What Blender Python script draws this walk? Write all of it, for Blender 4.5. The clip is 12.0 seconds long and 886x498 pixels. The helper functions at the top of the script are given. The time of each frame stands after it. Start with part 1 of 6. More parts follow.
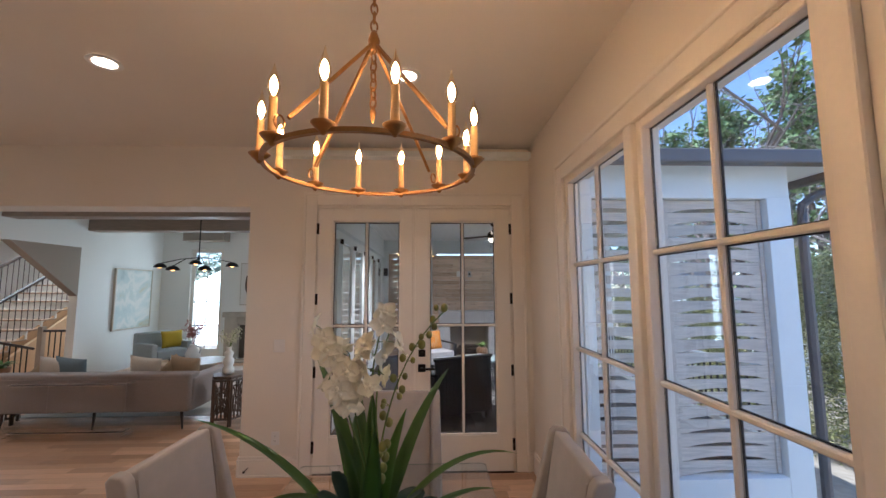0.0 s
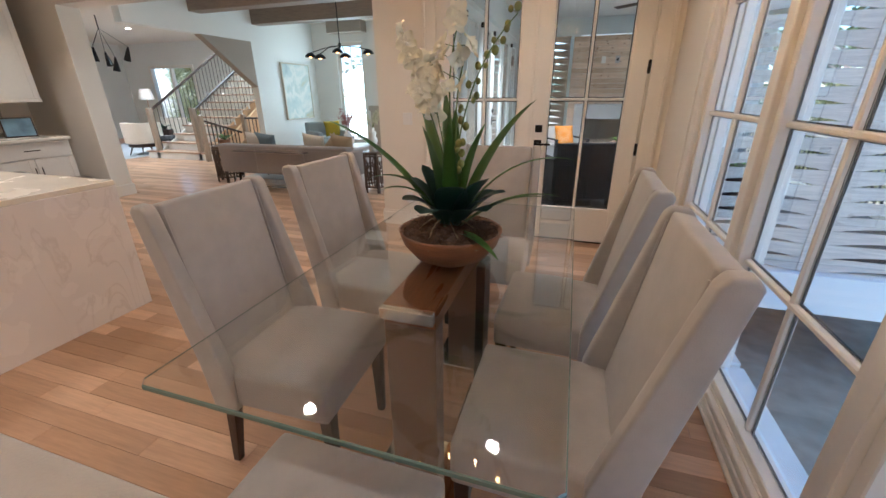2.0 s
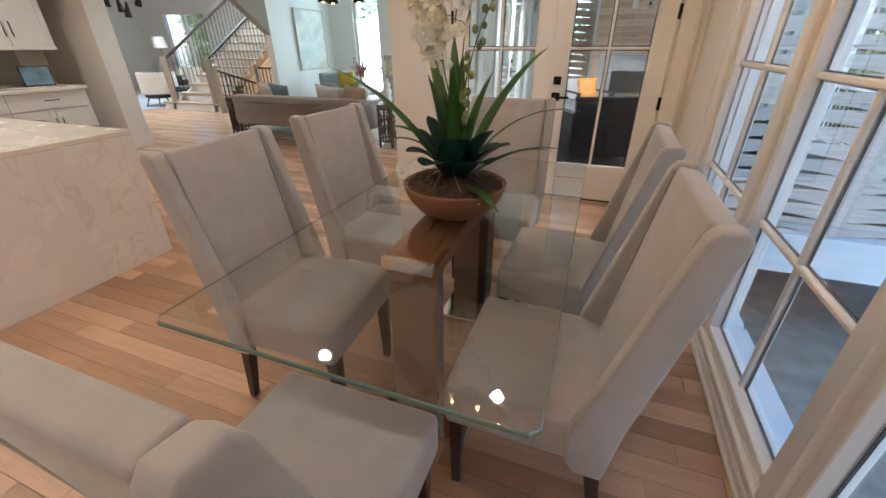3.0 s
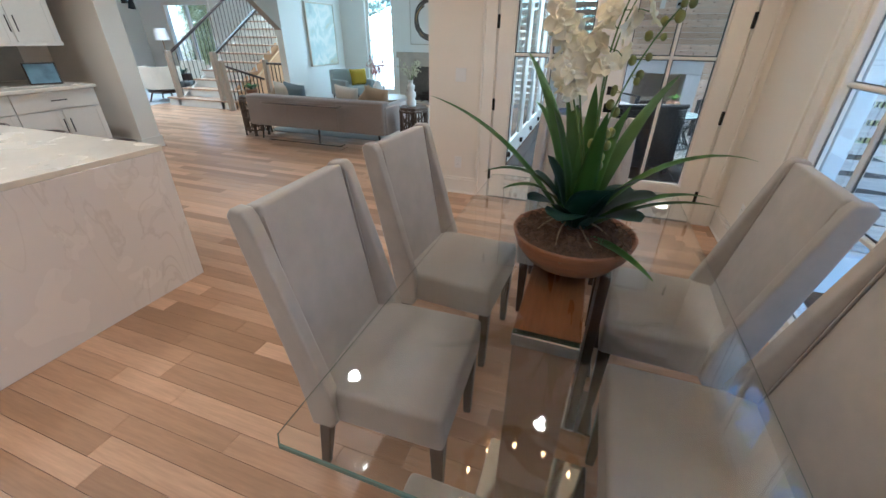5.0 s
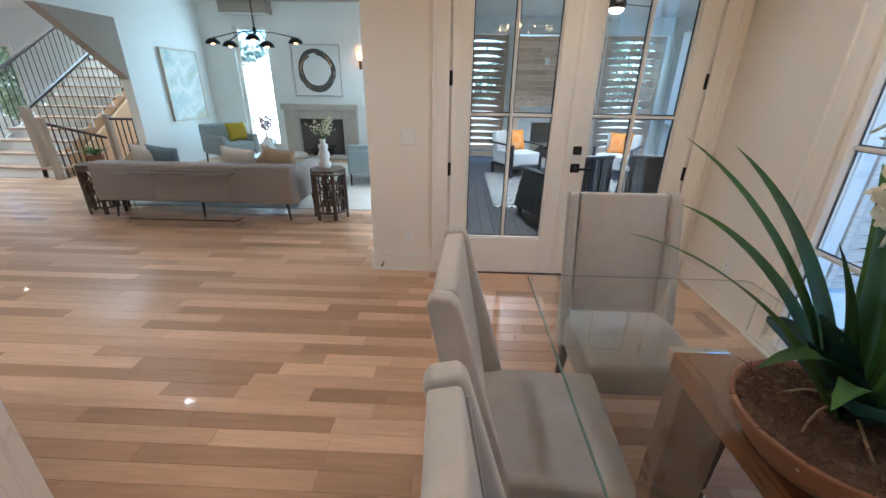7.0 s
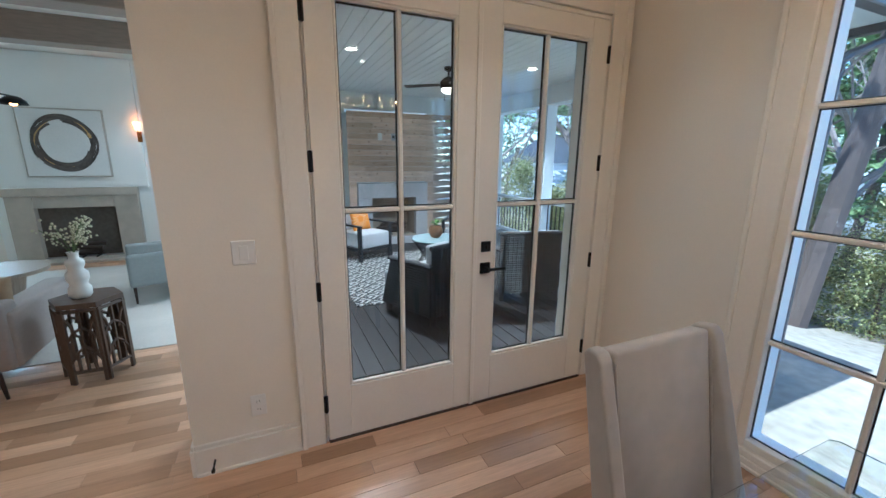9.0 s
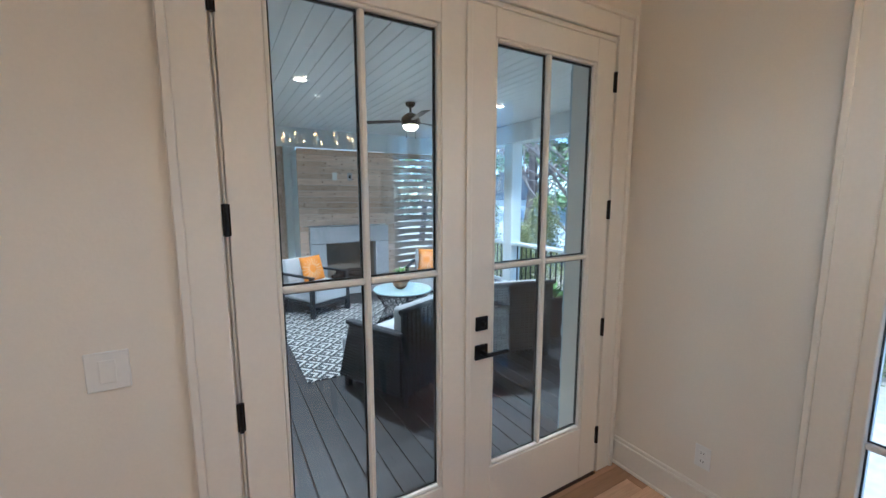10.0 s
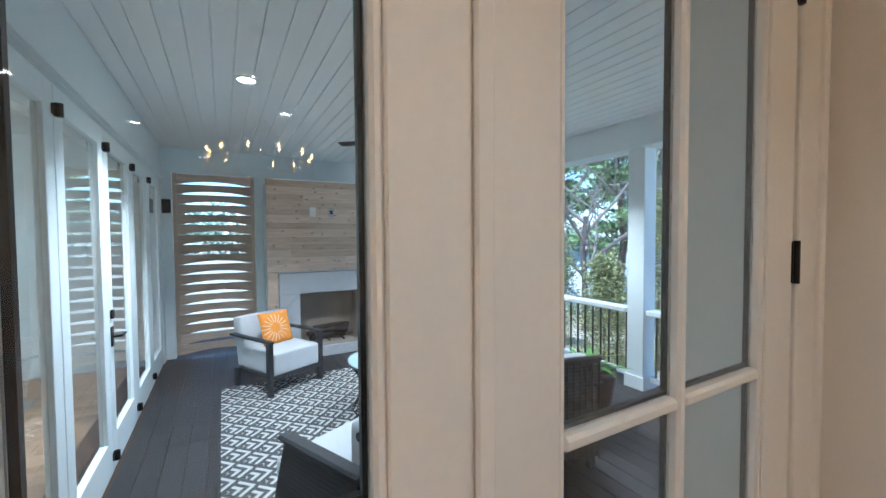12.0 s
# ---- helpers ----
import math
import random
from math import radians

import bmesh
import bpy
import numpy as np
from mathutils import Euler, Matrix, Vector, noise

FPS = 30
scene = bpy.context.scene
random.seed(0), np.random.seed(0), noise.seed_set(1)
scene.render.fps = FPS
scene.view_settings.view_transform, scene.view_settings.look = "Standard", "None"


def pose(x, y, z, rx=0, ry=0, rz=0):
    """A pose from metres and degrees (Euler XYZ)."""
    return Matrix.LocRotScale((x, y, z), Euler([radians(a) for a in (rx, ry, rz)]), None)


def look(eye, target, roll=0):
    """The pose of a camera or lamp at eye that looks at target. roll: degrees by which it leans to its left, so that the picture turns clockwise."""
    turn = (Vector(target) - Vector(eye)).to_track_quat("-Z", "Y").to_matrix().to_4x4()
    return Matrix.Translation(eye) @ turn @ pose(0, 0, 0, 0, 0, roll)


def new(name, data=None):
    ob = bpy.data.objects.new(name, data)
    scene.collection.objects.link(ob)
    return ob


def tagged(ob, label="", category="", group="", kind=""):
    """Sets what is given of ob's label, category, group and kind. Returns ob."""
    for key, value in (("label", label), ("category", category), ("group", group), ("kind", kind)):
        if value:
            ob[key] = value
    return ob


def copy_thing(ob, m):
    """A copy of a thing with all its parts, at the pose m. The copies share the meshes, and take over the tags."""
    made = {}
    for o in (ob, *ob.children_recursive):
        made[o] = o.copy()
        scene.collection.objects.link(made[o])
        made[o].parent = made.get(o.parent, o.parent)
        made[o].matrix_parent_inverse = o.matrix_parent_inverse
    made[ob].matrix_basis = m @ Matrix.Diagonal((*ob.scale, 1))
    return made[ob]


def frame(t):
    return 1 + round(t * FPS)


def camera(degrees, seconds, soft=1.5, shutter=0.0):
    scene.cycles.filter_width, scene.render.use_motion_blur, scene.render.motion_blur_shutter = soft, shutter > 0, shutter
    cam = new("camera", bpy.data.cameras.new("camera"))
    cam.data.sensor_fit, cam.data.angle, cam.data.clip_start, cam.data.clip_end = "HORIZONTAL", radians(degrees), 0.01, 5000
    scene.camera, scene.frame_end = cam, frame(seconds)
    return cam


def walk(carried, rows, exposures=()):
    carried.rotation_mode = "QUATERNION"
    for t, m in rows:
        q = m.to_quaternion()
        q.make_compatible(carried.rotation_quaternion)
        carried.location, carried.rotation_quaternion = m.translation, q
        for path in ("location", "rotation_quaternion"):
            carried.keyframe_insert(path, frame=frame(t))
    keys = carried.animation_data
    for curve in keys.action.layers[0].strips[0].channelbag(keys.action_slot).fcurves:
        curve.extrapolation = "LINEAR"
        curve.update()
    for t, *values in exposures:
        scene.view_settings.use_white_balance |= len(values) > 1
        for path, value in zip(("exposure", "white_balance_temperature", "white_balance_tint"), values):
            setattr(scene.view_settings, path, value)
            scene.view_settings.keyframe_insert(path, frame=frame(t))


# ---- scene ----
cam = camera(97.2, 12.0)
PATH = [
    (0, (0.119, 0.112, 1.683), (0.189, 2.102, 1.879), -0.2),
    (0.5, (0.185, 0.053, 1.604), (0.025, 2.046, 1.603), 0.1),
    (1, (0.239, 0.012, 1.515), (-0.12, 1.96, 1.244), 0.1),
    (1.5, (0.281, -0.026, 1.432), (-0.216, 1.837, 0.902), -0.1),
    (2, (0.361, -0.045, 1.38), (-0.212, 1.724, 0.643), -0.5),
    (2.5, (0.426, -0.057, 1.366), (-0.183, 1.641, 0.501), -0.6),
    (4.5, (0.131, 0.032, 1.428), (-0.495, 1.659, 0.448), 0.2),
    (5, (-0.067, 0.082, 1.462), (-0.665, 1.734, 0.505), 0.5),
    (5.5, (-0.23, 0.227, 1.476), (-0.762, 1.924, 0.562), 0.7),
    (6, (-0.431, 0.398, 1.5), (-0.853, 2.149, 0.63), 0.8),
    (6.5, (-0.668, 0.522, 1.521), (-0.937, 2.323, 0.695), 0.7),
    (7, (-0.878, 0.706, 1.52), (-0.938, 2.551, 0.751), 0.9),
    (9, (-1.131, 1.803, 1.592), (-0.344, 3.586, 1.145), 0.5),
    (9.5, (-1.056, 2.117, 1.627), (-0.144, 3.862, 1.273), 0.2),
    (10, (-0.968, 2.428, 1.65), (0.027, 4.143, 1.384), -0.1),
    (10.5, (-0.816, 2.717, 1.672), (0.226, 4.414, 1.486), -0.1),
    (11, (-0.658, 3.012, 1.644), (0.4, 4.704, 1.516), -0.2),
    (11.5, (-0.479, 3.249, 1.627), (0.558, 4.957, 1.533), -0.6),
    (12, (-0.314, 3.429, 1.647), (0.669, 5.169, 1.579), -0.4),
]
EXPOSE = [(0.0, 1.0, 5450, 16), (1.5, 1.45, 5350, 11), (2.5, 1.65, 5350, 7), (4.5, 1.65, 5050, 3), (5.5, 1.74, 4500, 0), (6.5, 1.78, 4650, 1), (7.0, 1.68, 4750, 2), (9.0, 1.34, 4700, 2), (10.5, 1.5, 4550, 1), (12.0, 1.5, 4700, 2)]
walk(cam, [(t, look(eye, target, roll)) for t, eye, target, roll in PATH], EXPOSE)

# ---- world and large lights ----
SUN_FROM = Vector((-0.42, -0.06, 1.0)).normalized()
world = bpy.data.worlds.new("sky")
scene.world = world
world.use_nodes = True
wn = world.node_tree.nodes
sky = wn.new("ShaderNodeTexSky")
sky.sky_type = "NISHITA"
sky.sun_disc = False
sky.sun_elevation = math.asin(SUN_FROM.z)
sky.sun_rotation = math.atan2(SUN_FROM.x, SUN_FROM.y)
sky.altitude, sky.dust_density, sky.ozone_density = 300, 0.3, 2.0
world.node_tree.links.new(sky.outputs[0], wn["Background"].inputs[0])
wn["Background"].inputs[1].default_value = 0.15

sun = new("sun", bpy.data.lights.new("sun", "SUN"))
sun.data.energy, sun.data.angle, sun.data.color = 3.4, radians(0.6), (1.0, 0.95, 0.87)
sun.matrix_world = look(SUN_FROM * 30, (0, 0, 0))


def lamp(name, kind, place, target, energy, color, size=0.1, size_y=None, spot=None):
    data = bpy.data.lights.new(name, kind)
    data.energy, data.color = energy, color
    if kind == "AREA":
        data.size = size
        if size_y:
            data.shape, data.size_y = "RECTANGLE", size_y
    elif kind == "SPOT":
        data.shadow_soft_size, data.spot_size, data.spot_blend = size, radians(spot or 110), 0.6
    else:
        data.shadow_soft_size = size
    ob = new(name, data)
    ob.matrix_world = look(place, target)
    return ob


DAY, WARM = (0.86, 0.94, 1.0), (1.0, 0.66, 0.38)
lamp("living_daylight", "AREA", (-1.335, 6.9, 1.4), (-6, 6.9, 1.0), 10, (0.86, 1.0, 0.95), 4.6, 2.4)
lamp("garden_door_daylight", "AREA", (-5.24, 9.86, 1.4), (-5.0, 5, 0.8), 14, (0.86, 1.0, 0.96), 0.6, 2.2)
lamp("stair_skylight", "AREA", (-7.9, 9.2, 5.15), (-7.9, 9.2, 0), 95, (0.9, 1.0, 0.97), 2.4, 3.2)


# ---- materials ----
def mat(name, color, rough=0.6, metal=0.0, vary=0.12, grain=40.0, bump=0.1, bump_scale=None, stain=3.0, coat=0.0, spec=0.5, stretch=(1, 1, 1), random_amount=0.0, sheen=0.0, transmit=0.0, hue=None):
    m = bpy.data.materials.new(name)
    m.use_nodes = True
    nt = m.node_tree
    n, ln = nt.nodes, nt.links
    b = n["Principled BSDF"]
    b.inputs["Roughness"].default_value, b.inputs["Metallic"].default_value = rough, metal
    b.inputs["Coat Weight"].default_value, b.inputs["Specular IOR Level"].default_value = coat, spec
    b.inputs["Sheen Weight"].default_value, b.inputs["Transmission Weight"].default_value = sheen, transmit
    tc = n.new("ShaderNodeTexCoord")
    mp = n.new("ShaderNodeMapping")
    mp.inputs["Scale"].default_value = stretch
    ln.new(tc.outputs["Object"], mp.inputs[0])
    vec = mp.outputs[0]
    oi = n.new("ShaderNodeObjectInfo")
    add = n.new("ShaderNodeVectorMath")
    add.operation = "ADD"
    mul = n.new("ShaderNodeMath")
    mul.operation = "MULTIPLY"
    mul.inputs[1].default_value = 37.0
    ln.new(oi.outputs["Random"], mul.inputs[0])
    ln.new(vec, add.inputs[0])
    ln.new(mul.outputs[0], add.inputs[1])
    vec = add.outputs[0]
    fine, wide = n.new("ShaderNodeTexNoise"), n.new("ShaderNodeTexNoise")
    fine.inputs["Scale"].default_value, fine.inputs["Detail"].default_value = grain, 5
    wide.inputs["Scale"].default_value, wide.inputs["Detail"].default_value = stain, 3
    ln.new(vec, fine.inputs[0]), ln.new(vec, wide.inputs[0])
    mix = n.new("ShaderNodeMath")
    mix.operation = "ADD"
    ln.new(fine.outputs[0], mix.inputs[0]), ln.new(wide.outputs[0], mix.inputs[1])
    ramp = n.new("ShaderNodeMapRange")
    ramp.inputs[1].default_value, ramp.inputs[2].default_value = 0.6, 1.4
    ramp.inputs[3].default_value, ramp.inputs[4].default_value = 1 - vary, 1 + vary
    ln.new(mix.outputs[0], ramp.inputs[0])
    value = ramp.outputs[0]
    if random_amount:
        isl = n.new("ShaderNodeNewGeometry")
        both = n.new("ShaderNodeMath")
        both.operation = "ADD"
        ln.new(oi.outputs["Random"], both.inputs[0]), ln.new(isl.outputs["Random Per Island"], both.inputs[1])
        fr = n.new("ShaderNodeMath")
        fr.operation = "FRACT"
        ln.new(both.outputs[0], fr.inputs[0])
        rr = n.new("ShaderNodeMapRange")
        rr.inputs[3].default_value, rr.inputs[4].default_value = 1 - random_amount, 1 + random_amount
        ln.new(fr.outputs[0], rr.inputs[0])
        pr = n.new("ShaderNodeMath")
        pr.operation = "MULTIPLY"
        ln.new(value, pr.inputs[0]), ln.new(rr.outputs[0], pr.inputs[1])
        value = pr.outputs[0]
    col = n.new("ShaderNodeVectorMath")
    col.operation = "SCALE"
    if hue:
        hm = n.new("ShaderNodeMix")
        hm.data_type = "RGBA"
        hm.inputs[6].default_value, hm.inputs[7].default_value = (*color, 1), (*hue, 1)
        ln.new((fr if random_amount else wide).outputs[0], hm.inputs[0])
        ln.new(hm.outputs[2], col.inputs[0])
    else:
        col.inputs[0].default_value = color
    ln.new(value, col.inputs["Scale"])
    ln.new(col.outputs[0], b.inputs["Base Color"])
    rv = n.new("ShaderNodeMapRange")
    rv.inputs[1].default_value, rv.inputs[2].default_value = 0.3, 0.7
    rv.inputs[3].default_value, rv.inputs[4].default_value = max(rough - 0.06, 0), min(rough + 0.06, 1)
    ln.new(wide.outputs[0], rv.inputs[0]), ln.new(rv.outputs[0], b.inputs["Roughness"])
    if bump:
        bp = n.new("ShaderNodeBump")
        bp.inputs["Strength"].default_value, bp.inputs["Distance"].default_value = bump, 0.01
        src = fine
        if bump_scale:
            src = n.new("ShaderNodeTexNoise")
            src.inputs["Scale"].default_value = bump_scale
            ln.new(vec, src.inputs[0])
        ln.new(src.outputs[0], bp.inputs["Height"]), ln.new(bp.outputs[0], b.inputs["Normal"])
    return m


def glow(name, color, strength):
    m = mat(name, color, 0.5, bump=0)
    b = m.node_tree.nodes["Principled BSDF"]
    b.inputs["Emission Color"].default_value, b.inputs["Emission Strength"].default_value = (*color, 1), strength
    return m


def glass_mat(name, color=(1, 1, 1), ior=1.45, rough=0.0):
    m = bpy.data.materials.new(name)
    m.use_nodes = True
    b = m.node_tree.nodes["Principled BSDF"]
    b.inputs["Base Color"].default_value = (*color, 1)
    b.inputs["Roughness"].default_value, b.inputs["IOR"].default_value = rough, ior
    b.inputs["Transmission Weight"].default_value = 1
    return m


def marbled(name, color, vein, scale=1.2, amount=0.6, rough=0.25):
    m = mat(name, color, rough, bump=0.02)
    nt = m.node_tree
    n, ln = nt.nodes, nt.links
    tc = n.new("ShaderNodeTexCoord")
    ns = n.new("ShaderNodeTexNoise")
    ns.inputs["Scale"].default_value, ns.inputs["Detail"].default_value, ns.inputs["Distortion"].default_value = scale, 9, 1.6
    mp = n.new("ShaderNodeMapping")
    mp.inputs["Scale"].default_value = (1.6, 1.6, 0.55)
    mp.inputs["Rotation"].default_value = (0.5, 0.4, 0.2)
    ln.new(tc.outputs["Object"], mp.inputs[0]), ln.new(mp.outputs[0], ns.inputs[0])
    sub = n.new("ShaderNodeMath")
    sub.operation = "SUBTRACT"
    sub.inputs[1].default_value = 0.5
    ab = n.new("ShaderNodeMath")
    ab.operation = "ABSOLUTE"
    ln.new(ns.outputs[0], sub.inputs[0]), ln.new(sub.outputs[0], ab.inputs[0])
    mr = n.new("ShaderNodeMapRange")
    mr.inputs[1].default_value, mr.inputs[2].default_value = 0.0, 0.022
    mr.inputs[3].default_value, mr.inputs[4].default_value = amount, 0.0
    ln.new(ab.outputs[0], mr.inputs[0])
    n2 = n.new("ShaderNodeTexNoise")
    n2.inputs["Scale"].default_value = 1.1
    ln.new(tc.outputs["Object"], n2.inputs[0])
    mk = n.new("ShaderNodeMapRange")
    mk.inputs[1].default_value, mk.inputs[2].default_value = 0.42, 0.62
    ln.new(n2.outputs[0], mk.inputs[0])
    mm = n.new("ShaderNodeMath")
    mm.operation = "MULTIPLY"
    ln.new(mr.outputs[0], mm.inputs[0]), ln.new(mk.outputs[0], mm.inputs[1])
    mx = n.new("ShaderNodeMix")
    mx.data_type = "RGBA"
    mx.inputs[6].default_value, mx.inputs[7].default_value = (*color, 1), (*vein, 1)
    ln.new(mm.outputs[0], mx.inputs[0])
    ln.new(mx.outputs[2], n["Principled BSDF"].inputs["Base Color"])
    return m


M_WALL = mat("wall_paint", (0.80, 0.745, 0.665), 0.75, vary=0.025, grain=120, bump=0.06, stain=0.8)
M_TRIM = mat("trim_paint", (0.81, 0.765, 0.70), 0.42, vary=0.03, grain=60, bump=0.03)
M_CEIL = mat("ceiling_paint", (0.78, 0.73, 0.66), 0.85, vary=0.02, grain=150, bump=0.05)
M_OAK = mat("oak_floor", (0.44, 0.25, 0.135), 0.34, vary=0.16, grain=9, bump=0.05, stain=2.5, stretch=(1, 14, 8), random_amount=0.22, hue=(0.54, 0.34, 0.215), coat=0.15)
M_SUB = mat("floor_joint", (0.10, 0.06, 0.035), 0.8)
M_VELVET = mat("grey_velvet", (0.40, 0.365, 0.335), 0.85, vary=0.12, grain=14, bump=0.10, bump_scale=300, stain=4, sheen=0.35)
M_DARKWOOD = mat("espresso_wood", (0.035, 0.018, 0.013), 0.35, vary=0.25, grain=12, stretch=(8, 8, 1))
M_WALNUT = mat("walnut_wood", (0.32, 0.125, 0.045), 0.3, vary=0.28, grain=10, stretch=(9, 1, 9), coat=0.3)
M_TAUPE = mat("taupe_lacquer", (0.30, 0.20, 0.145), 0.3, vary=0.1)
M_CHROME = mat("chrome", (0.82, 0.84, 0.84), 0.08, 1.0, vary=0.03, bump=0)
M_PANE = glass_mat("window_glass", (0.97, 1.0, 1.0))
M_TGLASS = glass_mat("table_glass", (0.965, 0.985, 0.975), 1.5)
M_BLACK = mat("black_metal", (0.012, 0.012, 0.013), 0.4, 0.6, vary=0.15)
M_GOLD = mat("antique_gold", (0.33, 0.175, 0.062), 0.36, 0.9, vary=0.3, grain=30)
M_CANDLE = mat("candle_sleeve", (0.58, 0.36, 0.14), 0.5, vary=0.12)
M_MARBLE = marbled("white_marble", (0.82, 0.77, 0.75), (0.58, 0.52, 0.49), 2.2, 0.42)
M_TOPSTONE = marbled("quartz_counter", (0.80, 0.74, 0.64), (0.7, 0.62, 0.52), 1.2, 0.4)
M_WHITE = mat("white_plastic", (0.80, 0.79, 0.77), 0.4, vary=0.02, bump=0)
M_BRICK = mat("painted_brick", (0.62, 0.68, 0.72), 0.7, vary=0.06, grain=60, bump=0.5, bump_scale=25)
M_EXT = mat("exterior_white_paint", (0.78, 0.83, 0.84), 0.55, vary=0.04, bump=0.04)
M_PCEIL = mat("porch_ceiling_paint", (0.88, 0.88, 0.86), 0.35, vary=0.03, bump=0.02)
M_CEDAR = mat("whitewashed_cedar", (0.48, 0.36, 0.26), 0.7, vary=0.22, grain=6, bump=0.12, stretch=(1, 6, 14), random_amount=0.14, hue=(0.55, 0.44, 0.35))
M_GREYCEDAR = mat("weathered_cedar", (0.62, 0.565, 0.50), 0.75, vary=0.2, grain=6, bump=0.15, stretch=(1, 6, 14), random_amount=0.1)
M_DECK = mat("dark_deck_stain", (0.036, 0.033, 0.034), 0.5, vary=0.25, grain=8, bump=0.12, stretch=(14, 1, 8), random_amount=0.22)
M_STONE = mat("cast_stone", (0.44, 0.44, 0.45), 0.7, vary=0.09, grain=20, bump=0.12)
M_GAP = mat("dark_gap", (0.02, 0.02, 0.02), 0.9, bump=0)


# ---- mesh helpers ----
def mesh_ob(name, bm, material, parent=None, smooth=False):
    me = bpy.data.meshes.new(name)
    bm.normal_update()
    if smooth:
        for f in bm.faces:
            f.smooth = True
    bm.to_mesh(me)
    bm.free()
    for m in (material if isinstance(material, (list, tuple)) else [material]):
        me.materials.append(m)
    ob = new(name, me)
    if parent:
        ob.parent = parent
    return ob


def part(name, bm, material, parent, label="", smooth=False):
    ob = mesh_ob(name, bm, material, parent, smooth)
    if label:
        tagged(ob, label)
    return ob


def thing(name, label, category, group="", m=None, kind=""):
    ob = new(name)
    ob.empty_display_size = 0.1
    if m is not None:
        ob.matrix_basis = m
    return tagged(ob, label, category, group, kind)


def box(x0, y0, z0, x1, y1, z1, bevel=0.0, bm=None, seg=1):
    bm = bm or bmesh.new()
    vs = [bm.verts.new((x, y, z)) for x in (x0, x1) for y in (y0, y1) for z in (z0, z1)]
    fs = [bm.faces.new([vs[i] for i in q]) for q in ((0, 1, 3, 2), (4, 6, 7, 5), (0, 4, 5, 1), (2, 3, 7, 6), (0, 2, 6, 4), (1, 5, 7, 3))]
    if bevel:
        es = {e for f in fs for e in f.edges}
        bmesh.ops.bevel(bm, geom=list(es), offset=bevel, segments=seg, affect="EDGES", profile=0.6)
    return bm


def cyl(r0, r1, z0, z1, n=20, bm=None, m=None):
    bm = bm or bmesh.new()
    mm = Matrix.Translation((0, 0, (z0 + z1) / 2))
    if m is not None:
        mm = m @ mm
    bmesh.ops.create_cone(bm, cap_ends=True, segments=n, radius1=r0, radius2=r1, depth=z1 - z0, matrix=mm)
    return bm


def lathe(profile, n=32, bm=None, m=None):
    """Turn a list of (radius, height) about the upright axis."""
    bm = bm or bmesh.new()
    rings = []
    for r, z in profile:
        ring = [bm.verts.new(((m @ Vector((r * math.cos(a), r * math.sin(a), z))) if m is not None else (r * math.cos(a), r * math.sin(a), z))) for a in [2 * math.pi * i / n for i in range(n)]]
        rings.append(ring)
    for a, b in zip(rings, rings[1:]):
        for i in range(n):
            bm.faces.new((a[i], a[(i + 1) % n], b[(i + 1) % n], b[i]))
    closed = profile[0] == profile[-1]
    if profile[0][0] > 1e-4 and not closed:
        bm.faces.new(rings[0][::-1])
    if profile[-1][0] > 1e-4 and not closed:
        bm.faces.new(rings[-1])
    bmesh.ops.remove_doubles(bm, verts=bm.verts, dist=1e-5)
    return bm


def tube(points, radius, n=8, bm=None, taper=None):
    """A round bar along points; taper gives the radius at its end."""
    bm = bm or bmesh.new()
    pts = [Vector(p) for p in points]
    rings = []
    up = Vector((0.31, 0.17, 0.93))
    for i, p in enumerate(pts):
        d = (pts[min(i + 1, len(pts) - 1)] - pts[max(i - 1, 0)]).normalized()
        a = d.cross(up)
        if a.length < 1e-3:
            a = d.cross(Vector((1, 0, 0)))
        a.normalize()
        b = d.cross(a)
        r = radius if taper is None else radius + (taper - radius) * i / (len(pts) - 1)
        rings.append([bm.verts.new(p + (a * math.cos(k) + b * math.sin(k)) * r) for k in [2 * math.pi * j / n for j in range(n)]])
    for a, b in zip(rings, rings[1:]):
        for j in range(n):
            bm.faces.new((a[j], a[(j + 1) % n], b[(j + 1) % n], b[j]))
    bm.faces.new(rings[0][::-1]), bm.faces.new(rings[-1])
    return bm


def arc(p0, p1, lift, n=10):
    a, b = Vector(p0), Vector(p1)
    return [a.lerp(b, i / n) + Vector((0, 0, lift * 4 * (i / n) * (1 - i / n))) for i in range(n + 1)]


def prism(outline, depth, axis="y", bm=None):
    """Push a flat outline of (u, v) through a depth (start, end) along an axis."""
    bm = bm or bmesh.new()
    put = {"y": lambda u, v, d: (u, d, v), "x": lambda u, v, d: (d, u, v), "z": lambda u, v, d: (u, v, d)}[axis]
    a = [bm.verts.new(put(u, v, depth[0])) for u, v in outline]
    b = [bm.verts.new(put(u, v, depth[1])) for u, v in outline]
    n = len(outline)
    bm.faces.new(a), bm.faces.new(b[::-1])
    for i in range(n):
        bm.faces.new((a[i], b[i], b[(i + 1) % n], a[(i + 1) % n]))
    bmesh.ops.recalc_face_normals(bm, faces=bm.faces)
    return bm


def slab(name, a, b, material, label, category, bevel=0.0):
    return tagged(mesh_ob(name, box(*a, *b, bevel), material), label, category, kind="structure")


# ---- structure: dining room, kitchen side ----
CEIL = 3.05
WX = 1.10          # inner face of the window wall
DY, DYO = 3.855, 4.13   # inner and outer faces of the door wall
slab("floor", (-15.2, -2.6, -0.30), (1.3, 11.4, -0.008), M_SUB, "floor base below light oak boards", "floor")
slab("ceiling", (-7.2, -2.6, CEIL), (1.35, DYO, CEIL + 0.2), M_CEIL, "plain painted white ceiling with recessed lights", "ceiling")


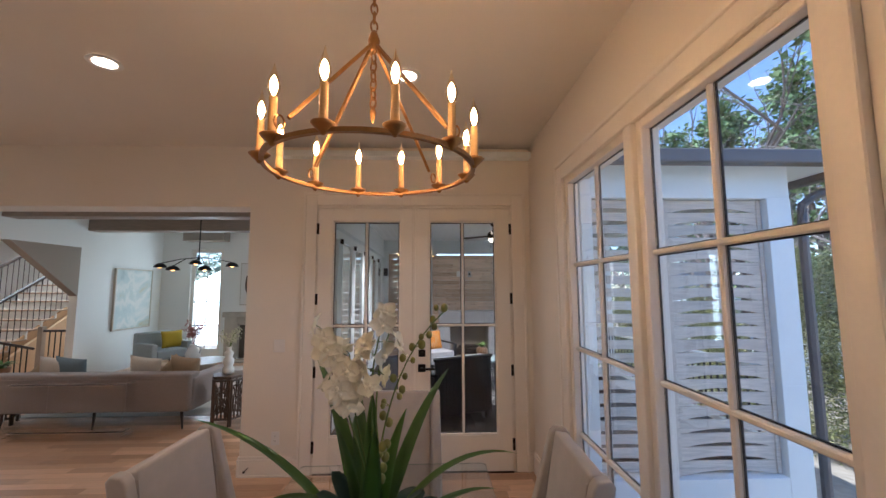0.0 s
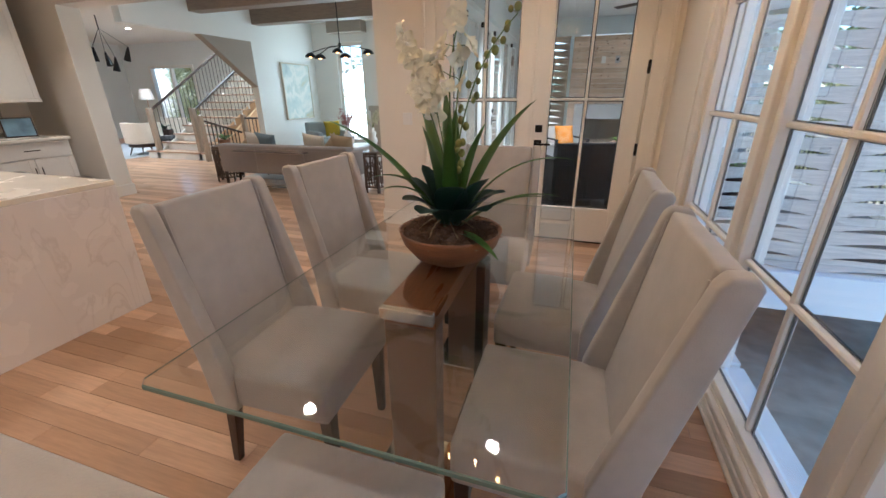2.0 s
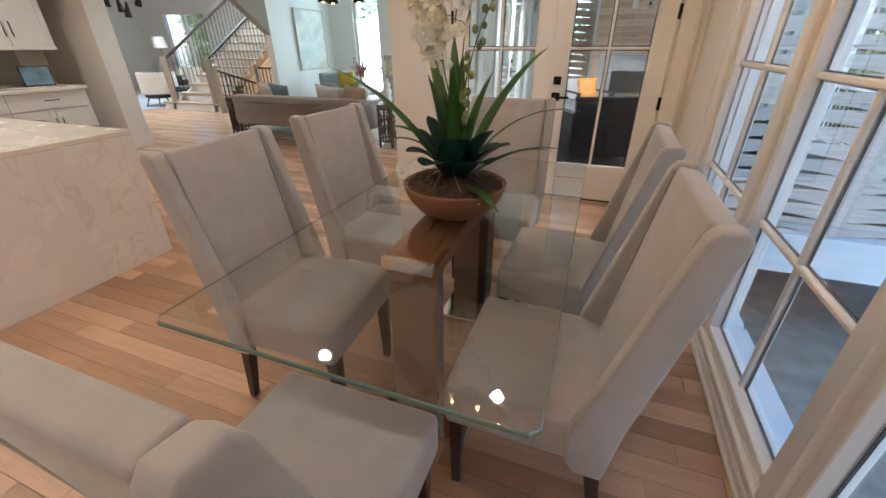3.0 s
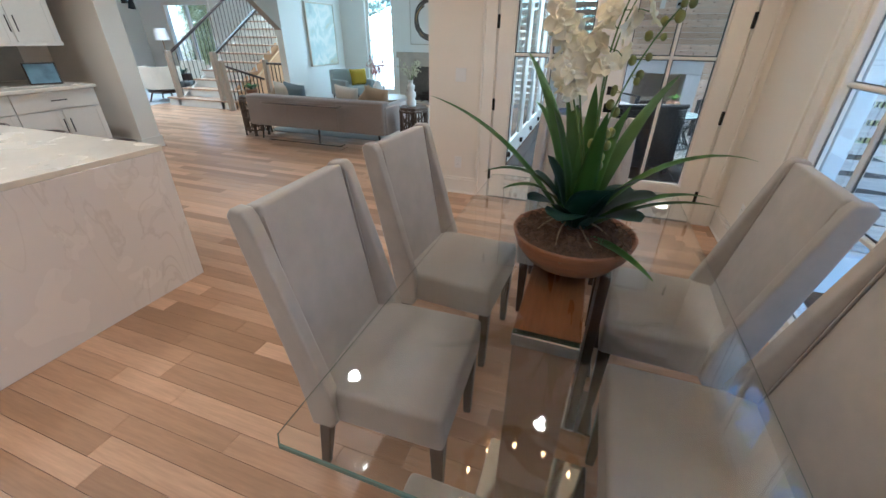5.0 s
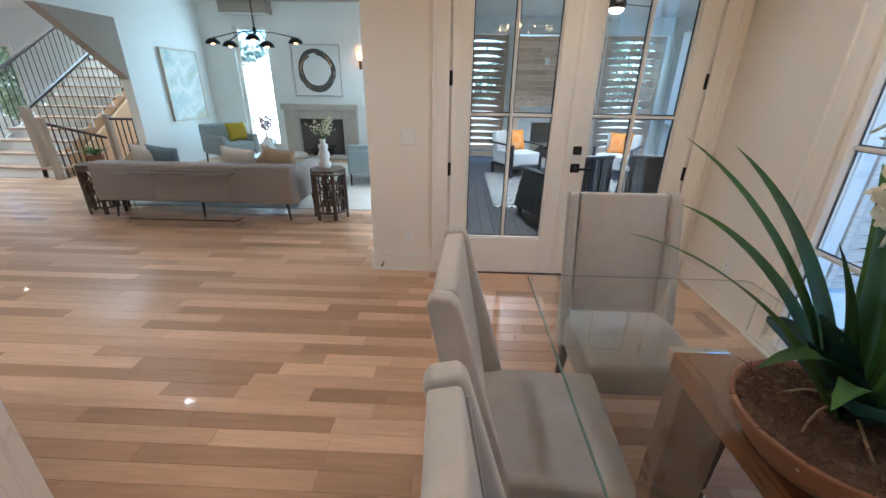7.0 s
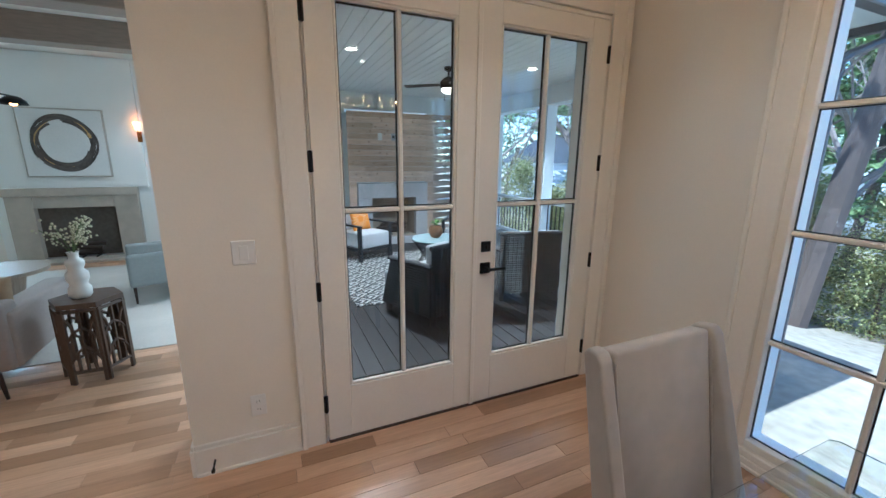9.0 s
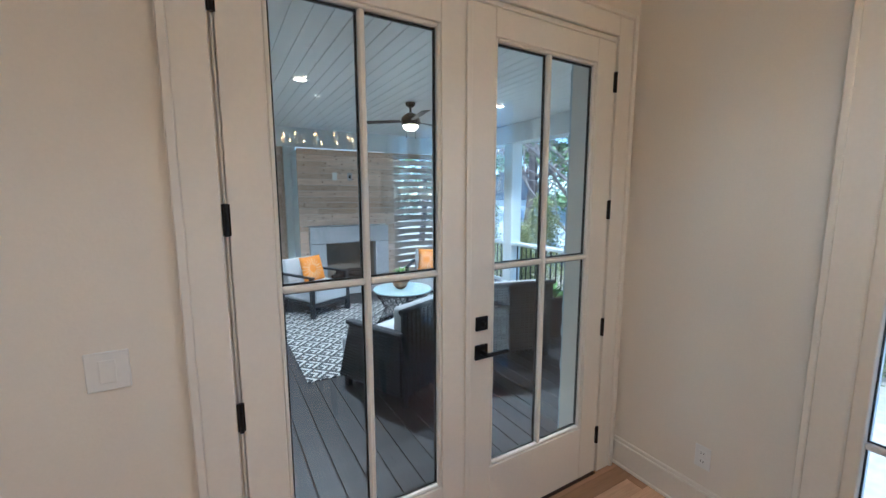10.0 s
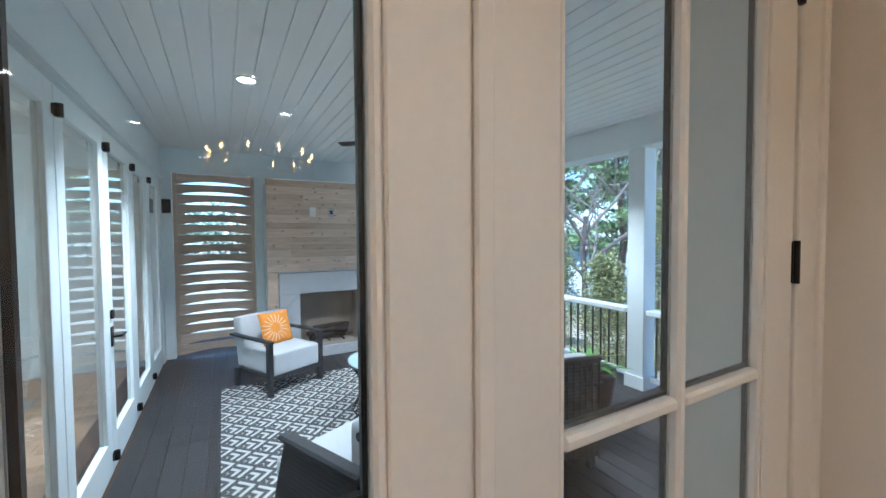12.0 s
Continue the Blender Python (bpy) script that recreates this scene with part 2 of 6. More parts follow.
def wall_with_holes(name, axis, at, depth, span, height, holes, material, label):
    """A wall along x or y, built of blocks butted round its openings. holes: (from, to, bottom, top)."""
    bm = bmesh.new()
    cuts = sorted({span[0], span[1], *[h[0] for h in holes], *[h[1] for h in holes]})
    for u0, u1 in zip(cuts, cuts[1:]):
        inside = sorted([h for h in holes if h[0] <= u0 + 1e-6 and h[1] >= u1 - 1e-6], key=lambda h: h[2])
        z = height[0]
        pieces = []
        for h in inside:
            if h[2] > z + 1e-6:
                pieces.append((z, h[2]))
            z = h[3]
        if z < height[1] - 1e-6:
            pieces.append((z, height[1]))
        for z0, z1 in pieces:
            if axis == "x":
                box(u0, at, z0, u1, at + depth, z1, bm=bm)
            else:
                box(at, u0, z0, at + depth, u1, z1, bm=bm)
    return tagged(mesh_ob(name, bm, material), label, "wall", kind="structure")


wall_with_holes("wall_north", "x", DY, DYO - DY, (-7.2, 1.35), (0, CEIL),
                [(-5.96, -1.59, 0, 2.457), (-0.946, 0.908, 0, 2.47)], M_WALL, "cream painted wall with wide opening and double doors")
wall_with_holes("wall_east", "y", WX, 0.18, (-2.6, DY), (0, CEIL),
                [(0.02, 2.86, 0.09, 2.465)], M_WALL, "cream painted wall with a tall bank of windows")
slab("wall_south", (-7.2, -2.8, 0), (1.35, -2.6, CEIL), M_WALL, "plain cream wall behind the dining area", "wall")
slab("wall_west", (-7.4, -2.8, 0), (-7.2, DYO, CEIL), M_WALL, "plain cream kitchen wall behind cabinets", "wall")


def casing_run(name, boards, label, material=None):
    bm = bmesh.new()
    for b in boards:
        box(*b, 0.004, bm)
    return tagged(mesh_ob(name, bm, material or M_TRIM), label, "trim", kind="structure")


# door casing with a raised outer bead
casing_run("trim_door", [(-1.055, DY - 0.022, 0, -0.951, DY, 2.575), (-1.078, DY - 0.034, 0, -1.052, DY, 2.595),
                         (0.913, DY - 0.022, 0, 1.025, DY, 2.575), (1.022, DY - 0.034, 0, 1.048, DY, 2.595),
                         (-0.951, DY - 0.022, 2.475, 0.913, DY, 2.575), (-1.052, DY - 0.034, 2.572, 1.022, DY, 2.595)], "cream painted door casing with raised outer bead")
casing_run("trim_door_jamb", [(-0.945, DY - 0.014, 0, -0.937, DY + 0.06, 2.468), (0.8945, DY - 0.014, 0, 0.907, DY + 0.06, 2.468), (-0.9365, DY - 0.014, 2.444, 0.894, DY + 0.06, 2.468)], "cream painted door jamb round the leaves")
# baseboards
casing_run("baseboard_north", [(-1.588, DY - 0.018, 0, -1.079, DY, 0.15), (-1.588, DY - 0.012, 0.15, -1.079, DY, 0.175), (-1.588, DY - 0.028, 0, -1.079, DY - 0.017, 0.02),
                               (-1.608, DY - 0.018, 0, -1.587, DYO + 0.018, 0.15), (-1.602, DY - 0.012, 0.15, -1.587, DYO + 0.012, 0.175)], "tall painted baseboard with stepped top")
casing_run("baseboard_opening", [(-5.96, DY - 0.018, 0, -5.94, DYO + 0.018, 0.16), (-6.6, DY - 0.018, 0, -5.958, DY, 0.16)], "tall painted baseboard at the opening")
casing_run("baseboard_east", [(WX - 0.018, 2.995, 0, WX, DY - 0.001, 0.15), (WX - 0.012, 2.995, 0.15, WX, DY - 0.001, 0.175), (WX - 0.028, 2.995, 0, WX - 0.017, DY - 0.001, 0.02)], "tall painted baseboard with stepped top")
casing_run("baseboard_corner", [(1.049, DY - 0.018, 0, WX - 0.0285, DY, 0.15), (1.049, DY - 0.012, 0.15, WX - 0.0185, DY, 0.175)], "tall painted baseboard with stepped top")
casing_run("trim_window", [(WX - 0.024, 2.86, 0.05, WX, 2.968, 2.57), (WX - 0.036, 2.966, 0.05, WX, 2.99, 2.595),
                           (WX - 0.024, -0.10, 2.465, WX, 2.86, 2.57), (WX - 0.036, -0.10, 2.568, WX, 2.966, 2.595),
                           (WX - 0.024, -0.10, 0.05, WX, 0.02, 2.465),
                           (WX - 0.03, -0.10, 0.0, WX, 2.99, 0.05), (WX - 0.045, -0.10, 0.0, WX - 0.03, 2.99, 0.02), (WX - 0.024, 0.02, 0.05, WX, 2.86, 0.088)], "cream painted window casing and base")


# ---- windows ----
def window_unit(y0, y1, label):
    w = thing("window_1", label, "window", kind="structure")
    gx = WX + 0.05
    z0, z1 = 0.09, 2.465
    f = 0.045
    bm = bmesh.new()
    for b in ((y0, z0, y0 + f, z1), (y1 - f, z0, y1, z1), (y0 + f, z0, y1 - f, z0 + f), (y0 + f, z1 - f, y1 - f, z1)):
        box(gx - 0.045, b[0], b[1], gx + 0.035, b[2], b[3], 0.004, bm)
    part("window_frame", bm, M_TRIM, w)
    ys = [y0 + f, (y0 + y1) / 2, y1 - f]
    zs = [z0 + f, 0.695, 1.262, 1.838, z1 - f]
    for z in zs[1:-1]:
        part("muntin", box(gx - 0.022, y0 + f, z - 0.012, gx + 0.022, y1 - f, z + 0.012, 0.006), M_TRIM, w)
    part("muntin", box(gx - 0.02, ys[1] - 0.011, z0 + f, gx + 0.02, ys[1] + 0.011, z1 - f, 0.006), M_TRIM, w)
    sp = bmesh.new()
    for i in range(2):
        for k in range(4):
            a, b, c, d = ys[i] + 0.011 * (i > 0), ys[i + 1] - 0.011 * (i == 0), zs[k] + 0.012 * (k > 0), zs[k + 1] - 0.012 * (k < 3)
            p = part("pane", box(gx - 0.003, a, c, gx + 0.003, b, d), M_PANE, w)
            p.visible_shadow = False
            for q in ((a, c, a + 0.006, d), (b - 0.006, c, b, d), (a, c, b, c + 0.006), (a, d - 0.006, b, d)):
                box(gx + 0.005, q[0], q[1], gx + 0.012, q[2], q[3], 0, sp)
    part("spacer", sp, M_BLACK, w, "dark spacer bars round the panes")
    part("window_sill", box(gx + 0.035, y0 - 0.02, z0 - 0.02, gx + 0.14, y1 + 0.02, z0 + 0.02, 0.004), M_EXT, w, "white exterior sill")
    return w


for y0, y1 in ((1.96, 2.86), (0.99, 1.885), (0.02, 0.915)):
    window_unit(y0, y1, "tall eight-pane window with cream muntins and clear glass")
for y0, y1 in ((1.885, 1.96), (0.915, 0.99)):
    slab("trim_mullion", (WX - 0.02, y0, 0.0885), (WX + 0.125, y1, 2.4645), M_TRIM, "wide cream mullion post between windows", "trim", 0.004)
slab("trim_window_outer", (WX + 0.1, 2.825, 0.1), (WX + 0.184, 2.859, 2.46), M_EXT, "white exterior window reveal", "trim", 0.003)


# ---- french doors ----
def door_leaf(x0, x1, hinge_left, label):
    d = thing("door_1", label, "door", kind="structure")
    ya, yb = DY - 0.018, DY + 0.027
    z0, z1 = 0.012, 2.44
    st, top, bot = 0.132, 0.117, 0.318
    gx0, gx1, gz0, gz1 = x0 + st, x1 - st, z0 + bot, z1 - top
    bm = bmesh.new()
    for b in ((x0, z0, gx0, z1), (gx1, z0, x1, z1), (gx0, z0, gx1, gz0), (gx0, gz1, gx1, z1)):
        box(b[0], ya, b[1], b[2], yb, b[3], 0.003, bm)
    part("door_frame", bm, M_TRIM, d)
    bead = bmesh.new()
    for b in ((gx0, gz0, gx0 + 0.016, gz1), (gx1 - 0.016, gz0, gx1, gz1), (gx0 + 0.016, gz0, gx1 - 0.016, gz0 + 0.016), (gx0 + 0.016, gz1 - 0.016, gx1 - 0.016, gz1)):
        box(b[0], ya + 0.004, b[1], b[2], yb - 0.002, b[3], 0.005, bead)
    part("glazing_bead", bead, M_TRIM, d)
    xm, zm = (x0 + x1) / 2, 1.327
    part("muntin", box(xm - 0.012, ya + 0.003, gz0 + 0.016, xm + 0.012, yb, gz1 - 0.016, 0.006), M_TRIM, d)
    for a, b in ((gx0 + 0.016, xm - 0.012), (xm + 0.012, gx1 - 0.016)):
        part("muntin", box(a, ya + 0.003, zm - 0.012, b, yb, zm + 0.012, 0.006), M_TRIM, d)
        for c, e in ((gz0 + 0.016, zm - 0.012), (zm + 0.012, gz1 - 0.016)):
            p = part("pane", box(a, DY + 0.004, c, b, DY + 0.010, e), M_PANE, d)
            p.visible_shadow = False
            sp = bmesh.new()
            for q in ((a, c, a + 0.007, e), (b - 0.007, c, b, e), (a, c, b, c + 0.007), (a, e - 0.007, b, e)):
                box(q[0], DY + 0.012, q[1], q[2], DY + 0.022, q[3], 0, sp)
            part("spacer", sp, M_BLACK, d)
    hx = x0 - 0.006 if hinge_left else x1 + 0.006
    for z in (2.243, 1.577, 0.911, 0.249):
        hb = cyl(0.0075, 0.0075, z - 0.052, z + 0.052, 10, m=Matrix.Translation((hx, ya - 0.006, 0)))
        box(hx - 0.012, ya - 0.003, z - 0.05, hx + 0.012, ya + 0.001, z + 0.05, 0, hb)
        part("hinge", hb, M_BLACK, d, "black door hinge")
    return d


door_leaf(-0.934, -0.023, True, "cream glazed french door leaf, closed, four panes")
right_leaf = door_leaf(-0.019, 0.892, False, "cream glazed french door leaf, closed, with black lever")
part("astragal", box(-0.042, DY - 0.03, 0.012, -0.012, DY - 0.0185, 2.44, 0.004), M_TRIM, right_leaf)
deadbolt = part("deadbolt", box(0.018, DY - 0.03, 1.042, 0.083, DY - 0.0175, 1.107, 0.003), M_BLACK, right_leaf, "square black deadbolt plate")
part("thumb_turn", box(0.043, DY - 0.045, 1.062, 0.058, DY - 0.03, 1.087, 0.003), M_BLACK, deadbolt)
hd = box(0.014, DY - 0.03, 0.904, 0.084, DY - 0.0175, 0.974, 0.003)
tube([(0.049, DY - 0.03, 0.939), (0.049, DY - 0.07, 0.939)], 0.012, 10, hd)
box(0.039, DY - 0.082, 0.930, 0.169, DY - 0.066, 0.948, 0.004, hd)
part("door_handle", hd, M_BLACK, right_leaf, "black lever handle on a square plate")
casing_run("door_jamb", [(-0.937, DY + 0.029, 0.012, -0.913, DYO - 0.02, 2.448), (0.877, DY + 0.029, 0.012, 0.901, DYO - 0.02, 2.448), (-0.913, DY + 0.029, 2.424, 0.877, DYO - 0.02, 2.448), (-0.9455, DY + 0.061, 0, -0.937, DYO, 2.47), (0.901, DY + 0.061, 0, 0.9075, DYO, 2.47), (-0.937, DY + 0.061, 2.448, 0.901, DYO, 2.47)], "cream painted door jamb")
slab("door_threshold", (-0.936, DY - 0.03, 0.0), (0.894, DYO + 0.06, 0.012), M_DARKWOOD, "dark door threshold strip", "threshold", 0.003)


# ---- dining furniture ----
def pillow_box(x0, y0, z0, x1, y1, z1, r, crown=0.0):
    """An upholstered block with rounded edges and a slightly crowned top."""
    bm = box(x0, y0, z0, x1, y1, z1, r, None, 3)
    if crown:
        es = [e for e in bm.edges if e.calc_length() > 0.1]
        bmesh.ops.subdivide_edges(bm, edges=es, cuts=5, use_grid_fill=True)
        for v in bm.verts:
            if v.co.z > z1 - r * 0.5:
                u, w = (v.co.x - x0) / (x1 - x0) * 2 - 1, (v.co.y - y0) / (y1 - y0) * 2 - 1
                v.co.z += crown * max(0, (1 - u * u)) * max(0, (1 - w * w))
    return bm


def dining_chair():
    c = thing("dining_chair", "grey velvet wing-back dining chair with dark wooden legs", "chair", "chairs round the table")
    part("seat", pillow_box(-0.255, -0.247, 0.335, 0.19, 0.247, 0.485, 0.022, 0.012), M_VELVET, c, smooth=True)
    # leaning back panel
    bm = box(-0.04, -0.205, 0.0, 0.022, 0.205, 0.712, 0.014, None, 3)
    lean = Matrix.Translation((-0.235, 0, 0.365)) @ Matrix.Rotation(radians(-10), 4, "Y")
    bm.transform(lean)
    part("backrest", bm, M_VELVET, c, smooth=True)
    for s in (-1, 1):
        outline = [(-0.272, 0.30), (-0.195, 0.30), (-0.168, 0.34), (-0.164, 0.48), (-0.184, 0.55), (-0.325, 1.052), (-0.343, 1.073), (-0.388, 1.072), (-0.404, 1.052), (-0.296, 0.50)]
        y0, y1 = (0.206, 0.255) if s > 0 else (-0.255, -0.206)
        bm = prism(outline, (y0, y1), "y")
        bmesh.ops.bevel(bm, geom=bm.edges[:], offset=0.011, segments=3, affect="EDGES", profile=0.6)
        for v in bm.verts:
            v.co.y += s * 0.22 * max(0.0, v.co.x + 0.27 + 0.2 * (v.co.z - 0.5)) * (v.co.z > 0.4)
        part("wing", bm, M_VELVET, c, smooth=True)
        part("piping", tube([(-0.213 - 0.118 * (z - 0.36) / 0.70, s * 0.2045, z) for z in (0.50, 0.7, 0.9, 1.04)], 0.003, 6), M_VELVET, c)
    for x, y, back in ((0.16, -0.20, 0), (0.16, 0.20, 0), (-0.24, -0.20, 1), (-0.24, 0.20, 1)):
        bm = bmesh.new()
        h = 0.345
        a = [(x - 0.024, y - 0.024), (x + 0.024, y - 0.024), (x + 0.024, y + 0.024), (x - 0.024, y + 0.024)]
        dx = -0.055 * back
        lo = [bm.verts.new((x + (u - x) * 0.62 + dx, y + (v - y) * 0.62, 0)) for u, v in a]
        hi = [bm.verts.new((u, v, h)) for u, v in a]
        bm.faces.new(lo[::-1]), bm.faces.new(hi)
        for i in range(4):
            bm.faces.new((lo[i], lo[(i + 1) % 4], hi[(i + 1) % 4], hi[i]))
        bmesh.ops.bevel(bm, geom=bm.edges[:], offset=0.003, segments=1, affect="EDGES")
        part("leg", bm, M_DARKWOOD, c, "dark tapered wooden leg")
    return c


chair = dining_chair()
chair.matrix_basis = pose(-0.515, 1.025, 0, 0, 0, 2)
for x, y, r in ((-0.525, 1.722, -3), (0.315, 0.965, 180), (0.315, 1.655, 178), (-0.083, 2.185, -90), (-0.10, 0.44, 90)):
    copy_thing(chair, pose(x, y, 0, 0, 0, r))

M_GEDGE = mat("green_glass_edge", (0.15, 0.22, 0.19), 0.12, vary=0.1, bump=0, coat=0.4)
# table: thick glass on a walnut trestle
table = thing("dining_table", "rectangular clear glass dining table on a walnut pedestal", "table")
bm = prism([(-0.554, 0.452), (-0.534, 0.432), (0.395, 0.432), (0.415, 0.452), (0.415, 2.26), (0.395, 2.28), (-0.534, 2.28), (-0.554, 2.26)], (0.744, 0.757), "z")
bmesh.ops.bevel(bm, geom=[e for e in bm.edges if abs(e.verts[0].co.z - e.verts[1].co.z) < 1e-4 and e.verts[0].co.z > 0.75], offset=0.003, segments=1, affect="EDGES", profile=0.5)
bm.normal_update()
for f in bm.faces:
    f.material_index = 1 if abs(f.normal.z) < 0.98 else 0
part("tabletop", bm, [M_TGLASS, M_GEDGE], table, "clear bevelled glass top")
part("beam", box(-0.172, 0.955, 0.672, 0.010, 1.757, 0.7425, 0.003), M_WALNUT, table)
for y0, y1 in ((0.955, 1.04), (1.672, 1.757)):
    part("post", box(-0.170, y0 + 0.002, 0.03, 0.008, y1 - 0.002, 0.671, 0.003), M_TAUPE, table, "taupe lacquered upright")
    part("foot_plate", box(-0.227, y0 - 0.08, 0.0, 0.143, y1 + 0.08, 0.03, 0.004), M_CHROME, table, "polished chrome foot plate")
part("cap", box(-0.172, 0.926, 0.70, 0.010, 0.954, 0.743, 0.003), M_CHROME, table, "polished chrome cap")
part("cap", box(-0.172, 1.758, 0.70, 0.010, 1.786, 0.743, 0.003), M_CHROME, table, "polished chrome cap")
part("upright", box(0.055, 1.32, 0.03, 0.09, 1.44, 0.7435, 0.003), M_DARKWOOD, table, "dark slim upright")
part("foot_plate", box(0.0, 1.26, 0.0, 0.155, 1.50, 0.03, 0.004), M_CHROME, table)

# ---- orchid in a bowl ----
M_BOWL = mat("turned_wood_bowl", (0.27, 0.115, 0.05), 0.5, vary=0.22, grain=10, stretch=(2, 2, 20))
M_MOSS = mat("brown_moss", (0.10, 0.055, 0.032), 0.95, vary=0.5, grain=60, bump=0.8, bump_scale=90, random_amount=0.4)
M_LEAF = mat("strap_leaf", (0.075, 0.165, 0.028), 0.42, vary=0.25, grain=8, bump=0.05, random_amount=0.35, stretch=(3, 3, 1))
M_DLEAF = mat("orchid_leaf", (0.026, 0.078, 0.05), 0.34, vary=0.25, grain=6, bump=0.05, random_amount=0.2)
M_PETAL = mat("cream_petal", (0.88, 0.84, 0.68), 0.6, vary=0.07, grain=20, bump=0.05, random_amount=0.06)
M_PETAL.node_tree.nodes["Principled BSDF"].inputs["Subsurface Weight"].default_value = 0.05
M_PETAL.node_tree.nodes["Principled BSDF"].inputs["Subsurface Radius"].default_value = (0.02, 0.015, 0.008)
M_BUD = mat("green_bud", (0.22, 0.22, 0.055), 0.5, vary=0.25, random_amount=0.3)
M_STEM = mat("green_stem", (0.10, 0.16, 0.035), 0.5, vary=0.25)
M_ROOT = mat("pale_root", (0.30, 0.20, 0.11), 0.8, vary=0.3)
BX, BY, BZ = -0.058, 1.348, 0.757
plant = thing("potted_orchid", "cream orchid with long green leaves in a brown wooden bowl", "plant")
bowl = lathe([(0.06, 0), (0.085, 0.003), (0.145, 0.035), (0.185, 0.085), (0.198, 0.125), (0.201, 0.135), (0.196, 0.137), (0.188, 0.13), (0.175, 0.09), (0.06, 0.03)], 48)
bowl.transform(Matrix.Translation((BX, BY, BZ)))
part("bowl", bowl, M_BOWL, plant, "turned brown wooden bowl", True)
rp = random.Random(11)
bm = bmesh.new()
n = 26
grid = {}
for i in range(n + 1):
    for j in range(n + 1):
        u, v = i / n * 2 - 1, j / n * 2 - 1
        r = math.hypot(u, v)
        if r <= 1.05:
            k = min(1.0, 1 / max(r, 1e-6)) if r > 1 else 1
            grid[i, j] = bm.verts.new((BX + u * k * 0.188, BY + v * k * 0.188, BZ + 0.115 + 0.03 * (1 - min(r, 1) ** 2) + 0.02 * noise.noise((u * 6, v * 6, 3)) + 0.012 * rp.random()))
for i in range(n):
    for j in range(n):
        q = [grid.get(k) for k in ((i, j), (i + 1, j), (i + 1, j + 1), (i, j + 1))]
        if all(q):
            bm.faces.new(q)
part("moss", bm, M_MOSS, plant, "brown fibrous moss")
bm = bmesh.new()
for _ in range(420):
    a, r = rp.random() * 6.283, 0.18 * math.sqrt(rp.random())
    p = Vector((BX + r * math.cos(a), BY + r * math.sin(a), BZ + 0.125 + 0.03 * (1 - (r / 0.19) ** 2)))
    d = Vector((rp.uniform(-1, 1), rp.uniform(-1, 1), rp.uniform(0, 0.5))).normalized() * rp.uniform(0.015, 0.045)
    tube([p, p + d * 0.5 + Vector((0, 0, 0.008)), p + d], 0.0012, 3, bm)
tagged(part("moss_tuft", bm, M_MOSS, plant), kind="stuff")
for k in range(7):
    a = k * 0.9 + 0.3
    p = Vector((BX, BY, BZ + 0.16))
    pts = [p + Vector((math.cos(a + t * 0.7) * 0.2 * t, math.sin(a + t * 0.7) * 0.2 * t, 0.02 * math.sin(t * 6) - 0.045 * t * t)) for t in [i / 8 for i in range(9)]]
    part("root", tube(pts, 0.0035, 6, None, 0.002), M_ROOT, plant, "pale hanging root")


def blade(base, yaw, length, rise, droop, width, material, name, label="", fold=0.25, tip=1.0):
    """A strap leaf that rises and bows over; rise and droop in degrees."""
    bm = bmesh.new()
    n = 14
    p = Vector(base)
    rows = []
    for i in range(n + 1):
        t = i / n
        ang = radians(rise - (rise + droop) * t ** 1.5)
        d = Vector((math.cos(yaw) * math.cos(ang), math.sin(yaw) * math.cos(ang), math.sin(ang)))
        if i:
            p = p + d * (length / n)
        side = Vector((-math.sin(yaw), math.cos(yaw), 0))
        up = side.cross(d) * -1
        w = width * (0.42 + 0.58 * min(1, t * 2.4) if tip > 1 else 0.55 + 0.45 * min(1, t * 3)) * (max(0.0, 1 - t ** (2.2 * tip)) ** (0.55 if tip > 1 else 0.8) + 0.02)
        rows.append([bm.verts.new(p + side * (s * w) + up * (fold * w * abs(s) * (1 - 0.5 * t))) for s in (-1, -0.5, 0, 0.5, 1)])
    for a, b in zip(rows, rows[1:]):
        for k in range(4):
            bm.faces.new((a[k], a[k + 1], b[k + 1], b[k]))
    r = bmesh.ops.solidify(bm, geom=bm.faces[:], thickness=0.0018)
    return part(name, bm, material, plant, label, True)


P0 = (BX, BY, BZ + 0.14)
for yaw, ln_, rise, droop, w in ((180, 0.66, 57, -16, 0.027), (196, 0.40, 76, 20, 0.028), (57, 0.66, 62, -26, 0.026), (6, 0.56, 66, 12, 0.024), (20, 0.44, 40, 14, 0.020), (352, 0.40, 46, 2, 0.018), (127, 0.69, 68, -30, 0.027), (120, 0.58, 64, -8, 0.026), (110, 0.64, 71, -32, 0.028), (160, 0.40, 84, -62, 0.031), (96, 0.46, 86, -70, 0.031),
                                 (52, 0.42, 82, -56, 0.030), (284, 0.42, 84, -66, 0.030), (214, 0.34, 74, 16, 0.028), (316, 0.30, 12, 22, 0.020)):
    yaw_ = radians(yaw)
    blade((P0[0] + 0.025 * math.cos(yaw_), P0[1] + 0.025 * math.sin(yaw_), P0[2] - 0.01), yaw_, ln_, rise, droop, w * 1.12, M_LEAF, "strap_leaf")
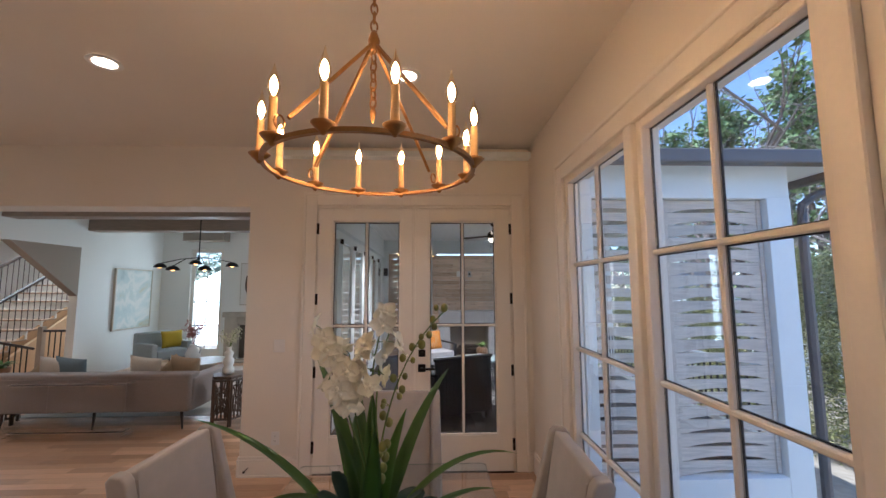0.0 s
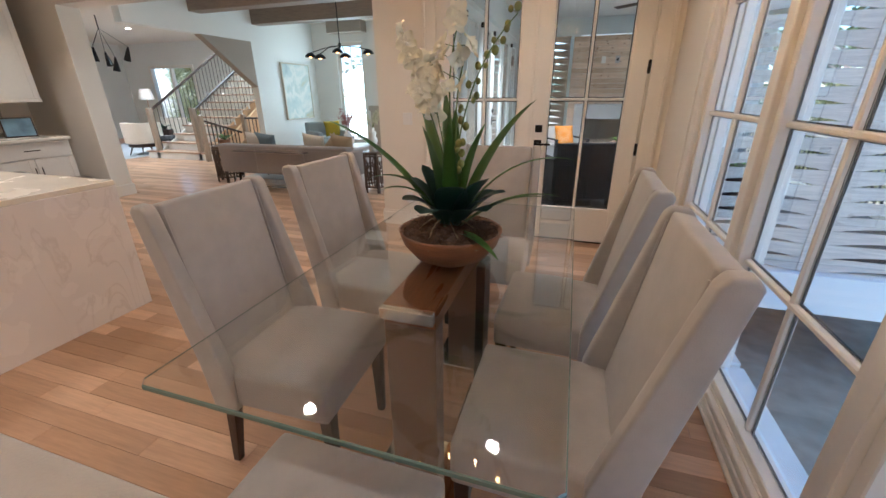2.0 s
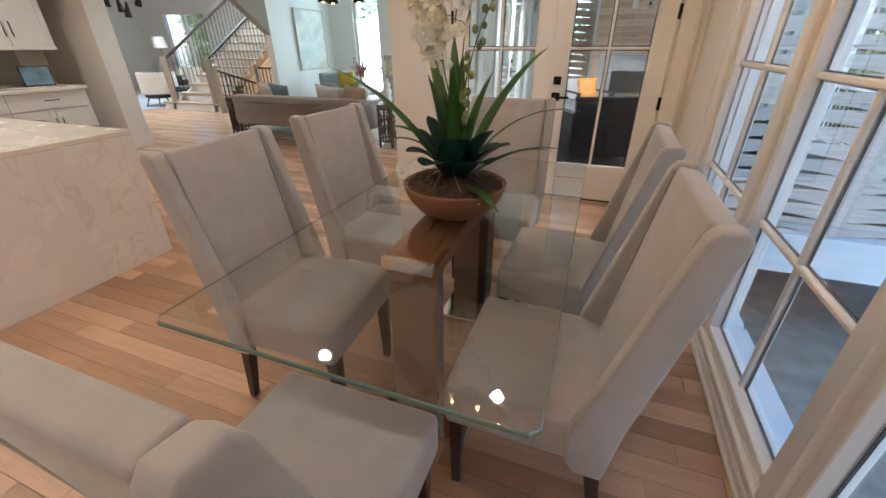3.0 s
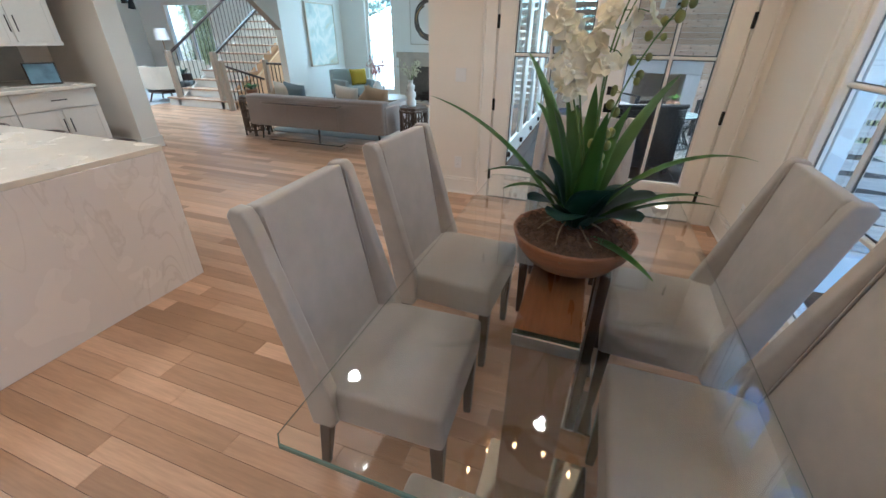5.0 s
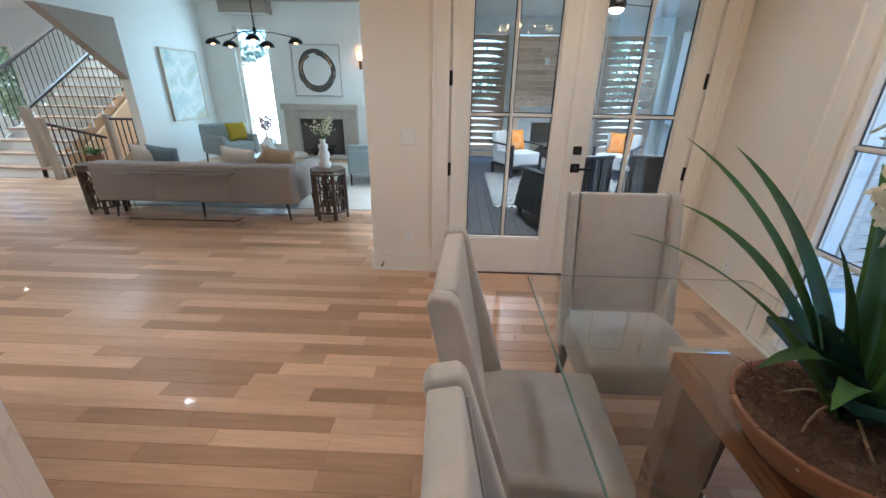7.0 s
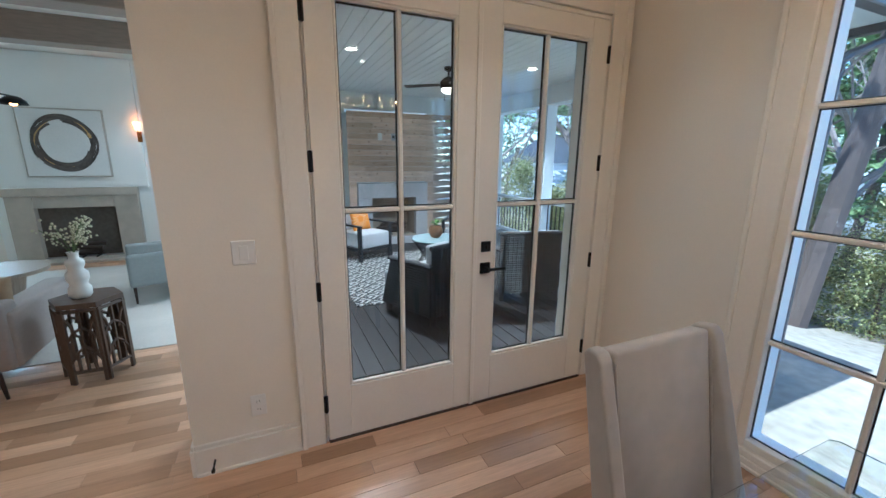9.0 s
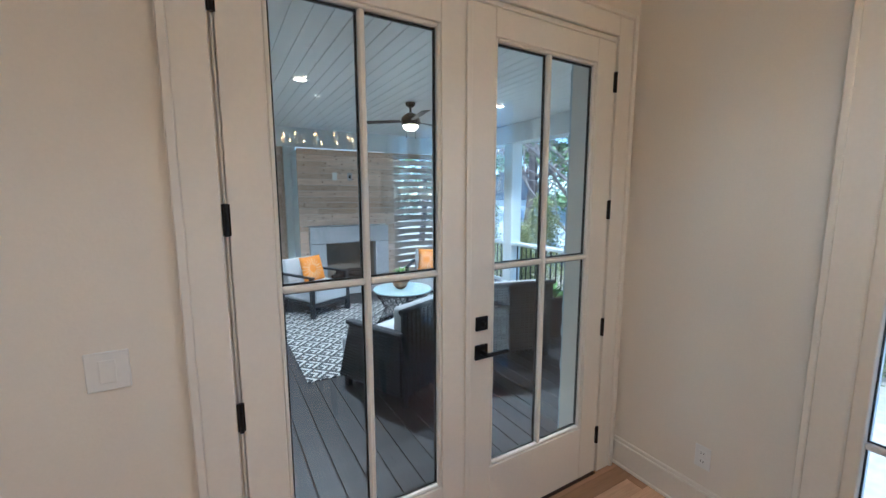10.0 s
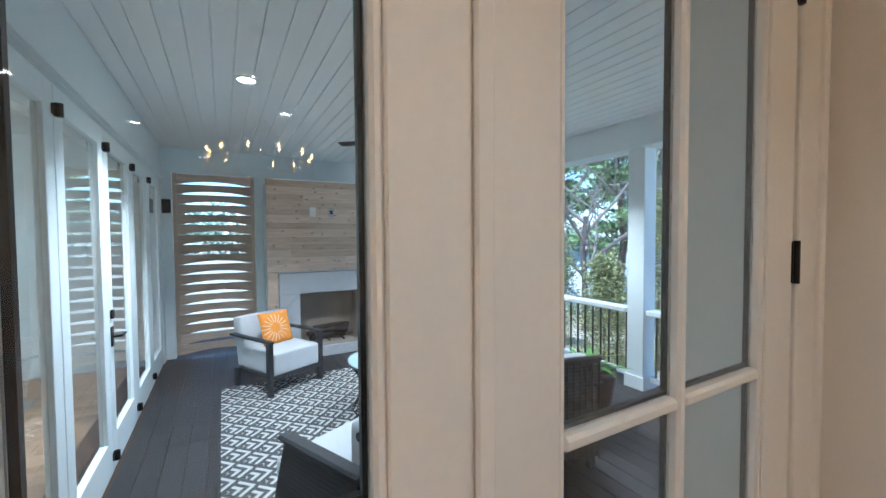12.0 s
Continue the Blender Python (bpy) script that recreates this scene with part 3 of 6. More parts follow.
for yaw, ln_, rise, droop, w in ((255, 0.20, 62, 14, 0.064), (220, 0.21, 66, 2, 0.060), (318, 0.23, 52, 2, 0.064), (190, 0.22, 74, -34, 0.056), (352, 0.24, 60, -12, 0.060), (40, 0.21, 55, -5, 0.052), (110, 0.21, 58, -5, 0.052), (288, 0.23, 74, -30, 0.060), (334, 0.25, 72, -34, 0.058), (172, 0.24, 82, -52, 0.054)):
    yaw_ = radians(yaw)
    blade((P0[0] + 0.035 * math.cos(yaw_), P0[1] + 0.035 * math.sin(yaw_), P0[2] + 0.012), yaw_, ln_, rise, droop, w, M_DLEAF, "broad_leaf", "dark green rounded broad leaf", 0.22, 2.6)


def flower(center, facing, size):
    """Five rounded petals and a small lip, facing outwards."""
    q = Vector(facing).normalized().to_track_quat("Z", "Y").to_matrix().to_4x4()
    base = Matrix.Translation(center) @ q @ Matrix.Rotation(rp.random() * 0.8, 4, "Z")
    bm = bmesh.new()
    for k, (ang, ln_, w) in enumerate(((90, 1.0, 0.55), (18, 1.05, 0.85), (162, 1.05, 0.85), (230, 0.95, 0.5), (310, 0.95, 0.5))):
        rows = []
        for i in range(7):
            t = i / 6
            ww = w * size * 0.62 * math.sin(math.pi * min(0.97, 0.12 + 0.86 * t)) ** 0.7
            z = size * (0.22 * t * t - 0.05 * math.sin(t * 3)) * (1 if k % 2 else -0.6)
            rows.append([bm.verts.new(base @ Matrix.Rotation(radians(ang), 4, "Z") @ Vector((t * ln_ * size, s * ww, z + 0.12 * size * s * s + 0.03 * size * math.sin(9 * t + 5 * s)))) for s in (-1, -0.4, 0.4, 1)])
        for a, b in zip(rows, rows[1:]):
            for j in range(3):
                bm.faces.new((a[j], a[j + 1], b[j + 1], b[j]))
    bmesh.ops.create_icosphere(bm, subdivisions=1, radius=size * 0.2, matrix=base @ Matrix.Translation((0, -size * 0.12, size * 0.12)))
    part("flower", bm, M_PETAL, plant, smooth=True)


stems = []
for yaw, reach, top, bend in ((192, 0.15, 0.74, 0.04), (300, 0.07, 0.78, 0.03), (60, 0.10, 0.76, 0.05), (170, 0.08, 0.66, 0.03)):
    a = radians(yaw)
    pts = [Vector((P0[0] + math.cos(a) * reach * t ** 1.6 + 0.012 * math.sin(t * 7), P0[1] + math.sin(a) * reach * t ** 1.6, P0[2] + top * (t - 0.12 * t ** 5))) for t in [i / 14 for i in range(15)]]
    part("stem", tube(pts, 0.0036, 7, None, 0.002), M_STEM, plant)
    stems.append((pts, a))
fl = random.Random(4)
for pts, a in stems[:2] + stems[3:]:
    for i in range(10):
        p = pts[9 + i % 6]
        b = a + fl.uniform(-1.8, 1.8)
        off = Vector((math.cos(b) * fl.uniform(0.02, 0.065), math.sin(b) * fl.uniform(0.02, 0.065), fl.uniform(-0.02, 0.03)))
        part("flower_stalk", tube([p, p + off * 0.6 + Vector((0, 0, 0.005)), p + off], 0.0014, 5), M_STEM, plant)
        flower(p + off, (off.x, off.y, fl.uniform(-0.02, 0.03)), fl.uniform(0.035, 0.048))
# budded branch that bows to the window side
pts = [Vector((P0[0] + 0.05 * t + 0.17 * t ** 3, P0[1] - 0.02 * t, P0[2] + 0.78 * t - 0.07 * t ** 4)) for t in [i / 16 for i in range(17)]]
part("stem", tube(pts, 0.0034, 7, None, 0.0018), M_STEM, plant)
for i in range(26):
    p = pts[5 + i % 12]
    b = fl.random() * 6.28
    off = Vector((math.cos(b) * 0.022, math.sin(b) * 0.022, fl.uniform(-0.02, 0.015)))
    bm = tube([p, p + off], 0.0012, 4)
    bmesh.ops.create_icosphere(bm, subdivisions=2, radius=fl.uniform(0.008, 0.0135), matrix=Matrix.Translation(p + off) @ Matrix.Diagonal((1, 1, 1.25, 1)))
    part("bud", bm, M_BUD, plant, smooth=True)

# ---- chandelier ----
M_BULB = glass_mat("bulb_glass", (1.0, 0.88, 0.66), 1.15)
M_FIL = glow("filament_glow", (1.0, 0.58, 0.24), 115.0)
CX, CY, CZ, CR = -0.064, 1.337, 2.062, 0.322
lightfix = thing("chandelier", "round antique gold chandelier with twelve lit candle bulbs", "chandelier")
bm = lathe([(CR - 0.007, -0.011), (CR + 0.007, -0.011), (CR + 0.007, 0.001), (CR - 0.007, 0.001), (CR - 0.007, -0.011)], 96)
bm.transform(Matrix.Translation((CX, CY, CZ)))
part("ring", bm, M_GOLD, lightfix, smooth=False)
for k in range(12):
    a = radians(17.8 + 30 * k)
    px, py = CX + (CR + 0.006) * math.cos(a), CY + (CR + 0.006) * math.sin(a)
    at = Matrix.Translation((px, py, CZ))
    c = lathe([(0.004, -0.018), (0.010, -0.010), (0.024, 0.003), (0.031, 0.010), (0.029, 0.012), (0.013, 0.008), (0.012, 0.02)], 20, None, at)
    cup = part("candle_cup", c, M_GOLD, lightfix, smooth=True)
    part("candle_sleeve", cyl(0.0115, 0.0108, 0.012, 0.112, 14, None, at), M_CANDLE, cup, "ivory gold candle sleeve")
    part("bulb", lathe([(0.0075, 0.112), (0.0120, 0.122), (0.0165, 0.140), (0.0158, 0.154), (0.0105, 0.172), (0.004, 0.190), (0.001, 0.206)], 14, None, at), M_BULB, cup, "lit flame-shaped bulb", True).visible_shadow = False
    part("filament", lathe([(0.001, 0.118), (0.0062, 0.128), (0.0085, 0.142), (0.0062, 0.158), (0.001, 0.170)], 10, None, at), M_FIL, cup)
apex = Vector((CX, CY, 2.49))
for k in range(4):
    a = radians(52 + 90 * k)
    foot = Vector((CX + CR * math.cos(a), CY + CR * math.sin(a), CZ + 0.03))
    part("arm", tube([foot.lerp(apex, 0.08), apex + (foot - apex).normalized() * 0.02], 0.0075, 4), M_GOLD, lightfix)
    bm = bmesh.new()
    for i in range(12):
        th = [2 * math.pi * i / 12, 2 * math.pi * (i + 1) / 12]
        tube([foot + Vector((0, 0, 0.012)) + Vector((math.cos(t) * 0.014 * math.cos(a), math.cos(t) * 0.014 * math.sin(a), math.sin(t) * 0.018)) for t in th], 0.003, 5, bm)
    part("ring_link", bm, M_GOLD, lightfix)


def link(z, turn):
    bm = bmesh.new()
    pts = []
    for i in range(17):
        t = 2 * math.pi * i / 16
        x, zz = 0.011 * math.cos(t), 0.02 * math.sin(t)
        pts.append((CX + x * math.cos(turn), CY + x * math.sin(turn), z + zz))
    return tube(pts, 0.0032, 6, bm)


part("hub", lathe([(0.006, 2.45), (0.016, 2.47), (0.02, 2.495), (0.012, 2.52), (0.006, 2.53)], 16, None, Matrix.Translation((CX, CY, 0))), M_GOLD, lightfix, smooth=True)
for i in range(16):
    part("chain_link", link(2.545 + 0.031 * i, radians(90 * (i % 2) + 20)), M_GOLD, lightfix)
for i in range(6):
    part("chain_link", link(2.435 - 0.031 * i, radians(90 * (i % 2) + 60)), M_GOLD, lightfix, "hanging decorative chain")
part("finial", lathe([(0.001, 2.21), (0.008, 2.23), (0.011, 2.25), (0.003, 2.27)], 12, None, Matrix.Translation((CX, CY, 0))), M_GOLD, lightfix)
part("canopy", lathe([(0.065, 3.049), (0.062, 3.03), (0.02, 3.012), (0.006, 3.0)], 24, None, Matrix.Translation((CX, CY, 0))), M_GOLD, lightfix, smooth=True)

# recessed ceiling lights
M_CAN = glow("recessed_lamp_glow", (1.0, 0.80, 0.55), 22.0)


def downlight(x, y, z=CEIL, watts=12, color=(1.0, 0.84, 0.68)):
    d = thing("recessed_light", "lit round white recessed ceiling light", "light", "recessed lights")
    at = Matrix.Translation((x, y, z))
    part("trim_ring", lathe([(0.058, -0.003), (0.088, -0.003), (0.092, -0.008), (0.088, -0.012), (0.062, -0.010), (0.058, -0.003)], 28, None, at), M_WHITE, d, smooth=True)
    part("lens", lathe([(0.0, -0.0045), (0.06, -0.0045), (0.06, -0.003)], 24, None, at), M_CAN, d)
    lamp("recessed_beam", "SPOT", (x, y, z - 0.03), (x, y, 0), watts, color, 0.05, None, 120)
    return d


downlight(-1.845, 2.425)
downlight(-0.026, 2.522)
# the rest are out of view, added to brighten the dining and kitchen side
downlight(-1.89, -0.4)
downlight(0.35, -0.5)
downlight(-5.2, 2.4, CEIL, 26)
downlight(-3.6, 0.4, CEIL, 26)
downlight(-5.4, 0.4, CEIL, 26)
downlight(-3.6, -1.6)
downlight(-1.2, -1.7)

# switch and outlets
sw = thing("light_switch", "white rocker light switch on the cream wall", "switch")
part("plate", box(-1.322, DY - 0.007, 1.09, -1.218, DY - 0.0002, 1.208, 0.003), M_WHITE, sw)
part("rocker", box(-1.29, DY - 0.011, 1.114, -1.25, DY - 0.0072, 1.184, 0.002), M_WHITE, sw)


def outlet(m):
    o = thing("wall_outlet", "white duplex power outlet low on the wall", "outlet", m=m)
    part("plate", box(-0.037, -0.006, -0.06, 0.037, -0.0002, 0.06, 0.003), M_WHITE, o)
    for z in (-0.022, 0.022):
        s = part("socket", box(-0.017, -0.0085, z - 0.014, 0.017, -0.0062, z + 0.014, 0.002), M_WHITE, o)
        for dx in (-0.006, 0.006):
            part("slot", box(dx - 0.001, -0.0092, z - 0.004, dx + 0.001, -0.0086, z + 0.006), M_GAP, s)


outlet(pose(-1.277, DY, 0.327))
outlet(pose(WX, 3.35, 0.33, 0, 0, -90))
stop = thing("door_stop", "black spring door stop on the baseboard", "door stop")
part("rod", tube([(-1.50, DY - 0.0285, 0.085), (-1.50, DY - 0.10, 0.085)], 0.005, 8), M_BLACK, stop)
part("tip", tube([(-1.50, DY - 0.10, 0.085), (-1.50, DY - 0.115, 0.085)], 0.009, 10), M_BLACK, stop)
vent = thing("floor_vent", "flush wooden floor register with slots", "vent")
part("frame", box(0.86, 2.95, -0.004, 0.98, 3.28, 0.003, 0.001), M_OAK, vent)
bm = bmesh.new()
for i in range(12):
    box(0.875, 2.97 + 0.0245 * i, 0.0031, 0.965, 2.98 + 0.0245 * i, 0.0038, 0, bm)
part("slots", bm, M_GAP, vent)
# ---- kitchen island ----
isl = thing("kitchen_island", "kitchen island with white marble waterfall end", "island")
part("waterfall_end", box(-2.465, 0.35, 0.0, -2.425, 1.69, 0.852, 0.002), M_MARBLE, isl, "white veined marble slab")
part("countertop", box(-5.3, 0.35, 0.853, -2.425, 1.69, 0.885, 0.003), M_TOPSTONE, isl, "pale stone countertop")
part("cabinet_body", box(-5.25, 0.37, 0.0, -2.47, 1.33, 0.852, 0.003), M_TRIM, isl)


def stool(x, y):
    s = thing("bar_stool", "dark wooden bar stool with a curved back rail", "stool", "stools at the island")
    pts = [(x + 0.2 * math.cos(a), y + 0.2 * math.sin(a), 0.857) for a in [radians(24 + 11 * i) for i in range(13)]]
    part("back_rail", tube(pts, 0.012, 8), M_DARKWOOD, s)
    part("seat", cyl(0.19, 0.19, 0.62, 0.66, 24, m=Matrix.Translation((x, y, 0))), M_DARKWOOD, s)
    for a in (45, 135, 225, 315):
        c, n = math.cos(radians(a)), math.sin(radians(a))
        part("leg", tube([(x + 0.2 * c, y + 0.2 * n, 0), (x + 0.14 * c, y + 0.14 * n, 0.63)], 0.014, 8), M_DARKWOOD, s)
    for a in (35, 90, 145):
        part("spindle", tube([(x + 0.2 * math.cos(radians(a)), y + 0.2 * math.sin(radians(a)), 0.855), (x + 0.17 * math.cos(radians(a)), y + 0.17 * math.sin(radians(a)), 0.65)], 0.007, 6), M_DARKWOOD, s)


for x in (-2.84, -3.51, -4.18):
    stool(x, 1.58)


# ---- porch structure ----
PX0, PX1, PY1, PC = -1.0, 3.75, 9.80, 2.85
slab("porch_roof", (-1.3, 3.75, 2.93), (4.45, 10.4, 2.985), M_EXT, "white porch roof slab with soffit", "roof")
pc = bmesh.new()
box(PX0, DYO, PC + 0.012, PX1, PY1 + 0.15, PC + 0.03, 0, pc)
i = 0
x = PX0
while x < PX1 - 0.01:
    box(x + 0.003, DYO, PC, min(x + 0.128, PX1), PY1 + 0.15, PC + 0.012, 0.003, pc)
    x += 0.131
tagged(mesh_ob("ceiling_porch", pc, M_PCEIL), "white tongue and groove plank porch ceiling", "ceiling", kind="structure")
slab("porch_beam_near", (1.30, 3.92, 2.576), (3.81, 4.12, 2.929), M_EXT, "white porch frieze beam", "beam", 0.004)
slab("porch_beam_side", (3.45, 4.12, 2.55), (3.75, PY1, 2.929), M_EXT, "white porch header beam", "beam", 0.004)
slab("porch_beam_far", (PX0, PY1, 2.52), (PX1, PY1 + 0.2, 2.929), M_EXT, "white porch header beam above louvers", "beam", 0.004)
slab("porch_beam_base", (1.33, 3.90, -0.50), (3.549, 4.10, -0.13), M_EXT, "white porch base beam", "beam", 0.004)
deck = slab("deck", (PX0, DYO, -0.5), (PX1, 9.99, -0.045), M_GAP, "porch deck base below dark boards", "deck")
slab("wall_exterior_lining", (0.908, DYO - 0.001, 0), (1.35, DYO + 0.012, 3.02), M_BRICK, "painted pale brick beside the door", "wall")
slab("wall_exterior_lining_west", (PX0, DYO - 0.001, 0), (-0.946, DYO + 0.012, 3.02), M_BRICK, "painted pale brick beside the door", "wall")
# uneven painted brick reveal beside the door
bm = bmesh.new()
rb = random.Random(3)
for k in range(33):
    z = 0.012 + 0.0745 * k
    e = rb.uniform(-0.006, 0.006)
    box(0.9085, DY + 0.06, z, 0.963 + 0.0 * e, DYO + 0.02 + e, z + 0.073, 0.004, bm)
for v in bm.verts:
    v.co.x = min(v.co.x, 0.963)
tagged(mesh_ob("trim_brick_reveal", bm, M_BRICK), "pale painted brick reveal with ragged edge", "trim", kind="structure")

for name, a, b in (("porch_post", (3.50, 5.935, 0), (3.70, 6.125, 2.55)), ("porch_post", (3.50, 7.75, 0), (3.72, 7.97, 2.55)), ("porch_post", (3.50, 9.58, 0), (3.75, 9.80, 2.55)),
                   ("porch_post", (3.55, 3.90, -1.25), (3.80, 4.12, 2.575)), ("porch_post", (PX0, PY1 - 0.01, 0), (-0.89, PY1 + 0.15, 2.52)), ("porch_post", (0.112, PY1 - 0.02, 0), (0.31, PY1 + 0.15, 2.52)),
                   ("porch_post", (1.98, PY1 - 0.02, 0), (2.10, PY1 + 0.15, 2.52)), ("porch_post", (3.30, PY1 - 0.02, 0), (3.49, PY1 + 0.15, 2.52)), ("porch_post", (1.30, 3.92, -0.13), (1.46, 4.10, 2.575))):
    p = thing(name, "white painted square porch post", "post")
    part("shaft", box(*a, *b, 0.005), M_EXT, p)
    if name == "porch_post" and a[2] == 0 and a[0] > 3.4:
        part("base", box(a[0] - 0.02, a[1] - 0.02, 0, b[0] + 0.02, b[1] + 0.02, 0.14, 0.005), M_EXT, p)


def louver(name, x0, x1, y0, y1, z0, z1, n, material, label, lens, stiles=True):
    """A screen of boards whose lower edges are cut in shallow arcs."""
    t = thing(name, label, "louver panel")
    s = 0.045
    if stiles:
        for a, b in ((x0, x0 + s), (x1 - s, x1)):
            part("stile", box(a, y0 - 0.012, z0, b, y1 + 0.012, z1, 0.003), material, t)
    pitch = (z1 - z0) / n
    cuts = 14
    a, b = x0 + s * stiles, x1 - s * stiles
    if not stiles:
        a, b = x0, x1
    me = None
    for k in range(n):
        if me is None:
            outline = [(a, 0.0)]
            for i in range(cuts + 1):
                u = i / cuts
                edge = max(0.0, math.sin(math.pi * u))
                outline.append((a + (b - a) * (0.06 + 0.88 * u), lens * edge ** 0.75))
            outline += [(b, 0.0), (b, pitch - 0.004), (a, pitch - 0.004)]
            bm = prism(outline, (y0, y1), "y")
            me = bpy.data.meshes.new("slat")
            bm.to_mesh(me)
            bm.free()
            me.materials.append(material)
        ob = new("slat", me)
        ob.location = (0, 0.004 * (k % 2), z0 + pitch * k)
        ob.parent = t
    return t


louver("louver_screen", -0.885, 0.108, PY1 + 0.03, PY1 + 0.055, 0.03, 2.518, 18, M_CEDAR, "cedar screen of boards with lens-shaped gaps", 0.042)
louver("louver_screen", 2.105, 3.295, PY1 + 0.03, PY1 + 0.055, 0.03, 2.518, 18, M_CEDAR, "cedar screen of boards with lens-shaped gaps", 0.042)
louver("louver_screen", 1.465, 2.452, 3.985, 4.01, -0.125, 2.57, 21, M_GREYCEDAR, "weathered pale cedar screen with lens-shaped gaps", 0.042)
louver("louver_screen", 2.513, 3.545, 3.985, 4.01, -0.125, 2.57, 21, M_GREYCEDAR, "weathered pale cedar screen with lens-shaped gaps", 0.042)
bt = thing("louver_batten", "pale upright cedar batten between screens", "batten")
part("batten", box(2.455, 3.95, -0.125, 2.51, 4.03, 2.575, 0.003), M_GREYCEDAR, bt)

# fireplace with cedar cladding
fp = thing("porch_fireplace", "cast stone fireplace in a chimney breast of knotty cedar boards", "fireplace")
FY = 9.02
core = box(0.225, FY + 0.025, 0.915, 1.81, PY1 - 0.03, 2.41)
box(0.225, FY + 0.025, 0.02, 0.55, PY1 - 0.03, 0.914, 0, core)
box(1.462, FY + 0.025, 0.02, 1.81, PY1 - 0.03, 0.914, 0, core)
part("core", core, M_EXT, fp)
M_KNOT = mat("knotty_cedar", (0.53, 0.385, 0.27), 0.65, vary=0.2, grain=5, bump=0.1, stretch=(1.2, 8, 9), random_amount=0.13, hue=(0.60, 0.47, 0.37))
nt = M_KNOT.node_tree
vor = nt.nodes.new("ShaderNodeTexVoronoi")
vor.voronoi_dimensions = "2D"
vor.inputs["Scale"].default_value = 4.6
tcn = nt.nodes.new("ShaderNodeTexCoord")
mpn = nt.nodes.new("ShaderNodeMapping")
mpn.inputs["Scale"].default_value = (1.0, 1.0, 1.7)
mpn.inputs["Rotation"].default_value = (math.pi / 2, 0, 0)
nt.links.new(tcn.outputs["Object"], mpn.inputs[0])
nt.links.new(mpn.outputs[0], vor.inputs[0])
kr = nt.nodes.new("ShaderNodeMapRange")
kr.inputs[1].default_value, kr.inputs[2].default_value, kr.inputs[3].default_value, kr.inputs[4].default_value = 0.04, 0.10, 0.85, 0.0
nt.links.new(vor.outputs["Distance"], kr.inputs[0])
pb = nt.nodes["Principled BSDF"]
was = pb.inputs["Base Color"].links[0].from_socket
kx = nt.nodes.new("ShaderNodeMix")
kx.data_type = "RGBA"
kx.inputs[7].default_value = (0.14, 0.065, 0.03, 1)
nt.links.new(kr.outputs[0], kx.inputs[0]), nt.links.new(was, kx.inputs[6]), nt.links.new(kx.outputs[2], pb.inputs["Base Color"])
rk = random.Random(8)
for k in range(25):
    z0, z1 = 0.03 + 0.0953 * k, 0.03 + 0.0953 * (k + 1) - 0.003
    split = rk.uniform(0.4, 1.4)
    for a, b in ((0.19, split), (split + 0.002, 1.835)):
        holes = [(a, b)]
        if z0 < 1.15:
            holes = [(max(a, 0.19), min(b, 0.335)), (max(a, 1.66), min(b, 1.835))]
        for c, d in holes:
            if d - c > 0.01:
                part("cedar_board", box(c, FY, z0, d, FY + 0.022, z1, 0.002), M_KNOT, fp)
for a, b in ((0.325, 0.58), (1.432, 1.67)):
    part("surround_leg", box(a, FY - 0.10, 0.14, b, FY + 0.02, 0.88, 0.004), M_STONE, fp)
part("surround_lintel", box(0.325, FY - 0.10, 0.883, 1.67, FY + 0.02, 1.16, 0.004), M_STONE, fp)
part("hearth", box(0.29, FY - 0.14, 0.0, 1.705, FY + 0.02, 0.138, 0.006), M_STONE, fp)
M_FIREBRICK = mat("firebox_brick", (0.36, 0.31, 0.25), 0.85, vary=0.15, grain=30, bump=0.2)
part("firebox", box(0.58, FY + 0.40, 0.14, 1.432, FY + 0.43, 0.89), M_FIREBRICK, fp, "soot-stained pale firebox")
for a, b in ((0.551, 0.58), (1.432, 1.461)):
    part("firebox_side", box(a, FY + 0.021, 0.14, b, FY + 0.40, 0.89), M_FIREBRICK, fp)
part("firebox_floor", box(0.58, FY - 0.09, 0.1385, 1.432, FY + 0.40, 0.152), M_FIREBRICK, fp)
M_LOG = mat("charred_log", (0.045, 0.032, 0.026), 0.9, vary=0.5, bump=0.5, bump_scale=40)


def logs(x, y, z, scale=1.0):
    t = thing("log_set", "dark charred logs on an iron grate in the firebox", "logs")
    for dx, dz, yaw, r in ((0, 0.06, 8, 0.045), (0.03, 0.13, -12, 0.04), (-0.06, 0.13, 22, 0.035), (0.05, 0.19, 5, 0.033)):
        c, s = math.cos(radians(yaw)) * 0.26 * scale, math.sin(radians(yaw)) * 0.26 * scale
        part("log", tube([(x + dx - c, y - s, z + dz), (x + dx, y + 0.01, z + dz + 0.012), (x + dx + c, y + s, z + dz)], r * scale, 9), M_LOG, t)
    for dx in (-0.2, 0, 0.2):
        part("grate_bar", box(x + dx * scale - 0.01, y - 0.12, z, x + dx * scale + 0.01, y + 0.12, z + 0.02), M_BLACK, t)


logs(1.0, FY + 0.17, 0.1525)
for nm, x, col, lab in (("wall_thermostat", 1.033, M_BLACK, "small dark control box on cedar boards"), ("wall_plate", 0.78, M_WHITE, "small white switch plate on cedar boards")):
    o = thing(nm, lab, "control")
    part("plate", box(x - 0.04, FY - 0.008, 1.92, x + 0.04, FY - 0.0005, 2.05, 0.003), M_STONE if nm == "wall_thermostat" else M_WHITE, o)
    part("button", box(x - 0.02, FY - 0.016, 1.96, x + 0.02, FY - 0.0085, 2.01, 0.003), col, o)

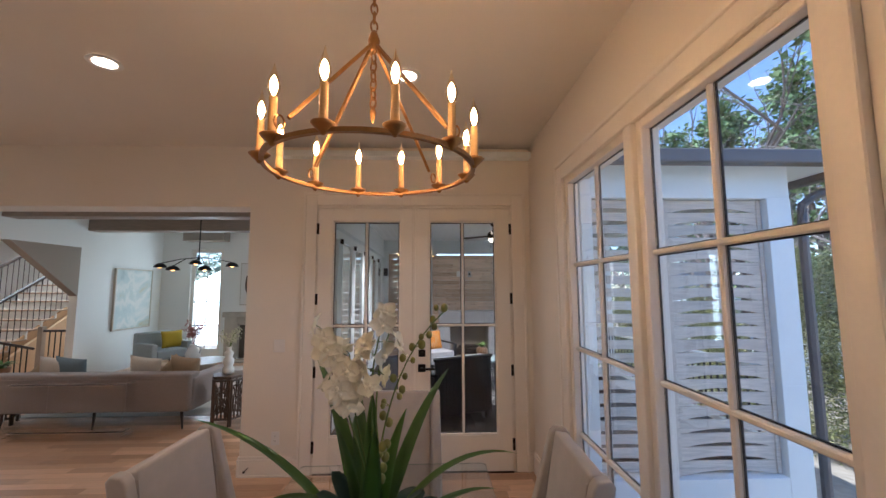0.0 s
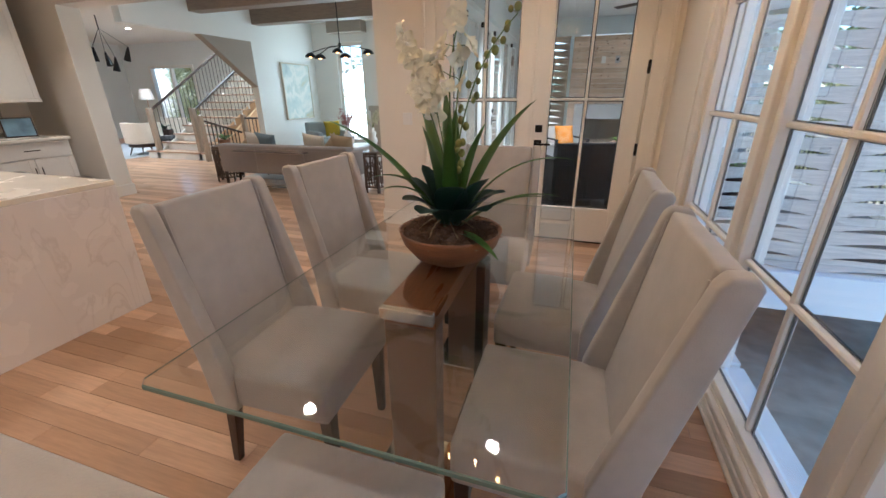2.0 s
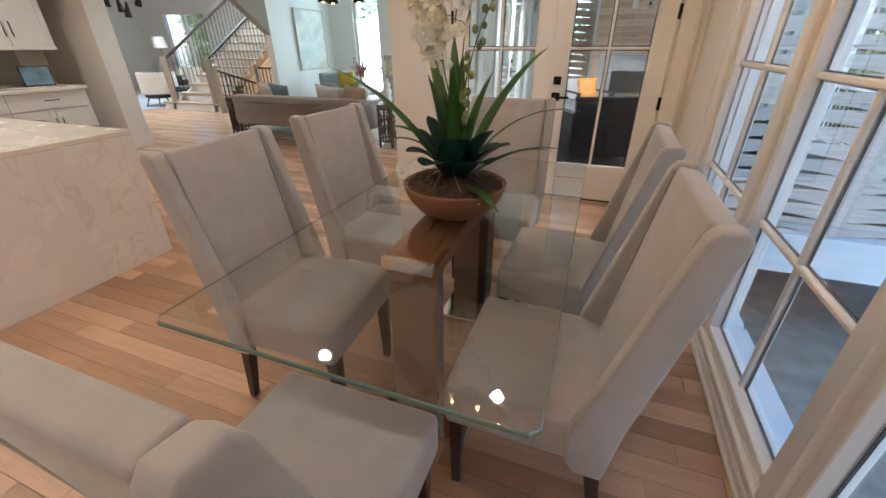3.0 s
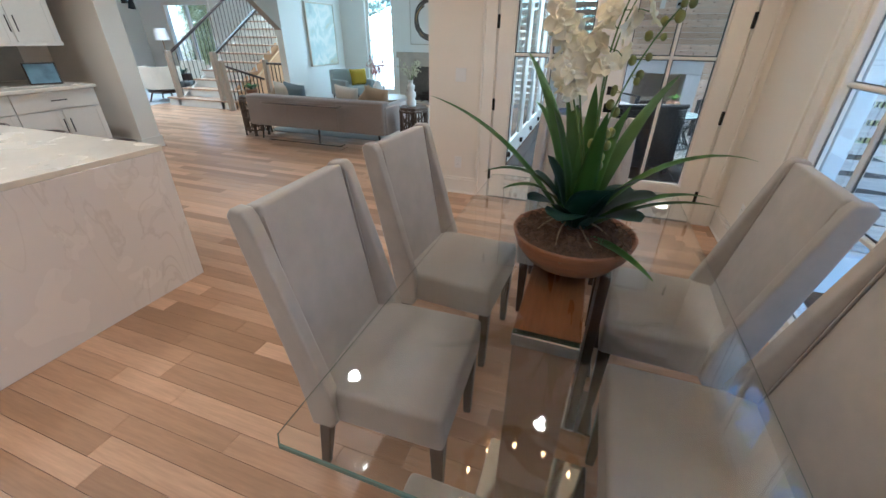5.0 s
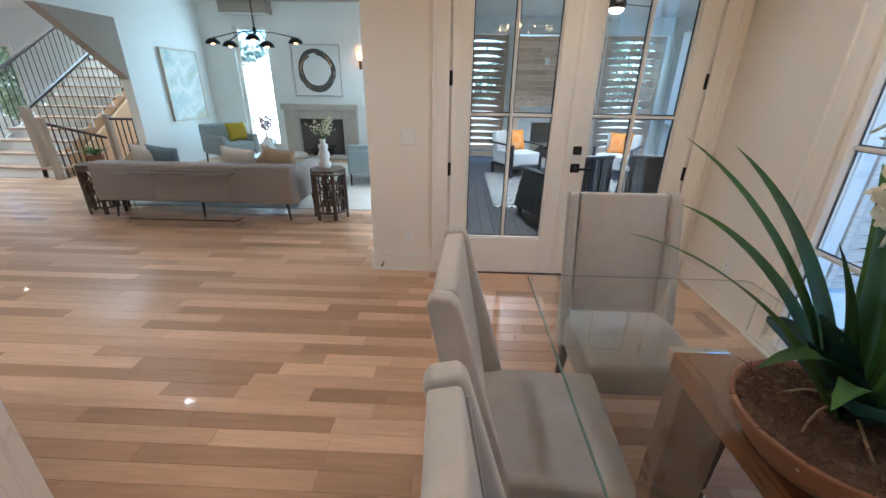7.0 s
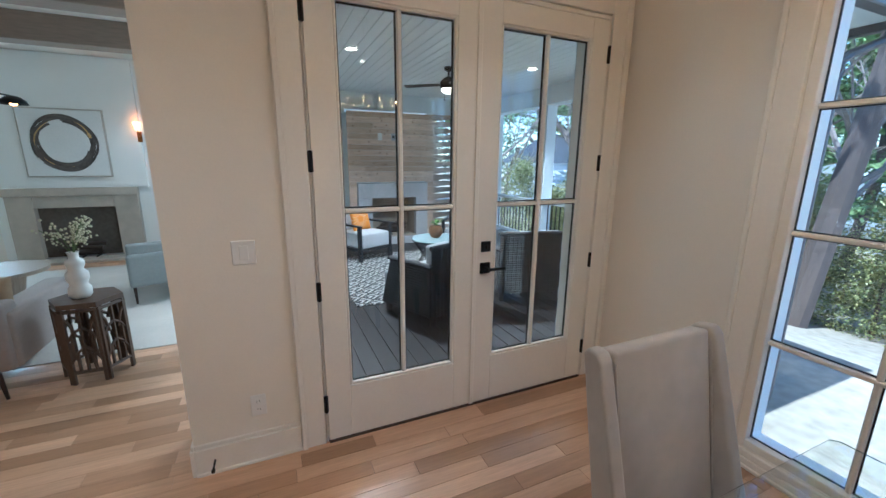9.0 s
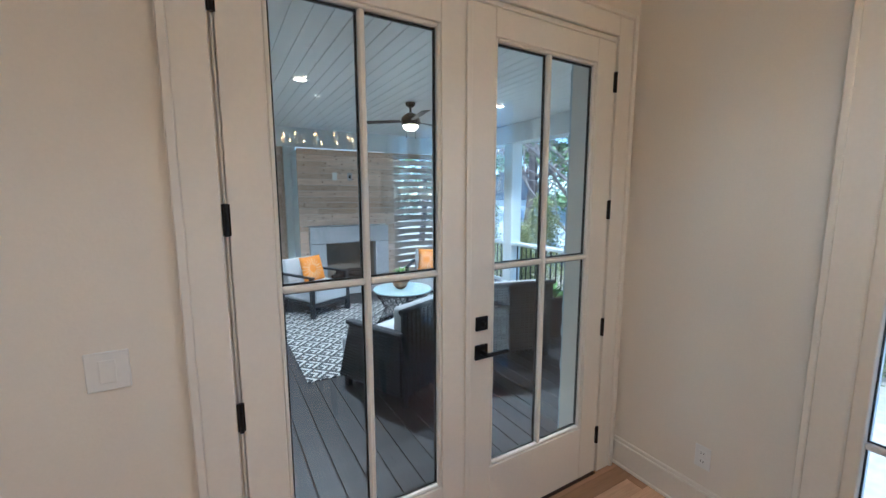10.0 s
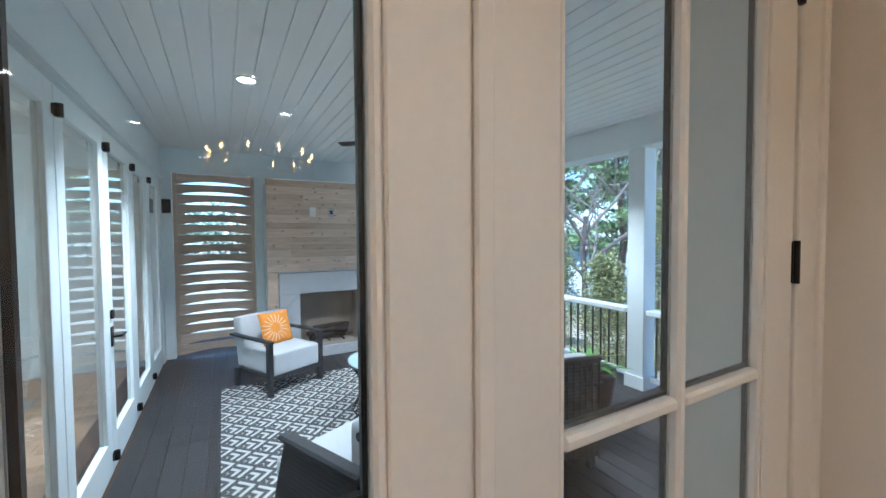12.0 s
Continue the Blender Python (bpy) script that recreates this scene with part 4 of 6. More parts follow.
# railing
rail = thing("porch_railing", "white porch rail with slim black balusters", "railing")
for a, b in ((4.12, 5.913), (6.147, 7.748), (7.972, 9.578)):
    part("top_rail", box(3.50, a, 0.80, 3.66, b, 0.85, 0.006), M_EXT, rail)
    part("bottom_rail", box(3.58, a, 0.08, 3.64, b, 0.14, 0.005), M_EXT, rail)
    n = int((b - a) / 0.108)
    for k in range(n):
        y = a + (b - a) * (k + 0.5) / n
        part("baluster", box(3.601, y - 0.008, 0.14, 3.617, y + 0.008, 0.80), M_BLACK, rail)

# folding glass wall between porch and living room
wall_with_holes("wall_folding_doors", "y", -1.32, 0.32, (DYO, 11.2), (0, 3.02), [(4.22, 9.62, 0.0, 2.42)], M_EXT, "white wall round the folding glass doors")
for k in range(6):
    y0 = 4.225 + 0.8975 * k
    d = thing("door_2", "white folding glass door leaf, closed", "door", kind="structure")
    bm = bmesh.new()
    for b in ((y0 + 0.004, 0.01, y0 + 0.125, 2.40), (y0 + 0.772, 0.01, y0 + 0.893, 2.40), (y0 + 0.125, 0.01, y0 + 0.772, 0.25), (y0 + 0.125, 2.27, y0 + 0.772, 2.40)):
        box(-1.062, b[0], b[1], -1.012, b[2], b[3], 0.003, bm)
    part("door_frame", bm, M_EXT, d)
    p = part("pane", box(-1.041, y0 + 0.125, 0.25, -1.035, y0 + 0.772, 2.27), M_PANE, d)
    p.visible_shadow = False
    for z in (2.27, 0.12):
        hb = cyl(0.019, 0.019, z - 0.032, z + 0.032, 10, m=Matrix.Translation((-0.992, y0 + 0.0, 0)))
        box(-1.0115, y0 - 0.03, z - 0.025, -1.004, y0 + 0.03, z + 0.025, 0, hb)
        part("hinge", hb, M_BLACK, d, "black folding hinge roller")
    if k == 3:
        h = box(-1.0115, y0 + 0.03, 0.88, -1.0, y0 + 0.08, 1.02, 0.003)
        tube([(-1.0, y0 + 0.055, 0.95), (-0.955, y0 + 0.055, 0.95), (-0.95, y0 + 0.17, 0.95)], 0.009, 8, h)
        part("door_handle", h, M_BLACK, d)
        part("deadbolt", box(-1.0115, y0 + 0.03, 1.08, -0.99, y0 + 0.08, 1.14, 0.003), M_BLACK, d)
slab("trim_folding_track", (-0.9995, 4.18, 2.422), (-0.965, 9.66, 2.50), M_EXT, "white folding door track cover", "trim", 0.003)
sc = thing("wall_sconce", "black cylinder wall sconce on a white post", "sconce")
part("backplate", box(-0.975, PY1 - 0.03, 1.99, -0.915, PY1 - 0.011, 2.13, 0.003), M_BLACK, sc)
part("cylinder", cyl(0.05, 0.05, 1.97, 2.15, 20, m=Matrix.Translation((-0.945, PY1 - 0.095, 0))), M_BLACK, sc)

# ceiling fan
M_BRONZE = mat("oil_bronze", (0.045, 0.032, 0.025), 0.35, 0.7, vary=0.2)
M_FANLIGHT = glow("fan_lamp_glow", (1.0, 0.80, 0.52), 3.5)
fan = thing("ceiling_fan", "dark bronze ceiling fan with lit bowl lamp", "fan", m=pose(1.30, 7.17, PC))
part("canopy", lathe([(0.065, 0), (0.06, -0.035), (0.025, -0.06)], 24), M_BRONZE, fan, smooth=True)
part("downrod", cyl(0.014, 0.014, -0.14, -0.05, 12), M_BRONZE, fan)
part("motor", lathe([(0.02, -0.12), (0.07, -0.145), (0.115, -0.19), (0.125, -0.23), (0.115, -0.275), (0.10, -0.285)], 32), M_BRONZE, fan, smooth=True)
part("lamp_bowl", lathe([(0.10, -0.286), (0.095, -0.315), (0.06, -0.345), (0.001, -0.355)], 28), M_FANLIGHT, fan, "lit frosted bowl", True)
for k in range(3):
    a = radians(20 + 120 * k)
    bm = box(0.13, -0.055, -0.232, 0.66, 0.055, -0.224, 0.003)
    for v in bm.verts:
        v.co.y *= 0.75 + 0.4 * (v.co.x - 0.13)
        v.co.z += v.co.y * 0.16
    bm.transform(Matrix.Rotation(a, 4, "Z"))
    bl = part("blade", bm, M_BRONZE, fan, "dark wooden blade")
    bm = box(0.10, -0.02, -0.238, 0.17, 0.02, -0.2335, 0.001)
    bm.transform(Matrix.Rotation(a, 4, "Z"))
    part("blade_bracket", bm, M_BRONZE, fan)
for dx in (-0.06, 0.07):
    part("pull_chain", tube([(dx, 0, -0.28), (dx, 0, -0.43)], 0.0015, 5), M_BRONZE, fan)
    part("pull_knob", cyl(0.006, 0.008, -0.445, -0.43, 8, m=Matrix.Translation((dx, 0, 0))), M_BRONZE, fan)
downlight(-0.125, 6.80, PC, 125, (1.0, 0.90, 0.78))
downlight(2.4, 6.75, PC, 125, (1.0, 0.90, 0.78))

# rug with nested chevrons
M_RUG = mat("chevron_rug", (0.06, 0.06, 0.062), 0.95, vary=0.15, grain=120, bump=0.3, bump_scale=200)
nt = M_RUG.node_tree
tcn = nt.nodes.new("ShaderNodeTexCoord")
sep = nt.nodes.new("ShaderNodeSeparateXYZ")
nt.links.new(tcn.outputs["Object"], sep.inputs[0])


def math_node(op, a, b=None):
    m = nt.nodes.new("ShaderNodeMath")
    m.operation = op
    for k, v in enumerate((a, b)):
        if v is None:
            continue
        if isinstance(v, (int, float)):
            m.inputs[k].default_value = v
        else:
            nt.links.new(v, m.inputs[k])
    return m.outputs[0]


ru = math_node("MULTIPLY", math_node("ADD", sep.outputs[0], sep.outputs[1]), 4.4)
rv = math_node("MULTIPLY", math_node("SUBTRACT", sep.outputs[0], sep.outputs[1]), 4.4)
fu, fv = math_node("FRACT", ru), math_node("FRACT", rv)
far_side = math_node("MAXIMUM", fu, fv)
stripe = math_node("LESS_THAN", math_node("FRACT", math_node("MULTIPLY", far_side, 3.0)), 0.46)
keep = math_node("GREATER_THAN", far_side, 0.12)
mask = math_node("MULTIPLY", stripe, keep)
rm = nt.nodes.new("ShaderNodeMix")
rm.data_type = "RGBA"
rm.inputs[7].default_value = (0.52, 0.51, 0.49, 1)
pb = nt.nodes["Principled BSDF"]
was = pb.inputs["Base Color"].links[0].from_socket
nt.links.new(mask, rm.inputs[0]), nt.links.new(was, rm.inputs[6]), nt.links.new(rm.outputs[2], pb.inputs["Base Color"])
rug = tagged(mesh_ob("porch_rug", box(-0.36, 5.88, 0.0005, 2.08, 8.22, 0.010, 0.003), M_RUG), "dark grey outdoor rug with white nested chevrons on the deck", "rug")

# porch armchairs
M_CUSH = mat("light_grey_canvas", (0.50, 0.51, 0.53), 0.9, vary=0.06, grain=60, bump=0.1, bump_scale=250)
M_FRAME = mat("charcoal_frame", (0.022, 0.023, 0.026), 0.45, vary=0.2)
M_ORANGE = mat("orange_fabric", (0.72, 0.27, 0.03), 0.85, vary=0.08, grain=50, bump=0.1, bump_scale=200)
M_SUNBURST = mat("cream_print", (0.80, 0.66, 0.48), 0.85, vary=0.05)


def cushion(name, w, h, t, material, m, label, category="cushion", burst=None):
    """A plump square cushion standing on its lower edge."""
    bm = bmesh.new()
    n = 12
    for side in (1, -1):
        g = [[bm.verts.new((u * w / 2 * (1 - 0.05 * (1 - abs(v)) ** 0 * 0 - 0.06 * (1 - v * v)), side * t / 2 * ((1 - u ** 4) * (1 - v ** 4)) ** 0.6, h / 2 + v * h / 2 * (1 - 0.06 * (1 - u * u)))) for u in [i / n * 2 - 1 for i in range(n + 1)]] for v in [j / n * 2 - 1 for j in range(n + 1)]]
        for j in range(n):
            for i in range(n):
                q = (g[j][i], g[j][i + 1], g[j + 1][i + 1], g[j + 1][i])
                bm.faces.new(q if side < 0 else q[::-1])
    bmesh.ops.remove_doubles(bm, verts=bm.verts, dist=1e-4)
    t_ob = thing(name, label, category, m=m)
    part("cover", bm, material, t_ob, smooth=True)
    if burst:
        bm = bmesh.new()
        for k in range(18):
            a = 2 * math.pi * k / 18
            pts = [(r * math.cos(a) - 0.05, r * math.sin(a) + h * 0.5) for r in (0.06, 0.10, 0.15)]
            for (x0, z0), (x1, z1) in zip(pts, pts[1:]):
                off = [t / 2 * ((1 - min(1, abs(2 * x / w)) ** 4) * (1 - min(1, abs(2 * z / h - 1)) ** 4)) ** 0.6 + 0.003 for x, z in ((x0, z0), (x1, z1))]
                tube([(x0, -off[0], z0), (x1, -off[1], z1)], 0.004, 4, bm)
        part("sunburst_print", bm, burst, t_ob, "cream sunburst print")
    return t_ob


def porch_armchair(m, pillow=True):
    c = thing("porch_armchair", "dark-framed outdoor armchair with light grey cushions", "armchair", "porch chairs", m)
    part("seat_cushion", pillow_box(-0.28, -0.34, 0.20, 0.28, 0.26, 0.43, 0.025, 0.012), M_CUSH, c, smooth=True)
    bm = pillow_box(-0.28, 0.0, 0.0, 0.28, 0.15, 0.55, 0.03)
    bm.transform(Matrix.Translation((0, 0.20, 0.22)) @ Matrix.Rotation(radians(-10), 4, "X"))
    part("back_cushion", bm, M_CUSH, c, smooth=True)
    part("seat_frame", box(-0.29, -0.33, 0.15, 0.29, 0.33, 0.195, 0.004), M_FRAME, c)
    for s in (-1, 1):
        part("front_leg", box(s * 0.31 - 0.025, -0.34, 0, s * 0.31 + 0.025, -0.28, 0.545, 0.004), M_FRAME, c)
        part("rear_leg", box(s * 0.31 - 0.025, 0.27, 0, s * 0.31 + 0.025, 0.33, 0.20, 0.004), M_FRAME, c)
        bm = box(s * 0.31 - 0.028, -0.35, 0.546, s * 0.31 + 0.028, 0.40, 0.572, 0.004)
        part("armrest", bm, M_FRAME, c)
    return c


ang = math.degrees(math.atan2(0.25, 0.49))
porch_armchair(pose(0.215, 8.15, 0.0102, 0, 0, ang))
cushion("orange_pillow", 0.40, 0.38, 0.13, M_ORANGE, pose(0.225, 8.18, 0.432, -16, 0, ang + 6), "orange pillow with sunburst print on the armchair", burst=M_SUNBURST)
porch_armchair(pose(1.98, 7.95, 0.0102, 0, 0, -35))
cushion("orange_pillow", 0.40, 0.38, 0.13, M_ORANGE, pose(2.0, 7.98, 0.432, -16, 0, -35), "orange pillow with sunburst print on the armchair", burst=M_SUNBURST)

# wicker chairs with their backs to the doors
M_WICKER = mat("grey_wicker", (0.105, 0.085, 0.075), 0.7, vary=0.3, grain=50, bump=0.6, bump_scale=120, random_amount=0.3)


def wicker_chair(m, material, label):
    c = thing("wicker_chair", label, "chair", m=m)
    bm = bmesh.new()
    for k in range(26):
        z = 0.10 + 0.026 * k
        box(-0.40, 0.0 + 0.004 * (k % 2), z, 0.40, 0.018 + 0.004 * (k % 2), z + 0.022, 0, bm)
    for k in range(17):
        x = -0.40 + 0.05 * k
        tube([(x, -0.006, 0.08), (x, -0.006, 0.78)], 0.006, 5, bm)
    part("woven_back", bm, material, c)
    for s in (-1, 1):
        bm = bmesh.new()
        for k in range(19):
            z = 0.10 + 0.026 * k
            box(s * 0.40 - 0.012, 0.03, z, s * 0.40 + 0.012, 0.74 - 0.008 * k, z + 0.022, 0, bm)
        part("woven_arm", bm, material, c)
        part("arm_cap", box(s * 0.40 - 0.04, -0.01, 0.592, s * 0.40 + 0.04, 0.62, 0.625, 0.012), material, c)
        for y in (0.03, 0.68):
            part("leg", box(s * 0.36 - 0.025, y - 0.02, 0, s * 0.36 + 0.025, y + 0.03, 0.11, 0.004), M_FRAME, c)
    part("top_rail", tube([(-0.42, 0.005, 0.79), (0.42, 0.005, 0.79)], 0.022, 8), material, c)
    part("seat_cushion", pillow_box(-0.37, 0.12, 0.28, 0.37, 0.76, 0.43, 0.03, 0.012), M_CUSH, c, smooth=True)
    part("seat_base", box(-0.385, 0.03, 0.10, 0.385, 0.72, 0.275, 0.004), material, c)
    part("back_cushion", pillow_box(-0.36, 0.03, 0.44, 0.36, 0.15, 0.80, 0.04), M_CUSH, c, smooth=True)


M_WICKDARK = mat("black_wicker", (0.018, 0.019, 0.024), 0.6, vary=0.3, grain=50, bump=0.6, bump_scale=120, random_amount=0.3)
wicker_chair(pose(0.56, 5.20, 0, 0, 0, 24), M_WICKDARK, "black wicker chair with white cushions on the deck")
wicker_chair(pose(1.56, 5.34, 0, 0, 0, -14), M_WICKER, "grey wicker chair with woven back on the deck")

# round glass table with pineapple planter
M_BLUEGLASS = mat("frosted_table_glass", (0.45, 0.58, 0.60), 0.12, vary=0.05, bump=0, coat=0.5)
tb = thing("round_side_table", "round glass-topped table on a dark wire frame", "table", m=pose(1.05, 6.95, 0.0102))
part("tabletop", lathe([(0.001, 0.455), (0.37, 0.455), (0.375, 0.462), (0.37, 0.47), (0.001, 0.47)], 48), M_BLUEGLASS, tb)
for k in range(30):
    a = 2 * math.pi * k / 30
    part("wire", tube([(0.36 * math.cos(a), 0.36 * math.sin(a), 0.45), (0.22 * math.cos(a + 0.3), 0.22 * math.sin(a + 0.3), 0.22), (0.33 * math.cos(a + 0.5), 0.33 * math.sin(a + 0.5), 0.01)], 0.005, 5), M_FRAME, tb)
for r, z in ((0.37, 0.447), (0.335, 0.012)):
    part("hoop", tube([(r * math.cos(t), r * math.sin(t), z) for t in [2 * math.pi * i / 40 for i in range(41)]], 0.008, 6), M_FRAME, tb)
pn = thing("pineapple_planter", "pineapple-shaped brown pot with a spiky green succulent", "planter", m=pose(1.03, 6.97, 0.4805))
bm = lathe([(0.045, 0), (0.075, 0.02), (0.10, 0.07), (0.10, 0.13), (0.08, 0.17), (0.06, 0.185)], 20)
for v in bm.verts:
    a = math.atan2(v.co.y, v.co.x)
    s = 1 + 0.05 * math.sin(a * 5 + v.co.z * 60) * math.sin(a * 5 - v.co.z * 60)
    v.co.x *= s
    v.co.y *= s
M_PINE = mat("glazed_pineapple", (0.22, 0.11, 0.05), 0.4, vary=0.4, grain=25, bump=0.4)
part("pot", bm, M_PINE, pn, smooth=True)


def leaf_strip(bm, base, yaw, length, rise, droop, width):
    n = 6
    p = Vector(base)
    rows = []
    for i in range(n + 1):
        t = i / n
        ang_ = radians(rise - (rise + droop) * t)
        d = Vector((math.cos(yaw) * math.cos(ang_), math.sin(yaw) * math.cos(ang_), math.sin(ang_)))
        if i:
            p = p + d * (length / n)
        side = Vector((-math.sin(yaw), math.cos(yaw), 0))
        w = width * (1 - t ** 2) + 0.0006
        rows.append([bm.verts.new(p - side * w), bm.verts.new(p + Vector((0, 0, -0.25 * w))), bm.verts.new(p + side * w)])
    for a, b in zip(rows, rows[1:]):
        for k in range(2):
            bm.faces.new((a[k], a[k + 1], b[k + 1], b[k]))
    return bm


M_BRIGHT = mat("bright_green_leaf", (0.13, 0.28, 0.035), 0.4, vary=0.25, random_amount=0.3)
rq = random.Random(2)
for k in range(22):
    part("leaf", leaf_strip(bmesh.new(), (0, 0, 0.18), k * 2.4, rq.uniform(0.09, 0.15), rq.uniform(25, 80), rq.uniform(-30, 20), 0.016), M_BRIGHT, pn)
# tall urn with broad leaves
ur = thing("deck_planter", "dark red-brown tapered planter with glossy green leaves", "planter", m=pose(2.42, 5.72, 0))
M_URN = mat("red_brown_glaze", (0.075, 0.03, 0.022), 0.35, vary=0.25)
part("pot", lathe([(0.13, 0), (0.15, 0.02), (0.19, 0.30), (0.215, 0.46), (0.22, 0.50), (0.19, 0.50), (0.17, 0.44), (0.001, 0.43)], 28), M_URN, ur, smooth=True)
for k in range(26):
    part("leaf", leaf_strip(bmesh.new(), (0, 0, 0.43), k * 2.399, rq.uniform(0.22, 0.42), rq.uniform(40, 85), rq.uniform(-20, 35), rq.uniform(0.03, 0.06)), M_BRIGHT, ur)

# deck boards
bm = box(0, 0, -0.045, 0.1365, 5.66, 0.0, 0.004)
dme = bpy.data.meshes.new("deck_board")
bm.to_mesh(dme)
bm.free()
dme.materials.append(M_DECK)
for k in range(35):
    ob = new("deck_board", dme)
    ob.location = (PX0 + 0.1402 * k, DYO + 0.013, 0)
    ob.parent = deck


# ---- living room and stair hall structure ----
LY = 9.72
M_LWALL = mat("living_wall_paint", (0.80, 0.80, 0.77), 0.75, vary=0.025, grain=120, bump=0.05, stain=0.8)


def pierced(name, z0, z1, y0, y1, x0, x1, material, label, category):
    """A flat slab left open over the stairwell."""
    bm_ = bmesh.new()
    blocks = [(x0, y0, -9.3, y1), (-9.3, y0, -6.45, 7.2), (-9.3, 11.0, -6.45, y1)]
    blocks += [(-6.45, y0, x1, y1)] if x1 < 0 else [(-6.45, y0, x1, DYO), (-6.45, DYO, -1.25, y1)]
    for b_ in blocks:
        box(b_[0], b_[1], z0, b_[2], b_[3], z1, 0, bm_)
    return tagged(mesh_ob(name, bm_, material), label, category, kind="structure")


pierced("ceiling_living", CEIL, CEIL + 0.2, DYO, 11.4, -15.2, -1.32, M_CEIL, "plain white living room ceiling open over the stairs", "ceiling")
slab("wall_stairwell_west", (-9.4, 7.1, CEIL + 0.2), (-9.3, 11.1, 5.2), M_LWALL, "white stairwell wall", "wall")
slab("wall_stairwell_east", (-6.45, 7.1, CEIL + 0.2), (-6.35, 11.1, 5.2), M_LWALL, "white stairwell wall", "wall")
slab("wall_stairwell_south", (-9.3, 7.1, CEIL + 0.2), (-6.45, 7.2, 5.2), M_LWALL, "white stairwell wall", "wall")
slab("ceiling_stairwell", (-9.4, 7.1, 5.2), (-6.35, 11.1, 5.3), M_CEIL, "white stairwell ceiling", "ceiling")
wall_with_holes("wall_living_north", "x", LY, 0.2, (-6.3, -1.32), (0, CEIL), [(-5.62, -4.86, 0.0, 2.62)], M_LWALL, "white living room wall with a tall glazed door")
slab("wall_living_west", (-6.45, 7.52, 0), (-6.3, LY + 0.2, CEIL), M_LWALL, "white wall beside the staircase", "wall")
slab("wall_header_west", (-6.45, 4.9, 2.44), (-6.3, 7.52, CEIL), M_LWALL, "white header above the stair hall opening", "wall")
tri = prism([(6.28, 2.44), (7.52, 2.44), (7.52, 1.55)], (-6.449, -6.301), "x")
M_SOFFIT = mat("stair_soffit_paint", (0.33, 0.275, 0.225), 0.8, vary=0.03)
tagged(mesh_ob("wall_stair_soffit", tri, M_SOFFIT), "sloping taupe soffit below the upper stairs", "wall", kind="structure")
wall_with_holes("wall_foyer_north", "x", 11.0, 0.2, (-15.2, -6.45), (0, 5.2), [(-13.85, -11.85, 0.45, 2.36)], M_LWALL, "white foyer wall with a large window")
slab("wall_foyer_west", (-15.2, DYO, 0), (-15.0, 11.0, CEIL), M_LWALL, "white far foyer wall", "wall")
slab("wall_foyer_south", (-15.2, DYO - 0.2, 0), (-7.2, DYO, CEIL), M_LWALL, "white foyer wall", "wall")
for y, x0 in ((6.12, -6.3), (7.62, -6.3)):
    slab("ceiling_beam", (x0, y, 2.77), (-1.33, y + 0.26, CEIL), mat("taupe_beam_wood", (0.27, 0.21, 0.165), 0.6, vary=0.15, grain=6, stretch=(1, 10, 10)), "stained taupe wooden ceiling beam", "beam", 0.006)
# glazed door beside the fireplace
gd = thing("door_3", "tall white glazed door with small panes", "door", kind="structure")
bm = bmesh.new()
for b in ((-5.62, 0.0, -5.54, 2.62), (-4.94, 0.0, -4.86, 2.62), (-5.54, 2.54, -4.94, 2.62), (-5.54, 0.0, -4.94, 0.25)):
    box(b[0], LY + 0.05, b[1], b[2], LY + 0.10, b[3], 0.003, bm)
part("door_frame", bm, M_TRIM, gd)
part("pane", box(-5.54, LY + 0.07, 0.25, -4.94, LY + 0.076, 2.54), M_PANE, gd).visible_shadow = False
for z in (0.8, 1.35, 1.95):
    part("muntin", box(-5.54, LY + 0.055, z - 0.012, -4.94, LY + 0.069, z + 0.012), M_TRIM, gd)
part("muntin", box(-5.252, LY + 0.055, 0.25, -5.228, LY + 0.069, 2.54), M_TRIM, gd)
# foyer window
fwn = thing("window_2", "wide white foyer window with trees outside", "window", kind="structure")
bm = bmesh.new()
for b in ((-13.85, 0.45, -13.76, 2.36), (-11.94, 0.45, -11.85, 2.36), (-13.76, 2.27, -11.94, 2.36), (-13.76, 0.45, -11.94, 0.54), (-12.89, 0.54, -12.81, 2.27)):
    box(b[0], 10.97, b[1], b[2], 11.08, b[3], 0.004, bm)
part("window_frame", bm, M_TRIM, fwn)
part("pane", box(-13.76, 11.05, 0.54, -11.94, 11.056, 2.27), M_PANE, fwn).visible_shadow = False

# living fireplace
M_TAUPESTONE = mat("taupe_fire_stone", (0.45, 0.40, 0.335), 0.6, vary=0.12, grain=8, bump=0.08)
lf = thing("living_fireplace", "taupe stone fireplace surround with dark firebox", "fireplace")
part("breast", box(-4.70, LY - 0.05, 1.12, -2.95, LY - 0.001, CEIL - 0.01), M_LWALL, lf)
part("mantel", box(-4.74, LY - 0.16, 1.0, -3.08, LY - 0.051, 1.12, 0.006), M_TAUPESTONE, lf)
for a, b in ((-4.70, -4.39), (-3.41, -3.10)):
    part("surround_leg", box(a, LY - 0.12, 0.04, b, LY - 0.001, 0.998, 0.004), M_TAUPESTONE, lf)
part("surround_lintel", box(-4.388, LY - 0.12, 0.82, -3.412, LY - 0.001, 0.998, 0.004), M_TAUPESTONE, lf)
part("hearth", box(-4.8, LY - 0.45, 0.001, -2.98, LY - 0.121, 0.04, 0.004), M_TAUPESTONE, lf)
part("firebox", box(-4.388, LY - 0.012, 0.04, -3.412, LY - 0.001, 0.82), mat("sooty_brick", (0.10, 0.085, 0.07), 0.9, vary=0.3, grain=20), lf, "dark sooty firebox")
logs(-3.9, LY - 0.10, 0.041, 0.9)
